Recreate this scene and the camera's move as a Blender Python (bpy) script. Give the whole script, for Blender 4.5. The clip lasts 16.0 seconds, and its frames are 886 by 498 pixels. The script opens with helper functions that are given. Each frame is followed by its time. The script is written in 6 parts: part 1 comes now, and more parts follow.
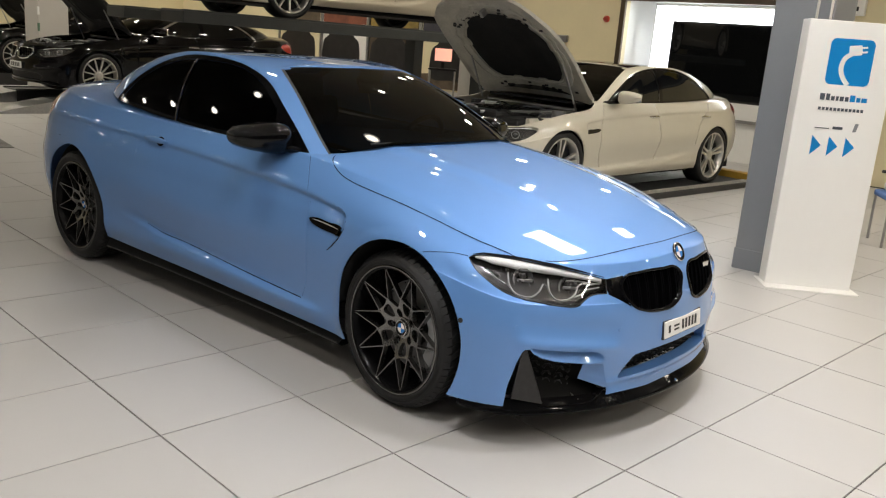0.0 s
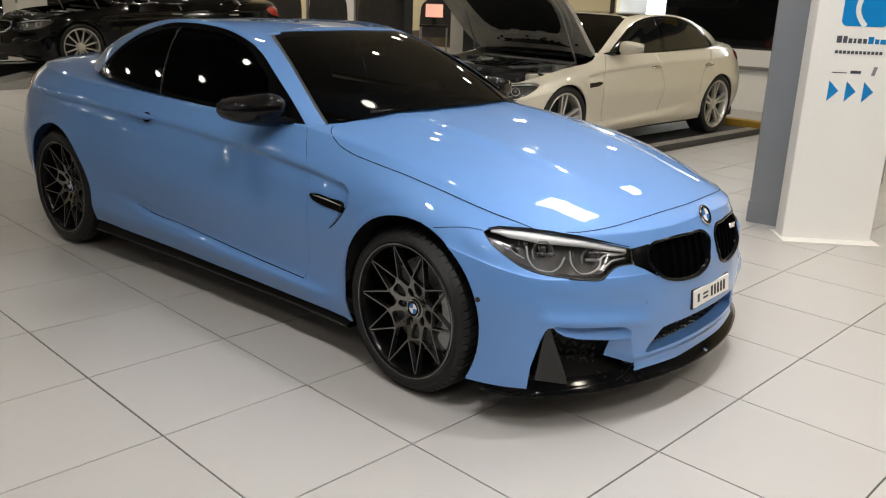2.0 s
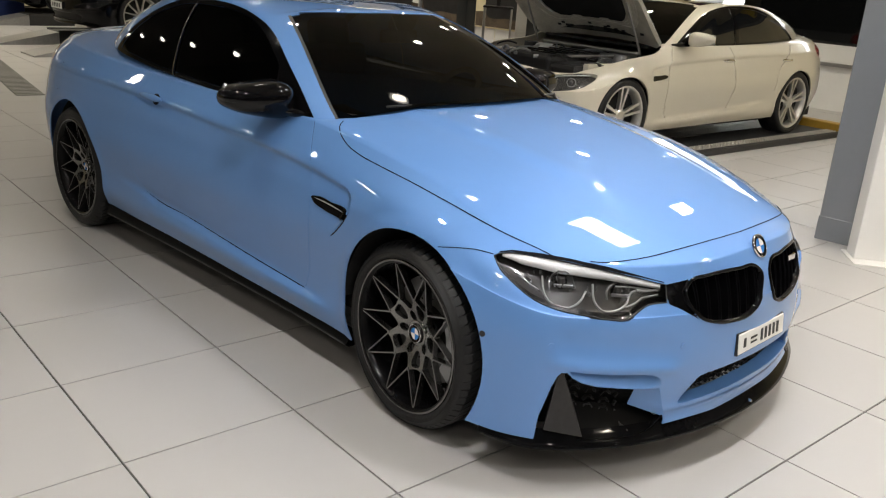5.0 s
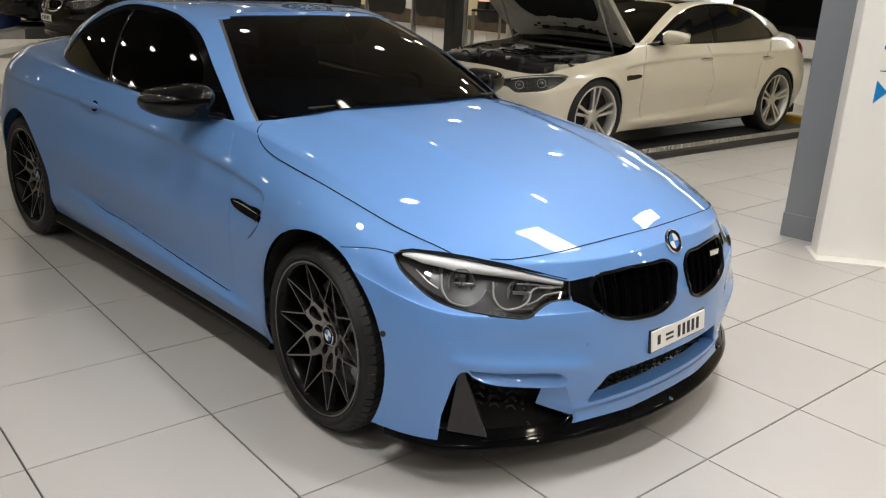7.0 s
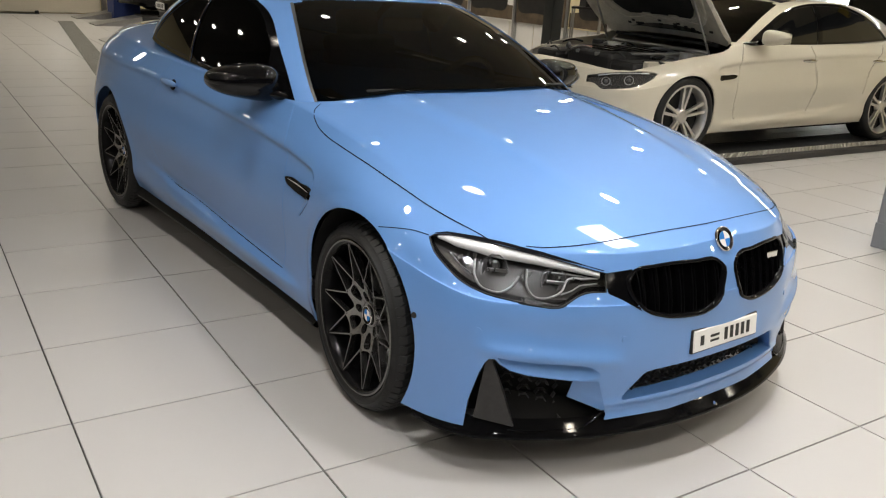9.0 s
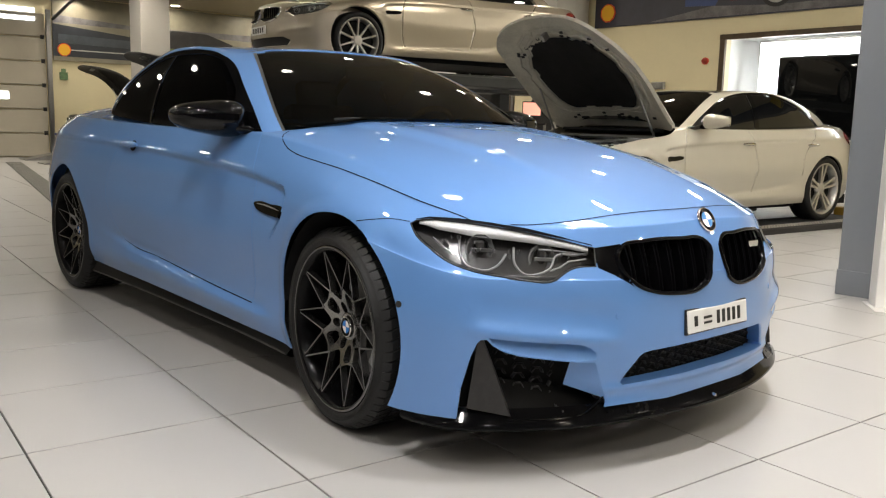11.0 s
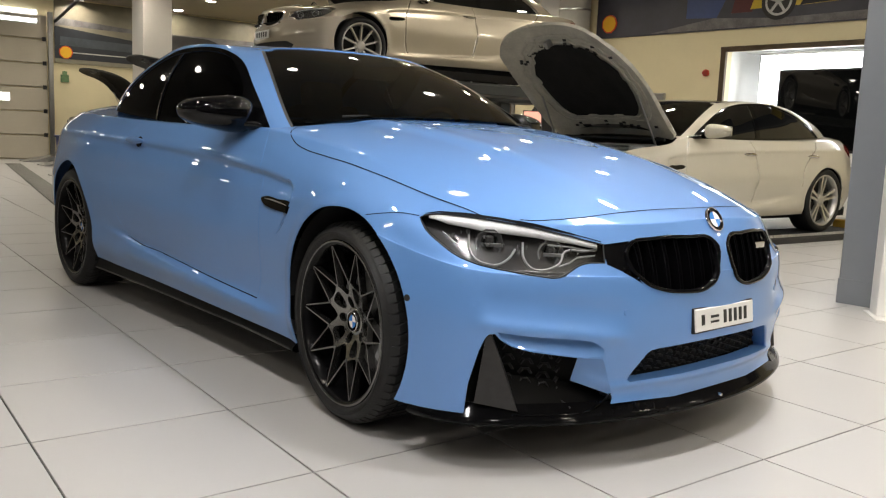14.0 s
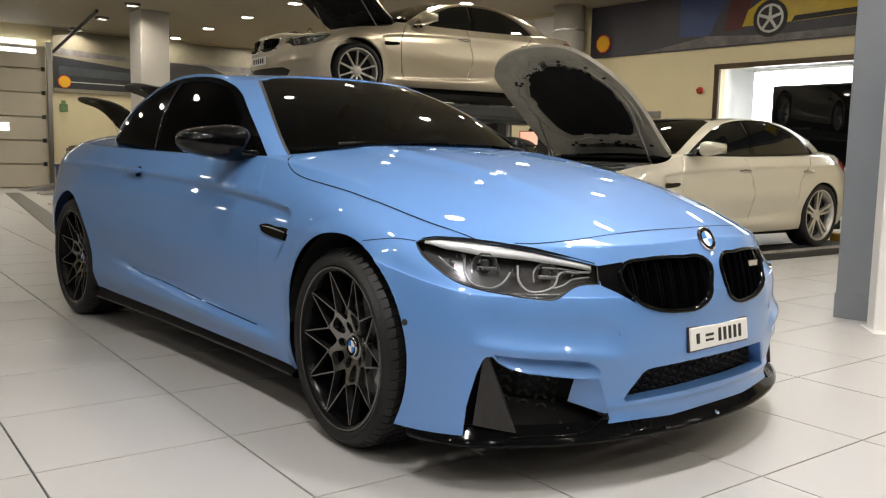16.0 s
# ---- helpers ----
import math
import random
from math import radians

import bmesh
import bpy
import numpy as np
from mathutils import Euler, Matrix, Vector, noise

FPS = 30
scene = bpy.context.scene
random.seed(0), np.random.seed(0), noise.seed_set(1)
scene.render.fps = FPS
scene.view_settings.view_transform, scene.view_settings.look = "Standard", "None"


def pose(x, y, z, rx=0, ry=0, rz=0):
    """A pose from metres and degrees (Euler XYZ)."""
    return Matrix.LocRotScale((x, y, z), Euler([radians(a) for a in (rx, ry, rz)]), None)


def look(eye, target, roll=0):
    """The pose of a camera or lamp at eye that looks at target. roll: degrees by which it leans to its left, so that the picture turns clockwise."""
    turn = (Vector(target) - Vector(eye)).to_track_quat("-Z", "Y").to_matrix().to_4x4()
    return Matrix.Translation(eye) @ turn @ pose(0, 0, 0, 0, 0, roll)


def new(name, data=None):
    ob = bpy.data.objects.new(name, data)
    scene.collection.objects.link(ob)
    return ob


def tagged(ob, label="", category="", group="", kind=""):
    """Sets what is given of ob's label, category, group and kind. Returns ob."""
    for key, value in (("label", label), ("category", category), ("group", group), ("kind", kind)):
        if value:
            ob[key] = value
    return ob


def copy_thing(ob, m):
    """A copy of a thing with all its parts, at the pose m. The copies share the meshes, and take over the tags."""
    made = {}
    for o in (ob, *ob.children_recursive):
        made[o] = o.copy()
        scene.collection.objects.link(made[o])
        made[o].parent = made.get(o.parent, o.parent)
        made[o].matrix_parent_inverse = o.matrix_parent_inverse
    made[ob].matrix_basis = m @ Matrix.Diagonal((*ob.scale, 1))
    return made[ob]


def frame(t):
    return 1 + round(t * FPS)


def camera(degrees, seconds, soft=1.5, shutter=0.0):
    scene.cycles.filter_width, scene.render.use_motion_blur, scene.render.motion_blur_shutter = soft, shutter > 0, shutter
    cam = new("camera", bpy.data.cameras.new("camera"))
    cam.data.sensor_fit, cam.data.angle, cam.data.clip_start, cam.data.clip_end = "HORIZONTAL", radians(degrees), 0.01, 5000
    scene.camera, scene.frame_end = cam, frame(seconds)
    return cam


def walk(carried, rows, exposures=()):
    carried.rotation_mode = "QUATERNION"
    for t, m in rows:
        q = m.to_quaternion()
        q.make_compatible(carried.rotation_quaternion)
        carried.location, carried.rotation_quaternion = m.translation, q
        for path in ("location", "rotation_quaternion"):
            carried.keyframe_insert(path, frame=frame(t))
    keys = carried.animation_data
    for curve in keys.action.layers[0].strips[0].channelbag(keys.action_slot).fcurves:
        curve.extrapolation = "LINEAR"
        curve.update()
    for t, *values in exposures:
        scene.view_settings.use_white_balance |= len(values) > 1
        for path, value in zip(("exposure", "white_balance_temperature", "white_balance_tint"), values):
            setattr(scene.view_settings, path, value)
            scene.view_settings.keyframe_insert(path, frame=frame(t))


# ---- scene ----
cam = camera(55.5, 16.0, soft=1.2)
PATH = [
    (0, (2.298, -3.308, 1.518), (1.038, -1.83, 1.039), 4.6),
    (0.5, (2.229, -3.341, 1.514), (1.002, -1.844, 1.012), 5.9),
    (1, (2.178, -3.345, 1.516), (0.982, -1.832, 0.988), 5.7),
    (1.5, (2.137, -3.306, 1.519), (0.939, -1.798, 0.981), 4.4),
    (2, (2.097, -3.17, 1.521), (0.865, -1.703, 0.946), 2.3),
    (2.5, (2.078, -3.029, 1.53), (0.773, -1.631, 0.947), 0.8),
    (3, (2.07, -2.967, 1.526), (0.753, -1.584, 0.934), 1.2),
    (3.5, (2.032, -2.927, 1.523), (0.766, -1.502, 0.917), 2.5),
    (4, (1.935, -2.883, 1.536), (0.678, -1.454, 0.919), 3.8),
    (4.2, (1.888, -2.859, 1.549), (0.625, -1.439, 0.925), 4.3),
    (6.3, (2.179, -2.525, 1.545), (0.761, -1.248, 0.945), 2.2),
    (6.5, (2.197, -2.508, 1.55), (0.801, -1.208, 0.947), 2.3),
    (7, (2.187, -2.457, 1.538), (0.831, -1.123, 0.922), 2.9),
    (7.5, (2.124, -2.349, 1.549), (0.796, -0.991, 0.924), 4.5),
    (8, (2.116, -2.275, 1.555), (0.716, -0.994, 0.921), 3.9),
    (8.5, (2.266, -2.303, 1.53), (0.782, -1.128, 0.885), 4.4),
    (8.7, (2.312, -2.301, 1.524), (0.818, -1.138, 0.879), 4.2),
    (10.8, (2.272, -2.374, 1.057), (0.75, -1.121, 0.722), 1.5),
    (11, (2.29, -2.379, 1.012), (0.784, -1.097, 0.716), 1.5),
    (11.5, (2.294, -2.387, 0.983), (0.809, -1.076, 0.701), 1.6),
    (12, (2.277, -2.398, 0.97), (0.76, -1.133, 0.659), 1.5),
    (12.5, (2.266, -2.403, 0.971), (0.744, -1.14, 0.675), 1.9),
    (13, (2.27, -2.418, 0.967), (0.759, -1.141, 0.674), 2.1),
    (13.5, (2.27, -2.41, 0.967), (0.765, -1.122, 0.694), 2.1),
    (14, (2.274, -2.412, 0.965), (0.77, -1.122, 0.693), 2.4),
    (14.5, (2.273, -2.414, 0.967), (0.774, -1.115, 0.711), 2.8),
    (15, (2.268, -2.411, 0.969), (0.767, -1.113, 0.72), 2.7),
    (15.5, (2.29, -2.421, 0.969), (0.789, -1.122, 0.723), 2.2),
    (16, (2.307, -2.425, 0.982), (0.797, -1.132, 0.758), 1.3),
]
walk(cam, [(t, look(eye, target, roll)) for t, eye, target, roll in PATH], [(0, 0), (1.5, -.08), (3, 0), (4, .04), (6.5, -.02), (8.0, -.14), (8.5, 0), (11, .14), (16, .12)])

# ---- world and exposure ----
world = bpy.data.worlds.new("hall_surround")
world.use_nodes = True
world.node_tree.nodes["Background"].inputs[0].default_value = (0.9, 0.85, 0.75, 1)
world.node_tree.nodes["Background"].inputs[1].default_value = 0.02
scene.world = world
scene.view_settings.exposure = 0.0

# ---- materials ----
def mat(name, color, rough=0.5, metal=0.0, coat=0.0, vary=0.12, scale=6.0, bump=0.0, bump_scale=60.0, spec=0.5, island=0.0, rough_vary=0.1):
    m = bpy.data.materials.new(name)
    m.use_nodes = True
    nt = m.node_tree
    b = nt.nodes["Principled BSDF"]
    b.inputs["Roughness"].default_value = rough
    b.inputs["Metallic"].default_value = metal
    b.inputs["Coat Weight"].default_value = coat
    b.inputs["Coat Roughness"].default_value = 0.0
    b.inputs["Specular IOR Level"].default_value = spec
    co = nt.nodes.new("ShaderNodeTexCoord")
    n1 = nt.nodes.new("ShaderNodeTexNoise")
    n1.inputs["Scale"].default_value = scale
    n1.inputs["Detail"].default_value = 6
    nt.links.new(co.outputs["Object"], n1.inputs["Vector"])
    n2 = nt.nodes.new("ShaderNodeTexNoise")
    n2.inputs["Scale"].default_value = scale * 9
    n2.inputs["Detail"].default_value = 4
    nt.links.new(co.outputs["Object"], n2.inputs["Vector"])
    add = nt.nodes.new("ShaderNodeMath")
    add.operation = "MULTIPLY_ADD"
    add.inputs[1].default_value = 0.4
    nt.links.new(n2.outputs["Fac"], add.inputs[0])
    nt.links.new(n1.outputs["Fac"], add.inputs[2])
    rng = nt.nodes.new("ShaderNodeMapRange")
    rng.inputs[1].default_value, rng.inputs[2].default_value = 0.35, 1.05
    rng.inputs[3].default_value, rng.inputs[4].default_value = 1 - vary, 1 + vary
    nt.links.new(add.outputs[0], rng.inputs[0])
    last = rng.outputs[0]
    if island:
        info = nt.nodes.new("ShaderNodeObjectInfo")
        r2 = nt.nodes.new("ShaderNodeMapRange")
        r2.inputs[3].default_value, r2.inputs[4].default_value = 1 - island, 1 + island
        nt.links.new(info.outputs["Random"], r2.inputs[0])
        mul = nt.nodes.new("ShaderNodeMath")
        mul.operation = "MULTIPLY"
        nt.links.new(last, mul.inputs[0])
        nt.links.new(r2.outputs[0], mul.inputs[1])
        last = mul.outputs[0]
    hue = nt.nodes.new("ShaderNodeVectorMath")
    hue.operation = "SCALE"
    hue.inputs[0].default_value = color[:3]
    nt.links.new(last, hue.inputs["Scale"])
    nt.links.new(hue.outputs[0], b.inputs["Base Color"])
    if rough_vary:
        r3 = nt.nodes.new("ShaderNodeMapRange")
        r3.inputs[1].default_value, r3.inputs[2].default_value = 0.35, 1.05
        r3.inputs[3].default_value, r3.inputs[4].default_value = max(0.0, rough * (1 - rough_vary)), min(1.0, rough * (1 + rough_vary))
        nt.links.new(add.outputs[0], r3.inputs[0])
        nt.links.new(r3.outputs[0], b.inputs["Roughness"])
    if bump:
        n3 = nt.nodes.new("ShaderNodeTexNoise")
        n3.inputs["Scale"].default_value = bump_scale
        n3.inputs["Detail"].default_value = 5
        nt.links.new(co.outputs["Object"], n3.inputs["Vector"])
        bp = nt.nodes.new("ShaderNodeBump")
        bp.inputs["Strength"].default_value = bump
        bp.inputs["Distance"].default_value = 0.01
        nt.links.new(n3.outputs["Fac"], bp.inputs["Height"])
        nt.links.new(bp.outputs[0], b.inputs["Normal"])
    return m


def glow(name, color, strength):
    m = bpy.data.materials.new(name)
    m.use_nodes = True
    b = m.node_tree.nodes["Principled BSDF"]
    b.inputs["Base Color"].default_value = (*color, 1)
    b.inputs["Emission Color"].default_value = (*color, 1)
    b.inputs["Emission Strength"].default_value = strength
    return m


M_BLUE = mat("blue_paint", (0.114, 0.268, 0.600), 0.55, 0.20, 1.0, vary=0.03, scale=3, rough_vary=0.02)
M_WHITE_PAINT = mat("ivory_paint", (0.55, 0.515, 0.42), 0.35, 0.0, 1.0, vary=0.03, scale=3)
M_SILVER_PAINT = mat("champagne_paint", (0.50, 0.45, 0.36), 0.35, 0.6, 1.0, vary=0.03, scale=3)
M_BLACK_PAINT = mat("black_paint", (0.002, 0.002, 0.0024), 0.08, 0.0, 0.0, spec=0.4, vary=0.05, scale=3)
M_GLOSS_BLACK = mat("gloss_black", (0.003, 0.003, 0.0035), 0.07, 0.0, 0.0, spec=0.32, vary=0.1)
M_MATT_BLACK = mat("matt_black", (0.012, 0.012, 0.013), 0.6, 0.0, vary=0.2, bump=0.1)
M_SPLITTER = mat("glossy_carbon", (0.003, 0.003, 0.0035), 0.08, 0.0, spec=0.08, vary=0.3, scale=45)
M_SKIRT = mat("satin_black_plastic", (0.004, 0.004, 0.0043), 0.45, 0.0, spec=0.06, vary=0.2, scale=20)
# near-black: shade of deep recesses put into the colour; also black plastic parts
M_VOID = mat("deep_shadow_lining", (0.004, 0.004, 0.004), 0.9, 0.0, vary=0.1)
M_RUBBER = mat("tyre_rubber", (0.011, 0.011, 0.0115), 0.5, 0.0, spec=0.3, vary=0.25, scale=12, bump=0.15, bump_scale=120)
M_GLASS_DARK = mat("privacy_glass", (0.004, 0.0045, 0.005), 0.02, 0.0, vary=0.02, spec=0.6)
M_WHEEL_FACE = mat("machined_wheel_face", (0.19, 0.187, 0.185), 0.24, 0.95, vary=0.1, scale=20)
M_WHEEL_HUB = mat("bright_wheel_hub", (0.25, 0.245, 0.235), 0.25, 0.95, vary=0.12, scale=20)
M_WHEEL_DARK = mat("gloss_black_wheel", (0.004, 0.004, 0.0045), 0.22, 0.0, 0.0, spec=0.12, vary=0.15, scale=20)
M_SILVER_WHEEL = mat("silver_wheel", (0.60, 0.585, 0.555), 0.3, 0.8, vary=0.08, scale=20)
M_CHROME = mat("chrome", (0.8, 0.8, 0.8), 0.08, 1.0, vary=0.03)
M_STEEL = mat("brushed_steel", (0.42, 0.42, 0.42), 0.35, 1.0, vary=0.15, scale=30)
M_FLOOR = mat("matt_ceramic_tile", (0.435, 0.425, 0.42), 0.34, 0.0, vary=0.018, scale=1.2, island=0.025, bump=0.015, bump_scale=140, rough_vary=0.04)
M_GROUT = mat("dark_grout", (0.055, 0.052, 0.05), 0.8, vary=0.2, scale=4)
M_WALL = mat("cream_wall_paint", (0.72, 0.64, 0.42), 0.6, vary=0.04, scale=2, bump=0.03)
M_CEIL = mat("ceiling_paint", (0.33, 0.295, 0.225), 0.7, vary=0.05, scale=2)
M_CEIL_DARK = mat("dark_unseen_ceiling", (0.075, 0.075, 0.075), 0.8, vary=0.08, scale=2)
M_GREY = mat("grey_column_paint", (0.21, 0.22, 0.24), 0.45, vary=0.05, scale=3, bump=0.03)
M_SIGN_WHITE = mat("white_sign_panel", (0.80, 0.79, 0.77), 0.35, vary=0.02, scale=2)
M_LAMP = glow("downlight_lens", (1.0, 0.972, 0.955), 585)
M_LAMP_DIM = glow("workshop_downlight_lens", (1.0, 0.91, 0.75), 270)
M_LAMP_FAR = glow("dimmed_downlight_lens", (1.0, 0.93, 0.83), 60)
M_LAMP_AISLE = glow("aisle_downlight_lens", (1.0, 0.92, 0.80), 36)
M_LAMP_WASH = glow("wall_wash_lens", (1.0, 0.91, 0.76), 190)
M_UNSEEN_DARK = mat("dark_unseen_wall", (0.012, 0.013, 0.015), 0.08, vary=0.1, scale=1)

# ---- mesh helpers ----
def bm_object(name, bm, material, parent=None, label="", smooth=True):
    me = bpy.data.meshes.new(name)
    bm.to_mesh(me)
    bm.free()
    me.materials.append(material)
    if smooth:
        me.polygons.foreach_set("use_smooth", [True] * len(me.polygons))
    ob = new(name, me)
    if parent is not None:
        ob.parent = parent
    if label:
        tagged(ob, label)
    return ob


def part(name, bm, material, parent, label="", smooth=False):
    return bm_object(name, bm, material, parent, label, smooth)


def box_bm(x0, x1, y0, y1, z0, z1, bevel=0.0, bm=None, m=None, segments=1):
    own = bmesh.new()
    bmesh.ops.create_cube(own, size=1, matrix=Matrix.LocRotScale(((x0 + x1) / 2, (y0 + y1) / 2, (z0 + z1) / 2), None, (x1 - x0, y1 - y0, z1 - z0)))
    if bevel:
        bmesh.ops.bevel(own, geom=own.edges[:], offset=bevel, segments=segments, profile=0.5, affect="EDGES")
    if m is not None:
        own.transform(m)
    if bm is None:
        return own
    join(bm, own)
    return bm


def join(bm, other):
    me = bpy.data.meshes.new("tmp")
    other.to_mesh(me)
    other.free()
    bm.from_mesh(me)
    bpy.data.meshes.remove(me)
    return bm


def cyl_bm(p, q, r0, r1=None, seg=16, bm=None, caps=True):
    p, q = Vector(p), Vector(q)
    own = bmesh.new()
    d = q - p
    bmesh.ops.create_cone(own, cap_ends=caps, segments=seg, radius1=r0, radius2=r0 if r1 is None else r1, depth=d.length,
                          matrix=Matrix.Translation((p + q) / 2) @ d.to_track_quat("Z", "Y").to_matrix().to_4x4())
    if bm is None:
        return own
    return join(bm, own)


def lathe_bm(profile, seg=48, bm=None, closed=False):
    """Turns (radius, y) pairs about the y axis."""
    own = bmesh.new()
    rings = []
    for k in range(seg):
        a = 2 * math.pi * k / seg
        rings.append([own.verts.new((r * math.cos(a), y, r * math.sin(a))) for r, y in profile])
    n = len(profile)
    for k in range(seg):
        a, b = rings[k], rings[(k + 1) % seg]
        for i in range(n if closed else n - 1):
            own.faces.new((a[i], a[(i + 1) % n], b[(i + 1) % n], b[i]))
    bmesh.ops.recalc_face_normals(own, faces=own.faces[:])
    if bm is None:
        return own
    return join(bm, own)


def prism_bm(poly, y0, y1, bevel=0.0):
    """Extrudes an (x, z) outline along y."""
    own = bmesh.new()
    a = [own.verts.new((x, y0, z)) for x, z in poly]
    b = [own.verts.new((x, y1, z)) for x, z in poly]
    n = len(poly)
    own.faces.new(a)
    own.faces.new(b[::-1])
    for i in range(n):
        own.faces.new((a[i], b[i], b[(i + 1) % n], a[(i + 1) % n]))
    bmesh.ops.recalc_face_normals(own, faces=own.faces[:])
    if bevel:
        bmesh.ops.bevel(own, geom=own.edges[:], offset=bevel, segments=2, profile=0.5, affect="EDGES")
    return own


def hermite(knots, vals, ts):
    """A smooth curve through vals at knots, at the parameters ts."""
    k, v, ts = np.asarray(knots, float), np.asarray(vals, float), np.asarray(ts, float)
    if v.ndim == 1:
        return hermite(k, v[:, None], ts)[:, 0]
    h = np.diff(k)[:, None]
    s = np.diff(v, axis=0) / h
    m = np.empty_like(v)
    m[1:-1] = (s[:-1] * h[1:] + s[1:] * h[:-1]) / (h[1:] + h[:-1])
    m[0], m[-1] = s[0], s[-1]
    i = np.clip(np.searchsorted(k, ts, "right") - 1, 0, len(k) - 2)
    hh = h[i]
    t = ((ts - k[i]) / hh[:, 0])[:, None]
    return (2 * t**3 - 3 * t**2 + 1) * v[i] + (t**3 - 2 * t**2 + t) * hh * m[i] + (3 * t**2 - 2 * t**3) * v[i + 1] + (t**3 - t**2) * hh * m[i + 1]


def grid_bm(rows, bm=None):
    """A sheet of quads through equally long rows of points."""
    own = bm or bmesh.new()
    vs = [[own.verts.new(p) for p in r] for r in rows]
    for a, b in zip(vs, vs[1:]):
        for i in range(len(a) - 1):
            own.faces.new((a[i], a[i + 1], b[i + 1], b[i]))
    return own


def mirror_y(bm):
    """Adds the mirror image in the plane y = 0 and welds the seam."""
    geom = bmesh.ops.duplicate(bm, geom=bm.verts[:] + bm.edges[:] + bm.faces[:])["geom"]
    vs = [g for g in geom if isinstance(g, bmesh.types.BMVert)]
    fs = [g for g in geom if isinstance(g, bmesh.types.BMFace)]
    for v in vs:
        v.co.y = -v.co.y
    bmesh.ops.reverse_faces(bm, faces=fs)
    bmesh.ops.remove_doubles(bm, verts=bm.verts[:], dist=1e-5)
    return bm


def inside(x, y, poly):
    hit = False
    j = len(poly) - 1
    for i in range(len(poly)):
        (xi, yi), (xj, yj) = poly[i], poly[j]
        if (yi > y) != (yj > y) and x < (xj - xi) * (y - yi) / (yj - yi) + xi:
            hit = not hit
        j = i
    return hit


AX = {"xz": (0, 2), "yz": (1, 2), "xy": (0, 1)}


def cut_region(bm, poly, plane, keep):
    """Scores the sheet along an outline seen along one axis and returns the faces inside it. keep(face middle) limits the faces."""
    i, j = AX[plane]
    k = 3 - i - j
    lo = [min(p[n] for p in poly) - 0.02 for n in (0, 1)]
    hi = [max(p[n] for p in poly) + 0.02 for n in (0, 1)]

    def near(f, a, b, c, d):
        us, vs = [v.co[i] for v in f.verts], [v.co[j] for v in f.verts]
        return max(us) >= a and min(us) <= b and max(vs) >= c and min(vs) <= d

    cand = {f for f in bm.faces if near(f, lo[0], hi[0], lo[1], hi[1]) and keep(f.calc_center_median())}
    for p, q in zip(poly, poly[1:] + poly[:1]):
        du, dv = q[0] - p[0], q[1] - p[1]
        if abs(du) + abs(dv) < 1e-7:
            continue
        e = 0.002
        fs = [f for f in cand if f.is_valid and near(f, min(p[0], q[0]) - e, max(p[0], q[0]) + e, min(p[1], q[1]) - e, max(p[1], q[1]) + e)]
        if not fs:
            continue
        co, no = [0, 0, 0], [0, 0, 0]
        co[i], co[j], no[i], no[j] = p[0], p[1], -dv, du
        es = {x for f in fs for x in f.edges}
        vs = {x for f in fs for x in f.verts}
        got = bmesh.ops.bisect_plane(bm, geom=list(vs) + list(es) + fs, dist=1e-6, plane_co=co, plane_no=no)
        cand |= {g for g in got["geom"] if isinstance(g, bmesh.types.BMFace)}
        cand = {f for f in cand if f.is_valid}
    out = []
    for f in cand:
        if f.is_valid:
            c = f.calc_center_median()
            if inside(c[i], c[j], poly):
                out.append(f)
    return out


def lift_off(bm, faces):
    """Takes faces out of a sheet as a sheet of their own."""
    index, own = {}, bmesh.new()
    bm.normal_update()
    for f in faces:
        for v in f.verts:
            if v not in index:
                index[v] = own.verts.new(v.co)
                index[v].normal = v.normal
    for f in faces:
        own.faces.new([index[v] for v in f.verts])
    bmesh.ops.delete(bm, geom=list(faces), context="FACES")
    own.normal_update()
    return own


def shift_in(bm, d, way=None, tree=None):
    """Moves a sheet against its normals, along a way, or against the normals of a whole surface."""
    bm.normal_update()
    moves = [(v, way * d if way is not None else (tree.find_nearest(v.co)[1] if tree else v.normal) * -d) for v in bm.verts]
    for v, m in moves:
        v.co += m
    return bm


def hem(bm, test, depth, tree=None):
    """Folds the open edges that pass test inwards, so that the sheet's edge has thickness."""
    bm.normal_update()
    es = [e for e in bm.edges if e.is_boundary and test((e.verts[0].co + e.verts[1].co) / 2)]
    normal = {v: (tree.find_nearest(v.co)[1] if tree else v.normal.copy()) for e in es for v in e.verts}
    place = {}
    for e in es:
        for v in e.verts:
            if v not in place:
                place[v] = bm.verts.new(v.co - normal[v] * depth)
    for e in es:
        f = e.link_faces[0]
        a, b = e.verts
        ls = [l for l in f.loops if l.edge == e][0]
        a, b = ls.vert, ls.link_loop_next.vert
        bm.faces.new((b, a, place[a], place[b]))
    return bm

# ---- the blue convertible: its body surface ----
STATIONS = [(-3.81, 0.0), (-3.76, 0.45), (-3.61, 0.71), (-3.33, 0.85), (-2.812, 0.918), (-2.25, 0.905), (-1.75, 0.89), (-1.2, 0.885),
            (-0.72, 0.885), (-0.38, 0.90), (0.0, 0.925), (0.33, 0.920), (0.55, 0.850), (0.71, 0.645), (0.815, 0.372), (0.862, 0.0)]
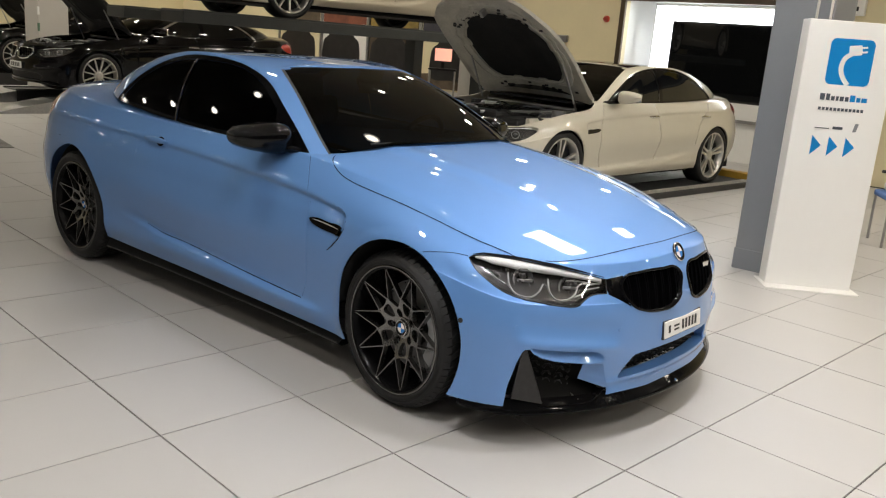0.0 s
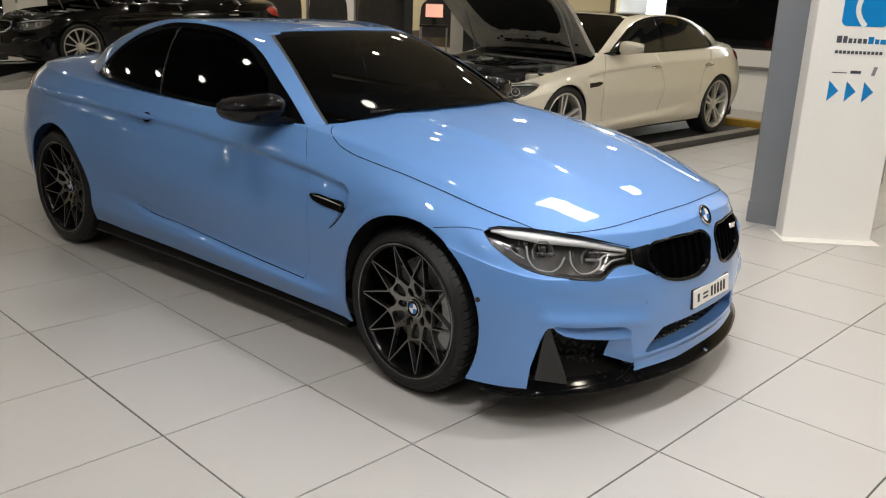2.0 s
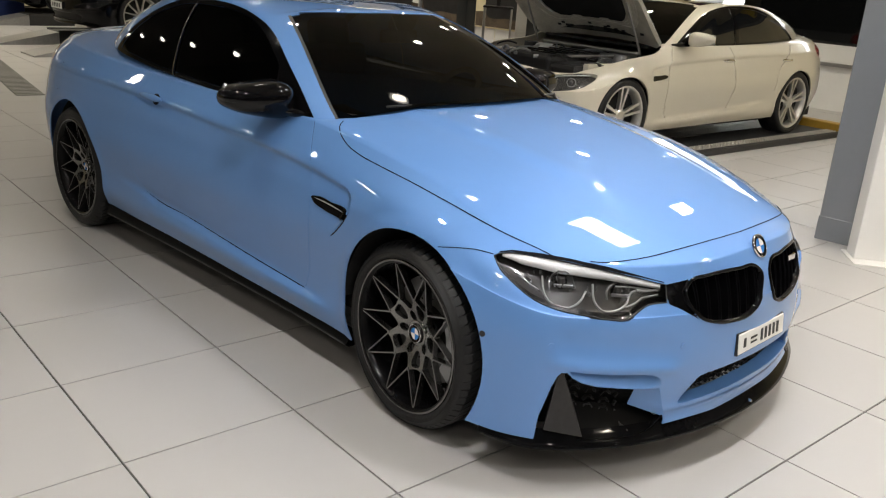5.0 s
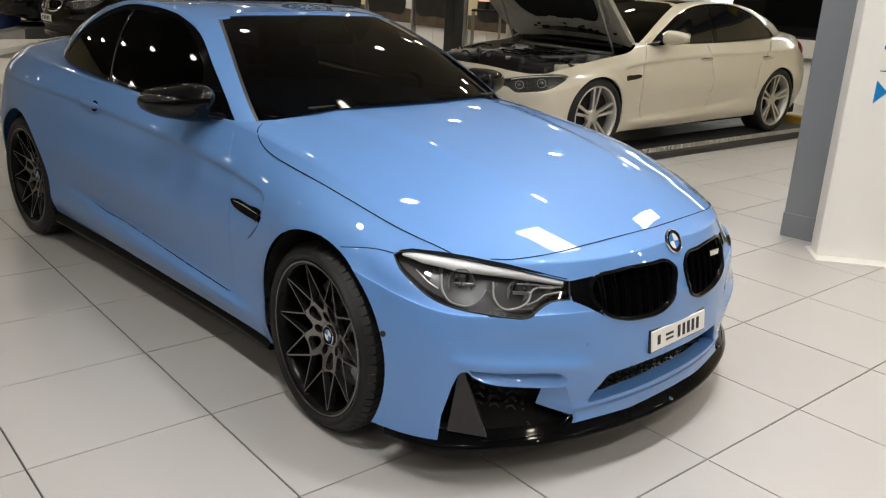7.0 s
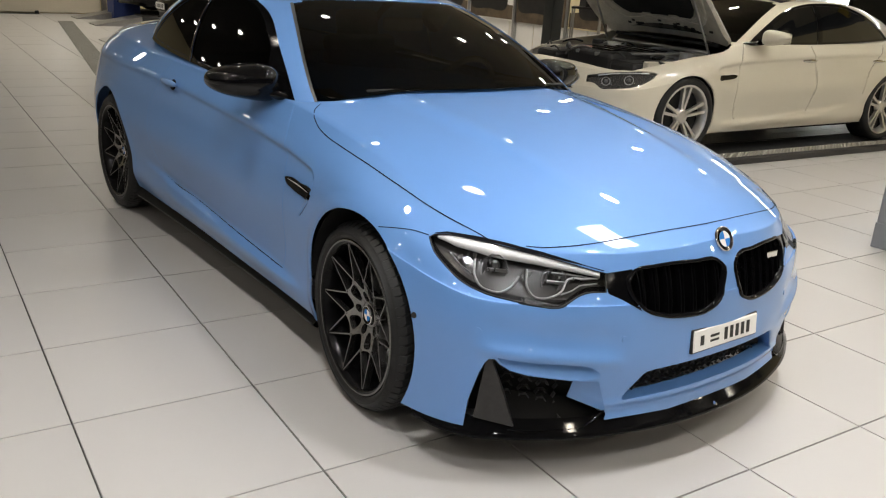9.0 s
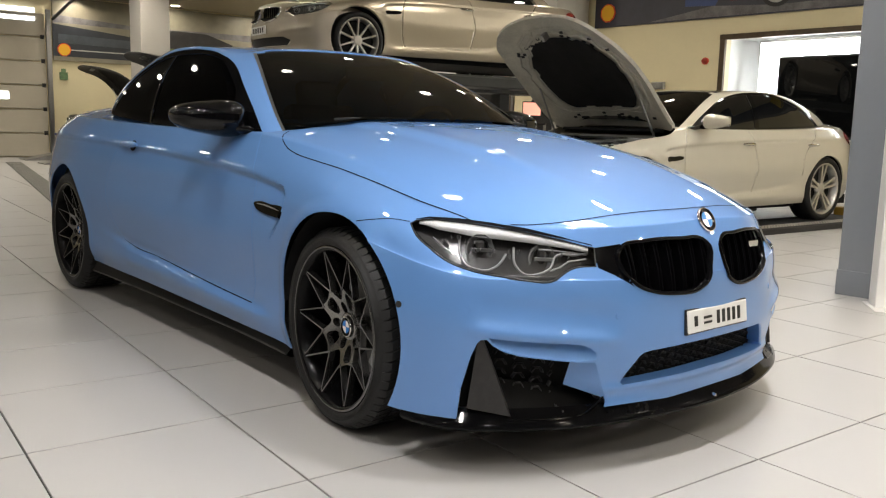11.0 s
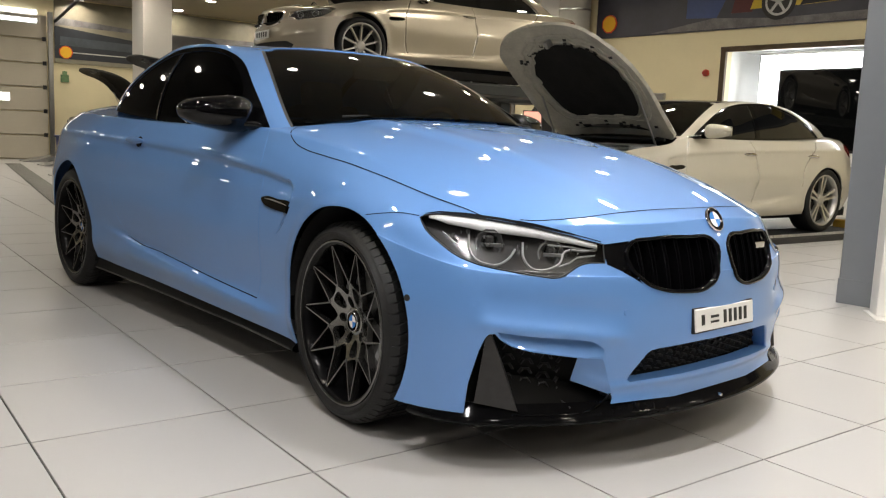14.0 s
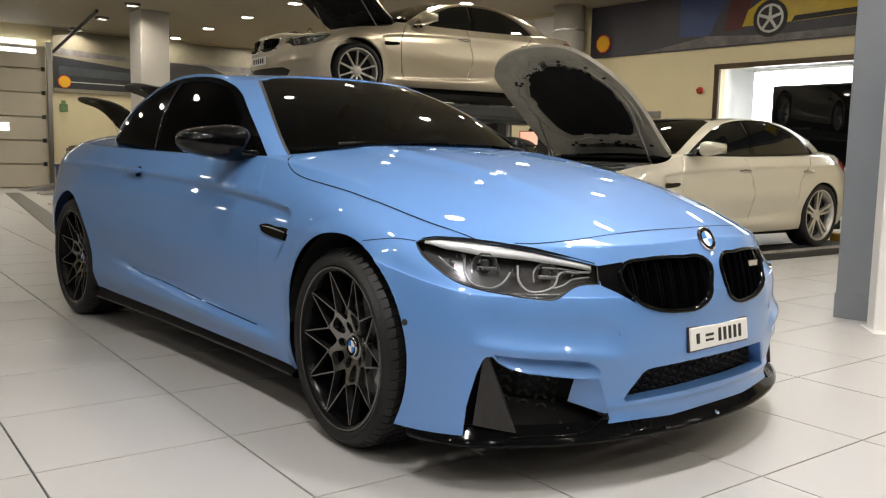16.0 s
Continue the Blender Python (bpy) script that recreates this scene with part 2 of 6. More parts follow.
# for each level, from the sill to the hood's edge: the inset from the plan and the height at every station
LEVELS = [
    ([.10, .10, .08, .06, .06, .05, .045, .04, .04, .045, .03, .0, .0, .0, .01, .02],
     [.24, .24, .24, .23, .22, .205, .20, .195, .19, .19, .175, .168, .168, .188, .195, .178]),
    ([.03, .03, .03, .03, .02, .02, .02, .02, .02, .03, .01, .0, .0, .01, .015, .02],
     [.36, .36, .35, .33, .31, .29, .28, .275, .27, .27, .27, .25, .24, .24, .24, .24]),
    ([.0, .0, .0, .01, .005, .02, .035, .035, .035, .03, .0, .0, .0, .0, .0, .0],
     [.46, .46, .45, .43, .42, .40, .37, .36, .36, .37, .40, .37, .36, .36, .36, .36]),
    ([.0, .0, .0, .0, .0, .0, .0, .005, .01, .01, .0, .003, .005, .005, .005, .005],
     [.60, .60, .60, .60, .60, .58, .56, .55, .55, .55, .56, .50, .48, .47, .47, .47]),
    ([.02, .02, .022, .016, .010, .010, .010, .009, .007, .005, .005, .018, .022, .022, .016, .010],
     [.71, .71, .71, .71, .71, .70, .70, .69, .69, .68, .68, .62, .58, .57, .565, .565]),
    ([.036, .036, .036, .034, .028, .026, .024, .022, .019, .016, .014, .027, .036, .034, .022, .0145],
     [.80, .80, .80, .80, .80, .79, .78, .77, .76, .745, .725, .633, .590, .580, .576, .576]),
    ([.05, .06, .07, .07, .06, .06, .06, .055, .055, .055, .05, .062, .08, .07, .045, .033],
     [.92, .92, .92, .91, .89, .88, .87, .86, .855, .825, .785, .70, .645, .64, .645, .65]),
    ([.10, .12, .16, .17, .15, .13, .12, .12, .12, .13, .15, .15, .155, .115, .075, .075],
     [1.03, 1.02, 1.01, 1.00, .985, .97, .96, .955, .955, .92, .865, .775, .725, .715, .72, .73]),
]
MIDLINE = [(-3.9, 1.03), (-3.75, 1.045), (-3.3, 1.08), (-2.9, 1.07), (-2.5, 1.03), (-0.9, 1.02), (-0.6, 1.015), (-0.3, .99), (0, .945), (0.3, .885), (0.5, .83), (0.66, .775), (0.77, .735), (0.9, .69)]


def eased(a, sigma, flip=None):
    """Evens out a row of values with a bell-shaped window; flip gives the signs with which the ends go on by reflection."""
    n = int(3 * sigma) + 1
    flip = np.ones(a.shape[1]) if flip is None else np.array(flip, float)
    long = np.vstack([a[n:0:-1] * flip, a, a[-2:-n - 2:-1] * flip])
    k = np.exp(-.5 * (np.arange(-n, n + 1) / sigma) ** 2)
    k /= k.sum()
    return np.stack([np.convolve(long[:, j], k, "valid") for j in range(a.shape[1])], 1)


def smooth(t):
    t = np.clip(t, 0, 1)
    return t * t * (3 - 2 * t)


# the shoulder line, the sill line and the edge of the air outlet behind the front wheel
SHOULDER = ([-3.5, -3.0, -2.5, -1.93, -1.5, -1.0, -.6, -.4, -.3], [.885, .888, .882, .868, .852, .832, .806, .784, .777])
SILL = ([-2.3, -2.0, -1.9, -1.62, -1.25, -.96, -.645, -.4], [.42, .385, .365, .348, .325, .309, .298, .290])
OUTLET_EDGE = ([.560, .574, .588, .625, .665, .70, .742, .765, .785, .80], [-.47, -.45, -.43, -.39, -.355, -.334, -.332, -.36, -.43, -.50])


def flank_relief(x, z):
    """How far the flank stands out from its plain curve: shoulder line, hollow below it, sill, flared arches."""
    below = np.interp(x, *SHOULDER) - z
    depth = np.interp(x, [-3.4, -3.0, -2.5, -1.9, -1.2, -.8, -.5, -.36], [0, .005, .009, .011, .013, .016, .020, .024])
    span = np.interp(x, [-2.0, -.9, -.4], [.30, .27, .17])
    hollow = smooth(below / .030) * (1 - smooth((below - .040) / span)) * smooth((np.interp(z, *OUTLET_EDGE) - x) / .028)
    d = -depth * hollow
    d += .004 * np.exp(-((below + .010) / .024) ** 2) * smooth((-.40 - x) / .3) * smooth((x + 3.3) / .4)
    low = np.interp(x, *SILL) - z
    run = smooth((-.42 - x) / .2) * smooth((x + 2.35) / .5)
    d += run * (.012 * smooth(low / .026) * (1 - smooth((low - .03) / .09)) - .007 * np.exp(-((low + .006) / .026) ** 2) * (low < .02))
    d += .007 * np.exp(-((x + 2.72) / .50) ** 2) * np.exp(-((z - .66) / .15) ** 2)
    for cx in (.012, -2.812):
        r = np.hypot(x - cx, z - .35)
        d += (.008 if cx > -1 else .004) * (1 - smooth((r - .372) / .055)) * (z < .8)
    return d


def nose_relief(x, w, z):
    """How far the bumper stands out: a crest over the outer intakes with a hollow above it, and a firm lower lip."""
    across = (x - w) / math.sqrt(2)
    crest = np.interp(across, [-.2, -.12, -.05, .04, .12, .2, .3], [.436, .428, .420, .412, .406, .396, .38])
    run = smooth((across + .20) / .08) * smooth((.30 - across) / .10) * smooth((x - .38) / .12)
    d = run * (.010 * np.exp(-((z - crest - .006) / .022) ** 2) - .006 * np.exp(-((z - crest - .075) / .040) ** 2))
    d += .007 * np.exp(-((z - .247) / .014) ** 2) * smooth((x - .70) / .08)
    return d


def body_half(stations, levels, midline, nu=460, nv=112, nt=30, dome=0.008):
    st = np.array(stations, float)
    ext = np.vstack([st[1] * (1, -1), st, st[-2] * (1, -1)])
    d = np.r_[0, np.cumsum(np.linalg.norm(np.diff(ext, axis=0), axis=1))]
    ts = np.linspace(d[1], d[-2], nu)
    base = eased(hermite(d, ext, ts), nu / 130, (1, -1))
    tang = np.gradient(base, axis=0)
    tang /= np.linalg.norm(tang, axis=1)[:, None]
    out = np.stack([-tang[:, 1], tang[:, 0]], 1)
    curves = []
    for ins, zs in levels:
        a = np.array([ins, zs]).T
        a = np.vstack([a[1], a, a[-2]])
        iz = eased(hermite(d, a, ts), nu / 90)
        pl = base - out * iz[:, :1]
        pl[0, 1] = pl[-1, 1] = 0
        curves.append(np.c_[pl[:, 0], np.maximum(pl[:, 1], 0), iz[:, 1]])
    c = np.array(curves)
    vk = np.arange(len(levels), dtype=float)
    vt = np.linspace(0, len(levels) - 1, nv)
    side = np.stack([hermite(vk, c[:, i], vt) for i in range(nu)], 1)
    on_flank = smooth((side[..., 1] - .66) / .12) * smooth((.42 - side[..., 0]) / .2) * smooth((side[..., 0] + 3.7) / .2)
    side[..., 1] += flank_relief(side[..., 0], side[..., 2]) * on_flank
    side[..., :2] += out[None] * (nose_relief(side[..., 0], side[..., 1], side[..., 2]))[..., None]
    side[..., 1] = np.maximum(side[..., 1], 0)
    mx, mz = np.array(midline).T
    top = []
    edge = side[-1]
    fx = np.linspace(mx[0], mx[-1], 600)
    zc = np.interp(edge[:, 0], fx, eased(hermite(mx, np.array(midline)[:, 1:], fx), 9)[:, 0])
    for s in np.linspace(1, 0, nt)[1:]:
        z = zc + (edge[:, 2] - zc) * s**3.0
        w = edge[:, 1] * s
        x = edge[:, 0]
        line = 0.47 - 0.13 * np.clip((x + 0.7) / 1.4, 0, 1)
        ridge = dome * (1.1 * smooth((line + .045 - w) / .09) + .35 * np.exp(-((w - line + .05) / .05) ** 2)) * smooth((x + 0.75) / 0.3) * smooth((0.66 - x) / 0.45)
        top.append(np.c_[x, w, z + ridge])
    rows = [side[k] for k in range(nv)] + top
    bm = grid_bm([[(p[0], -p[1], p[2]) for p in r] for r in rows])
    bmesh.ops.remove_doubles(bm, verts=bm.verts[:], dist=1e-5)
    bmesh.ops.recalc_face_normals(bm, faces=bm.faces[:])
    bm.normal_update()
    if sum(f.normal.z for f in bm.faces if f.calc_center_median().z > 0.9) < 0:
        bmesh.ops.reverse_faces(bm, faces=bm.faces[:])
    return bm


CABIN_BASE = [(-.45, 0, 1.03), (-.51, .40, 1.02), (-.70, .735, .96), (-1.2, .755, .955), (-1.8, .755, .97), (-2.3, .74, .995), (-2.65, .69, 1.02), (-2.98, .52, 1.05), (-3.12, 0, 1.065)]
CABIN_TOP = [(-1.25, 0, 1.345), (-1.29, .35, 1.335), (-1.37, .555, 1.305), (-1.55, .575, 1.335), (-1.8, .58, 1.353), (-2.08, .577, 1.343), (-2.40, .55, 1.290), (-2.62, .43, 1.255), (-2.70, 0, 1.295)]


def cabin_half(base, top, crown=0.045, nu=200, nv=34, nt=16, bulge=0.03):
    b, t = np.array(base, float), np.array(top, float)
    # the same parameter on both rails, so that pillars run straight
    mid = (b + t) / 2
    ext = np.vstack([mid[1] * (1, -1, 1), mid, mid[-2] * (1, -1, 1)])
    d = np.r_[0, np.cumsum(np.linalg.norm(np.diff(ext, axis=0), axis=1))]
    ts = np.linspace(d[1], d[-2], nu)
    eb = hermite(d, np.vstack([b[1] * (1, -1, 1), b, b[-2] * (1, -1, 1)]), ts)
    et = hermite(d, np.vstack([t[1] * (1, -1, 1), t, t[-2] * (1, -1, 1)]), ts)
    eb[[0, -1], 1] = et[[0, -1], 1] = 0
    rows = []
    tang = np.gradient((eb + et) / 2, axis=0)
    nrm = np.cross(et - eb, tang)
    nrm /= np.linalg.norm(nrm, axis=1)[:, None]
    if nrm[nu // 2][1] < 0:
        nrm = -nrm
    nrm[[0, -1], 1] = 0
    for s in np.linspace(0, 1, nv):
        rows.append(eb + (et - eb) * s + nrm * (bulge * 4 * s * (1 - s)))
    for s in np.linspace(1, 0, nt)[1:]:
        p = et.copy()
        p[:, 1] *= s
        x0, x1 = et[0, 0], et[-1, 0]
        u = np.clip((et[:, 0] - x0) / (x1 - x0), 0, 1)
        zc = et[0, 2] * (1 - u) + et[-1, 2] * u + crown * 4 * u * (1 - u)
        p[:, 2] = zc + (et[:, 2] - zc) * s**2.5
        rows.append(p)
    bm = grid_bm([[(p[0], -max(p[1], 0), p[2]) for p in r] for r in rows])
    bmesh.ops.remove_doubles(bm, verts=bm.verts[:], dist=1e-5)
    bmesh.ops.recalc_face_normals(bm, faces=bm.faces[:])
    bm.normal_update()
    if sum(f.normal.z for f in bm.faces) < 0:
        bmesh.ops.reverse_faces(bm, faces=bm.faces[:])
    return bm


# ---- wheels ----
def tyre_bm(r, rim, half):
    prof = [(rim, -half + .012), (rim + .012, -half - .004), (rim + .03, -half - .010), (r - .036, -half - .007), (r - .018, -half + .002), (r - .008, -half + .02), (r - .008, half - .02), (r - .028, half), (rim, half - .01)]
    return lathe_bm(prof, 72)


def tread_bm(r, half, n=64, seed=3):
    """Blocks of tread in three ribs with slanted grooves between them."""
    bm = bmesh.new()
    ribs = [(-half + .004, -half * .42), (-half * .36, half * .36), (half * .42, half - .004)]
    for i in range(n):
        for k, (y0, y1) in enumerate(ribs):
            a0 = 2 * math.pi * (i + (0.5 if k == 1 else 0)) / n
            a1 = a0 + 2 * math.pi / n * 0.80
            sk = 0.5 * 2 * math.pi / n * (1 if k < 1 else -1 if k > 1 else 0.4)
            vs = []
            for rr in (r - .014, r):
                edge = .024 if (k != 1 and rr == r) else 0
                for a, y in ((a0, y0 + (edge if k == 0 else 0)), (a1, y0 + (edge if k == 0 else 0)), (a1 + sk, y1 - (edge if k == 2 else 0)), (a0 + sk, y1 - (edge if k == 2 else 0))):
                    vs.append(bm.verts.new((rr * math.cos(a), y, rr * math.sin(a))))
            for q in ((4, 5, 6, 7), (0, 1, 5, 4), (1, 2, 6, 5), (2, 3, 7, 6), (3, 0, 4, 7)):
                bm.faces.new([vs[j] for j in q])
    bmesh.ops.recalc_face_normals(bm, faces=bm.faces[:])
    return bm


def bar_bm(p, q, w0, w1, d0, d1, up):
    """A tapered bar from p to q: a flat face towards up, w wide, d deep, narrower at the back."""
    p, q, up = Vector(p), Vector(q), Vector(up)
    t = (q - p).normalized()
    side = t.cross(up).normalized()
    nrm = side.cross(t).normalized()
    bm = bmesh.new()
    rings = []
    for c, w, d in ((p, w0, d0), (q, w1, d1)):
        rings.append([bm.verts.new(c + side * a * w / 2 + nrm * b * d) for a, b in ((-1, 0), (1, 0), (.75, -1), (-.75, -1))])
    for i in range(4):
        bm.faces.new((rings[0][i], rings[0][(i + 1) % 4], rings[1][(i + 1) % 4], rings[1][i]))
    bm.faces.new(rings[0][::-1])
    bm.faces.new(rings[1])
    bmesh.ops.recalc_face_normals(bm, faces=bm.faces[:])
    return bm


def roundel(parent, m, r, name="roundel"):
    """A round badge of plain shapes: a dark ring with quarters in blue and white, facing -y before m."""
    ring = part(name, lathe_bm([(r * .62, 0), (r * .64, -.002), (r * .9, -.002), (r * .93, -.004), (r, -.003), (r, .004)], 32), M_GLOSS_BLACK, parent, "round badge with a dark ring", True)
    ring.matrix_basis = m
    rim = part("badge_rim", lathe_bm([(r * .92, -.002), (r * .95, -.005), (r, -.004), (r * 1.01, .002)], 32), M_CHROME, ring, smooth=True)
    for k in range(4):
        bm = bmesh.new()
        c = bm.verts.new((0, -.0025, 0))
        arc = [bm.verts.new((r * .63 * math.cos(a), -.0025, r * .63 * math.sin(a))) for a in np.linspace(k * math.pi / 2, (k + 1) * math.pi / 2, 9)]
        for a, b in zip(arc, arc[1:]):
            bm.faces.new((c, a, b))
        part("badge_quarter", bm, M_BADGE_BLUE if k % 2 else M_BADGE_WHITE, ring)
    return ring


def star_face_bm(half, spin):
    """The webbed centre of the star wheel: a shallow cone with five oval and five rounded six-sided holes and a scalloped rim."""
    def depth(x, z):
        return -half + .0660 - .0300 * (math.hypot(x, z) - .04) / .092

    lines = [[(.033 * math.cos(t), .033 * math.sin(t)) for t in np.linspace(0, 2 * math.pi, 33)[:-1]]]
    line = []
    for k in range(10):
        a = 2 * math.pi * k / 10 + spin
        oval = k % 2
        for q in np.linspace(-1, 1, 19)[:-1]:
            r_ = .140 - (.140 - (.091 if oval else .1245)) * max(0, math.cos(q * math.pi / 2)) ** .75
            t = a + q * math.pi / 10
            line.append((r_ * math.cos(t), r_ * math.sin(t)))
        hole = []
        for t in np.linspace(0, 2 * math.pi, 29)[:-1]:
            c, d = math.cos(t), math.sin(t)
            n = 2.0 if oval else 2.8
            c, d = math.copysign(abs(c) ** (2 / n), c), math.copysign(abs(d) ** (2 / n), d)
            u = .0640 + .0200 * c if oval else .0910 + .0285 * c
            v = .0150 * d if oval else (.0225 + .0085 * c) * d
            hole.append((u * math.cos(a) - v * math.sin(a), u * math.sin(a) + v * math.cos(a)))
        lines.append(hole)
    lines.append(line)
    bm, strips = bmesh.new(), bmesh.new()
    for loop in lines:
        vs = [bm.verts.new((x, 0, z)) for x, z in loop]
        for p, q in zip(vs, vs[1:] + vs[:1]):
            bm.edges.new((p, q))
        grid_bm([[(x, depth(x, z) + .0006, z), (x, depth(x, z) + .022, z)] for x, z in loop + loop[:1]], strips)
    bmesh.ops.triangle_fill(bm, edges=bm.edges[:], use_beauty=True, normal=(0, -1, 0))
    for v in bm.verts:
        v.co.y = depth(v.co.x, v.co.z)
    bmesh.ops.recalc_face_normals(strips, faces=strips.faces[:])
    for f in bm.faces:
        if f.normal.y > 0:
            f.normal_flip()
    join(bm, strips)
    return bm


def star_wheel(parent, m, r=0.3335, half=0.13, spin=0.0):
    """A twenty-inch wheel with ten thin forked spokes; its outer face looks to -y."""
    w = tagged(new("wheel"), "black star-spoke alloy wheel with low-profile tyre")
    w.parent, w.matrix_basis = parent, m
    rim = 0.270
    part("tyre", tyre_bm(r, rim, half), M_RUBBER, w, "black rubber tyre", True)
    part("tread", tread_bm(r, half), M_RUBBER, w)
    part("rim", lathe_bm([(rim + .004, -half + .008), (rim + .006, -half + .002), (rim - .004, -half - .001), (rim - .014, -half + .006), (rim - .020, -half + .035), (rim - .034, -half + .09), (rim - .036, half - .04), (rim - .01, half - .01)], 72), M_WHEEL_DARK, w, smooth=True)
    part("rim_edge", lathe_bm([(rim - .004, -half + .000), (rim - .001, -half - .003), (rim + .004, -half + .000)], 72), M_WHEEL_FACE, w, smooth=True)
    part("hub", lathe_bm([(.028, -half + .068), (.038, -half + .062), (.046, -half + .062), (.050, -half + .068), (.052, -half + .10)], 40), M_WHEEL_HUB, w, smooth=True)
    for k in range(10):
        a = 2 * math.pi * k / 10 + spin
        b0, b1 = a - math.pi / 10, a + math.pi / 10
        tip = (0.264 * math.cos(a), -half + .008, 0.264 * math.sin(a))
        bm = bmesh.new()
        for b in (b0, b1):
            node = (0.128 * math.cos(b), -half + .036, 0.128 * math.sin(b))
            join(bm, bar_bm(node, tip, .0058, .0038, .024, .026, (0, -1, 0)))
        part("spoke_fork", bm, M_WHEEL_FACE, w)
    part("spoke_star", star_face_bm(half, spin), M_WHEEL_HUB, w, "smoothly webbed machined wheel centre", True)
    # bolts between the spoke roots, the drilled disc and its caliper
    for k in range(5):
        a = 2 * math.pi * (k + .5) / 5 + spin
        part("bolt", cyl_bm((.068 * math.cos(a), -half + .078, .068 * math.sin(a)), (.068 * math.cos(a), -half + .10, .068 * math.sin(a)), .010, seg=6), M_WHEEL_DARK, w)
    roundel(w, Matrix.Translation((0, -half + .057, 0)) @ Matrix.Rotation(spin, 4, "Y"), .034)
    disc = bmesh.new()
    lathe_bm([(.09, .0), (.195, .0), (.195, .03), (.09, .03)], 48, disc)
    part("brake_disc", disc, M_DISC, w, smooth=False)
    holes = bmesh.new()
    for k in range(48):
        a = 2 * math.pi * k / 48
        rr = (.115, .14, .165, .185)[k % 4]
        cyl_bm((rr * math.cos(a), -.002, rr * math.sin(a)), (rr * math.cos(a), .004, rr * math.sin(a)), .004, seg=8, bm=holes)
    part("disc_holes", holes, M_VOID, w)
    block = ((.150, -.056), (.158, -.062), (.210, -.062), (.218, -.056), (.218, .05), (.150, .05), (.150, -.056))
    cal = grid_bm([[(r_ * math.cos(a), y, r_ * math.sin(a)) for r_, y in block] for a in np.linspace(-.60, .60, 15)])
    bmesh.ops.remove_doubles(cal, verts=cal.verts[:], dist=.0005)
    bmesh.ops.holes_fill(cal, edges=cal.edges[:], sides=0)
    bmesh.ops.recalc_face_normals(cal, faces=cal.faces[:])
    part("brake_caliper", cal, M_CALIPER, w, "grey brake caliper")
    # added near-black drum for the shade behind the hub
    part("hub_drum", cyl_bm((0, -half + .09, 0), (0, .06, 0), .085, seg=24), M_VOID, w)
    return w


M_BADGE_BLUE = mat("badge_blue", (0.02, 0.16, 0.5), 0.2, 0.0, 0.6, vary=0.02)
M_BADGE_WHITE = mat("badge_white", (0.75, 0.76, 0.78), 0.2, 0.2, 0.6, vary=0.02)
M_DISC = mat("brake_disc_steel", (0.14, 0.14, 0.14), 0.38, 0.8, vary=0.2, scale=30)
M_CALIPER = mat("grey_caliper", (0.42, 0.43, 0.45), 0.4, 0.5, vary=0.1)
M_BAR = mat("grille_bar_black", (0.003, 0.003, 0.0035), 0.1, 0.0, spec=0.1, vary=0.1)
M_CARBON = mat("satin_carbon", (0.022, 0.021, 0.021), 0.30, 0.0, 0.0, spec=0.35, vary=0.35, scale=45)
M_RED_LAMP = mat("red_lamp_lens", (0.35, 0.02, 0.015), 0.1, 0.0, 0.8, vary=0.05)
M_LINE = mat("panel_gap", (0.004, 0.005, 0.008), 0.8, spec=0.08, vary=0.1)
M_SEAL = mat("satin_grey_seal", (0.05, 0.05, 0.05), 0.35, 0.1, vary=0.1)
M_PLATE = mat("white_plate", (0.75, 0.75, 0.73), 0.35, vary=0.03)
M_INK = mat("black_ink", (0.01, 0.01, 0.01), 0.5, vary=0.1)
M_LED_BAR = mat("frosted_light_bar", (0.85, 0.85, 0.85), 0.25, 0.0, 0.5, vary=0.02)
M_LAMP_SHELL = mat("lamp_housing", (0.075, 0.073, 0.072), 0.25, 0.4, vary=0.3, scale=18)
M_RING = mat("frosted_ring", (0.30, 0.30, 0.30), 0.3, 0.2, 0.3, vary=0.2)
M_LENS = mat("projector_lens", (0.34, 0.34, 0.345), 0.10, 0.6, 1.0, vary=0.1)
M_LEATHER = mat("dark_leather", (0.011, 0.011, 0.011), 0.5, vary=0.2, scale=15, bump=0.1)


def clear_sheet(name, tint, gloss=0.02, ior=1.42):
    """A thin pane: what lies behind it shows through, tinted, with a mirror-like sheen on top."""
    m = bpy.data.materials.new(name)
    m.use_nodes = True
    nt = m.node_tree
    nt.nodes.clear()
    out = nt.nodes.new("ShaderNodeOutputMaterial")
    mix = nt.nodes.new("ShaderNodeMixShader")
    fres = nt.nodes.new("ShaderNodeFresnel")
    fres.inputs["IOR"].default_value = ior
    tr = nt.nodes.new("ShaderNodeBsdfTransparent")
    tr.inputs["Color"].default_value = (*tint, 1)
    gl = nt.nodes.new("ShaderNodeBsdfGlossy")
    gl.inputs["Roughness"].default_value = gloss
    gl.inputs["Color"].default_value = (1, 1, 1, 1)
    nt.links.new(fres.outputs[0], mix.inputs[0])
    nt.links.new(tr.outputs[0], mix.inputs[1])
    nt.links.new(gl.outputs[0], mix.inputs[2])
    nt.links.new(mix.outputs[0], out.inputs[0])
    return m


M_HEADLAMP_COVER = clear_sheet("headlamp_cover", (0.92, 0.93, 0.95))
M_WINDSCREEN = clear_sheet("tinted_windscreen", (0.055, 0.060, 0.058), ior=1.33)
M_SIDE_GLASS = clear_sheet("privacy_window", (0.012, 0.0125, 0.013), ior=1.34)


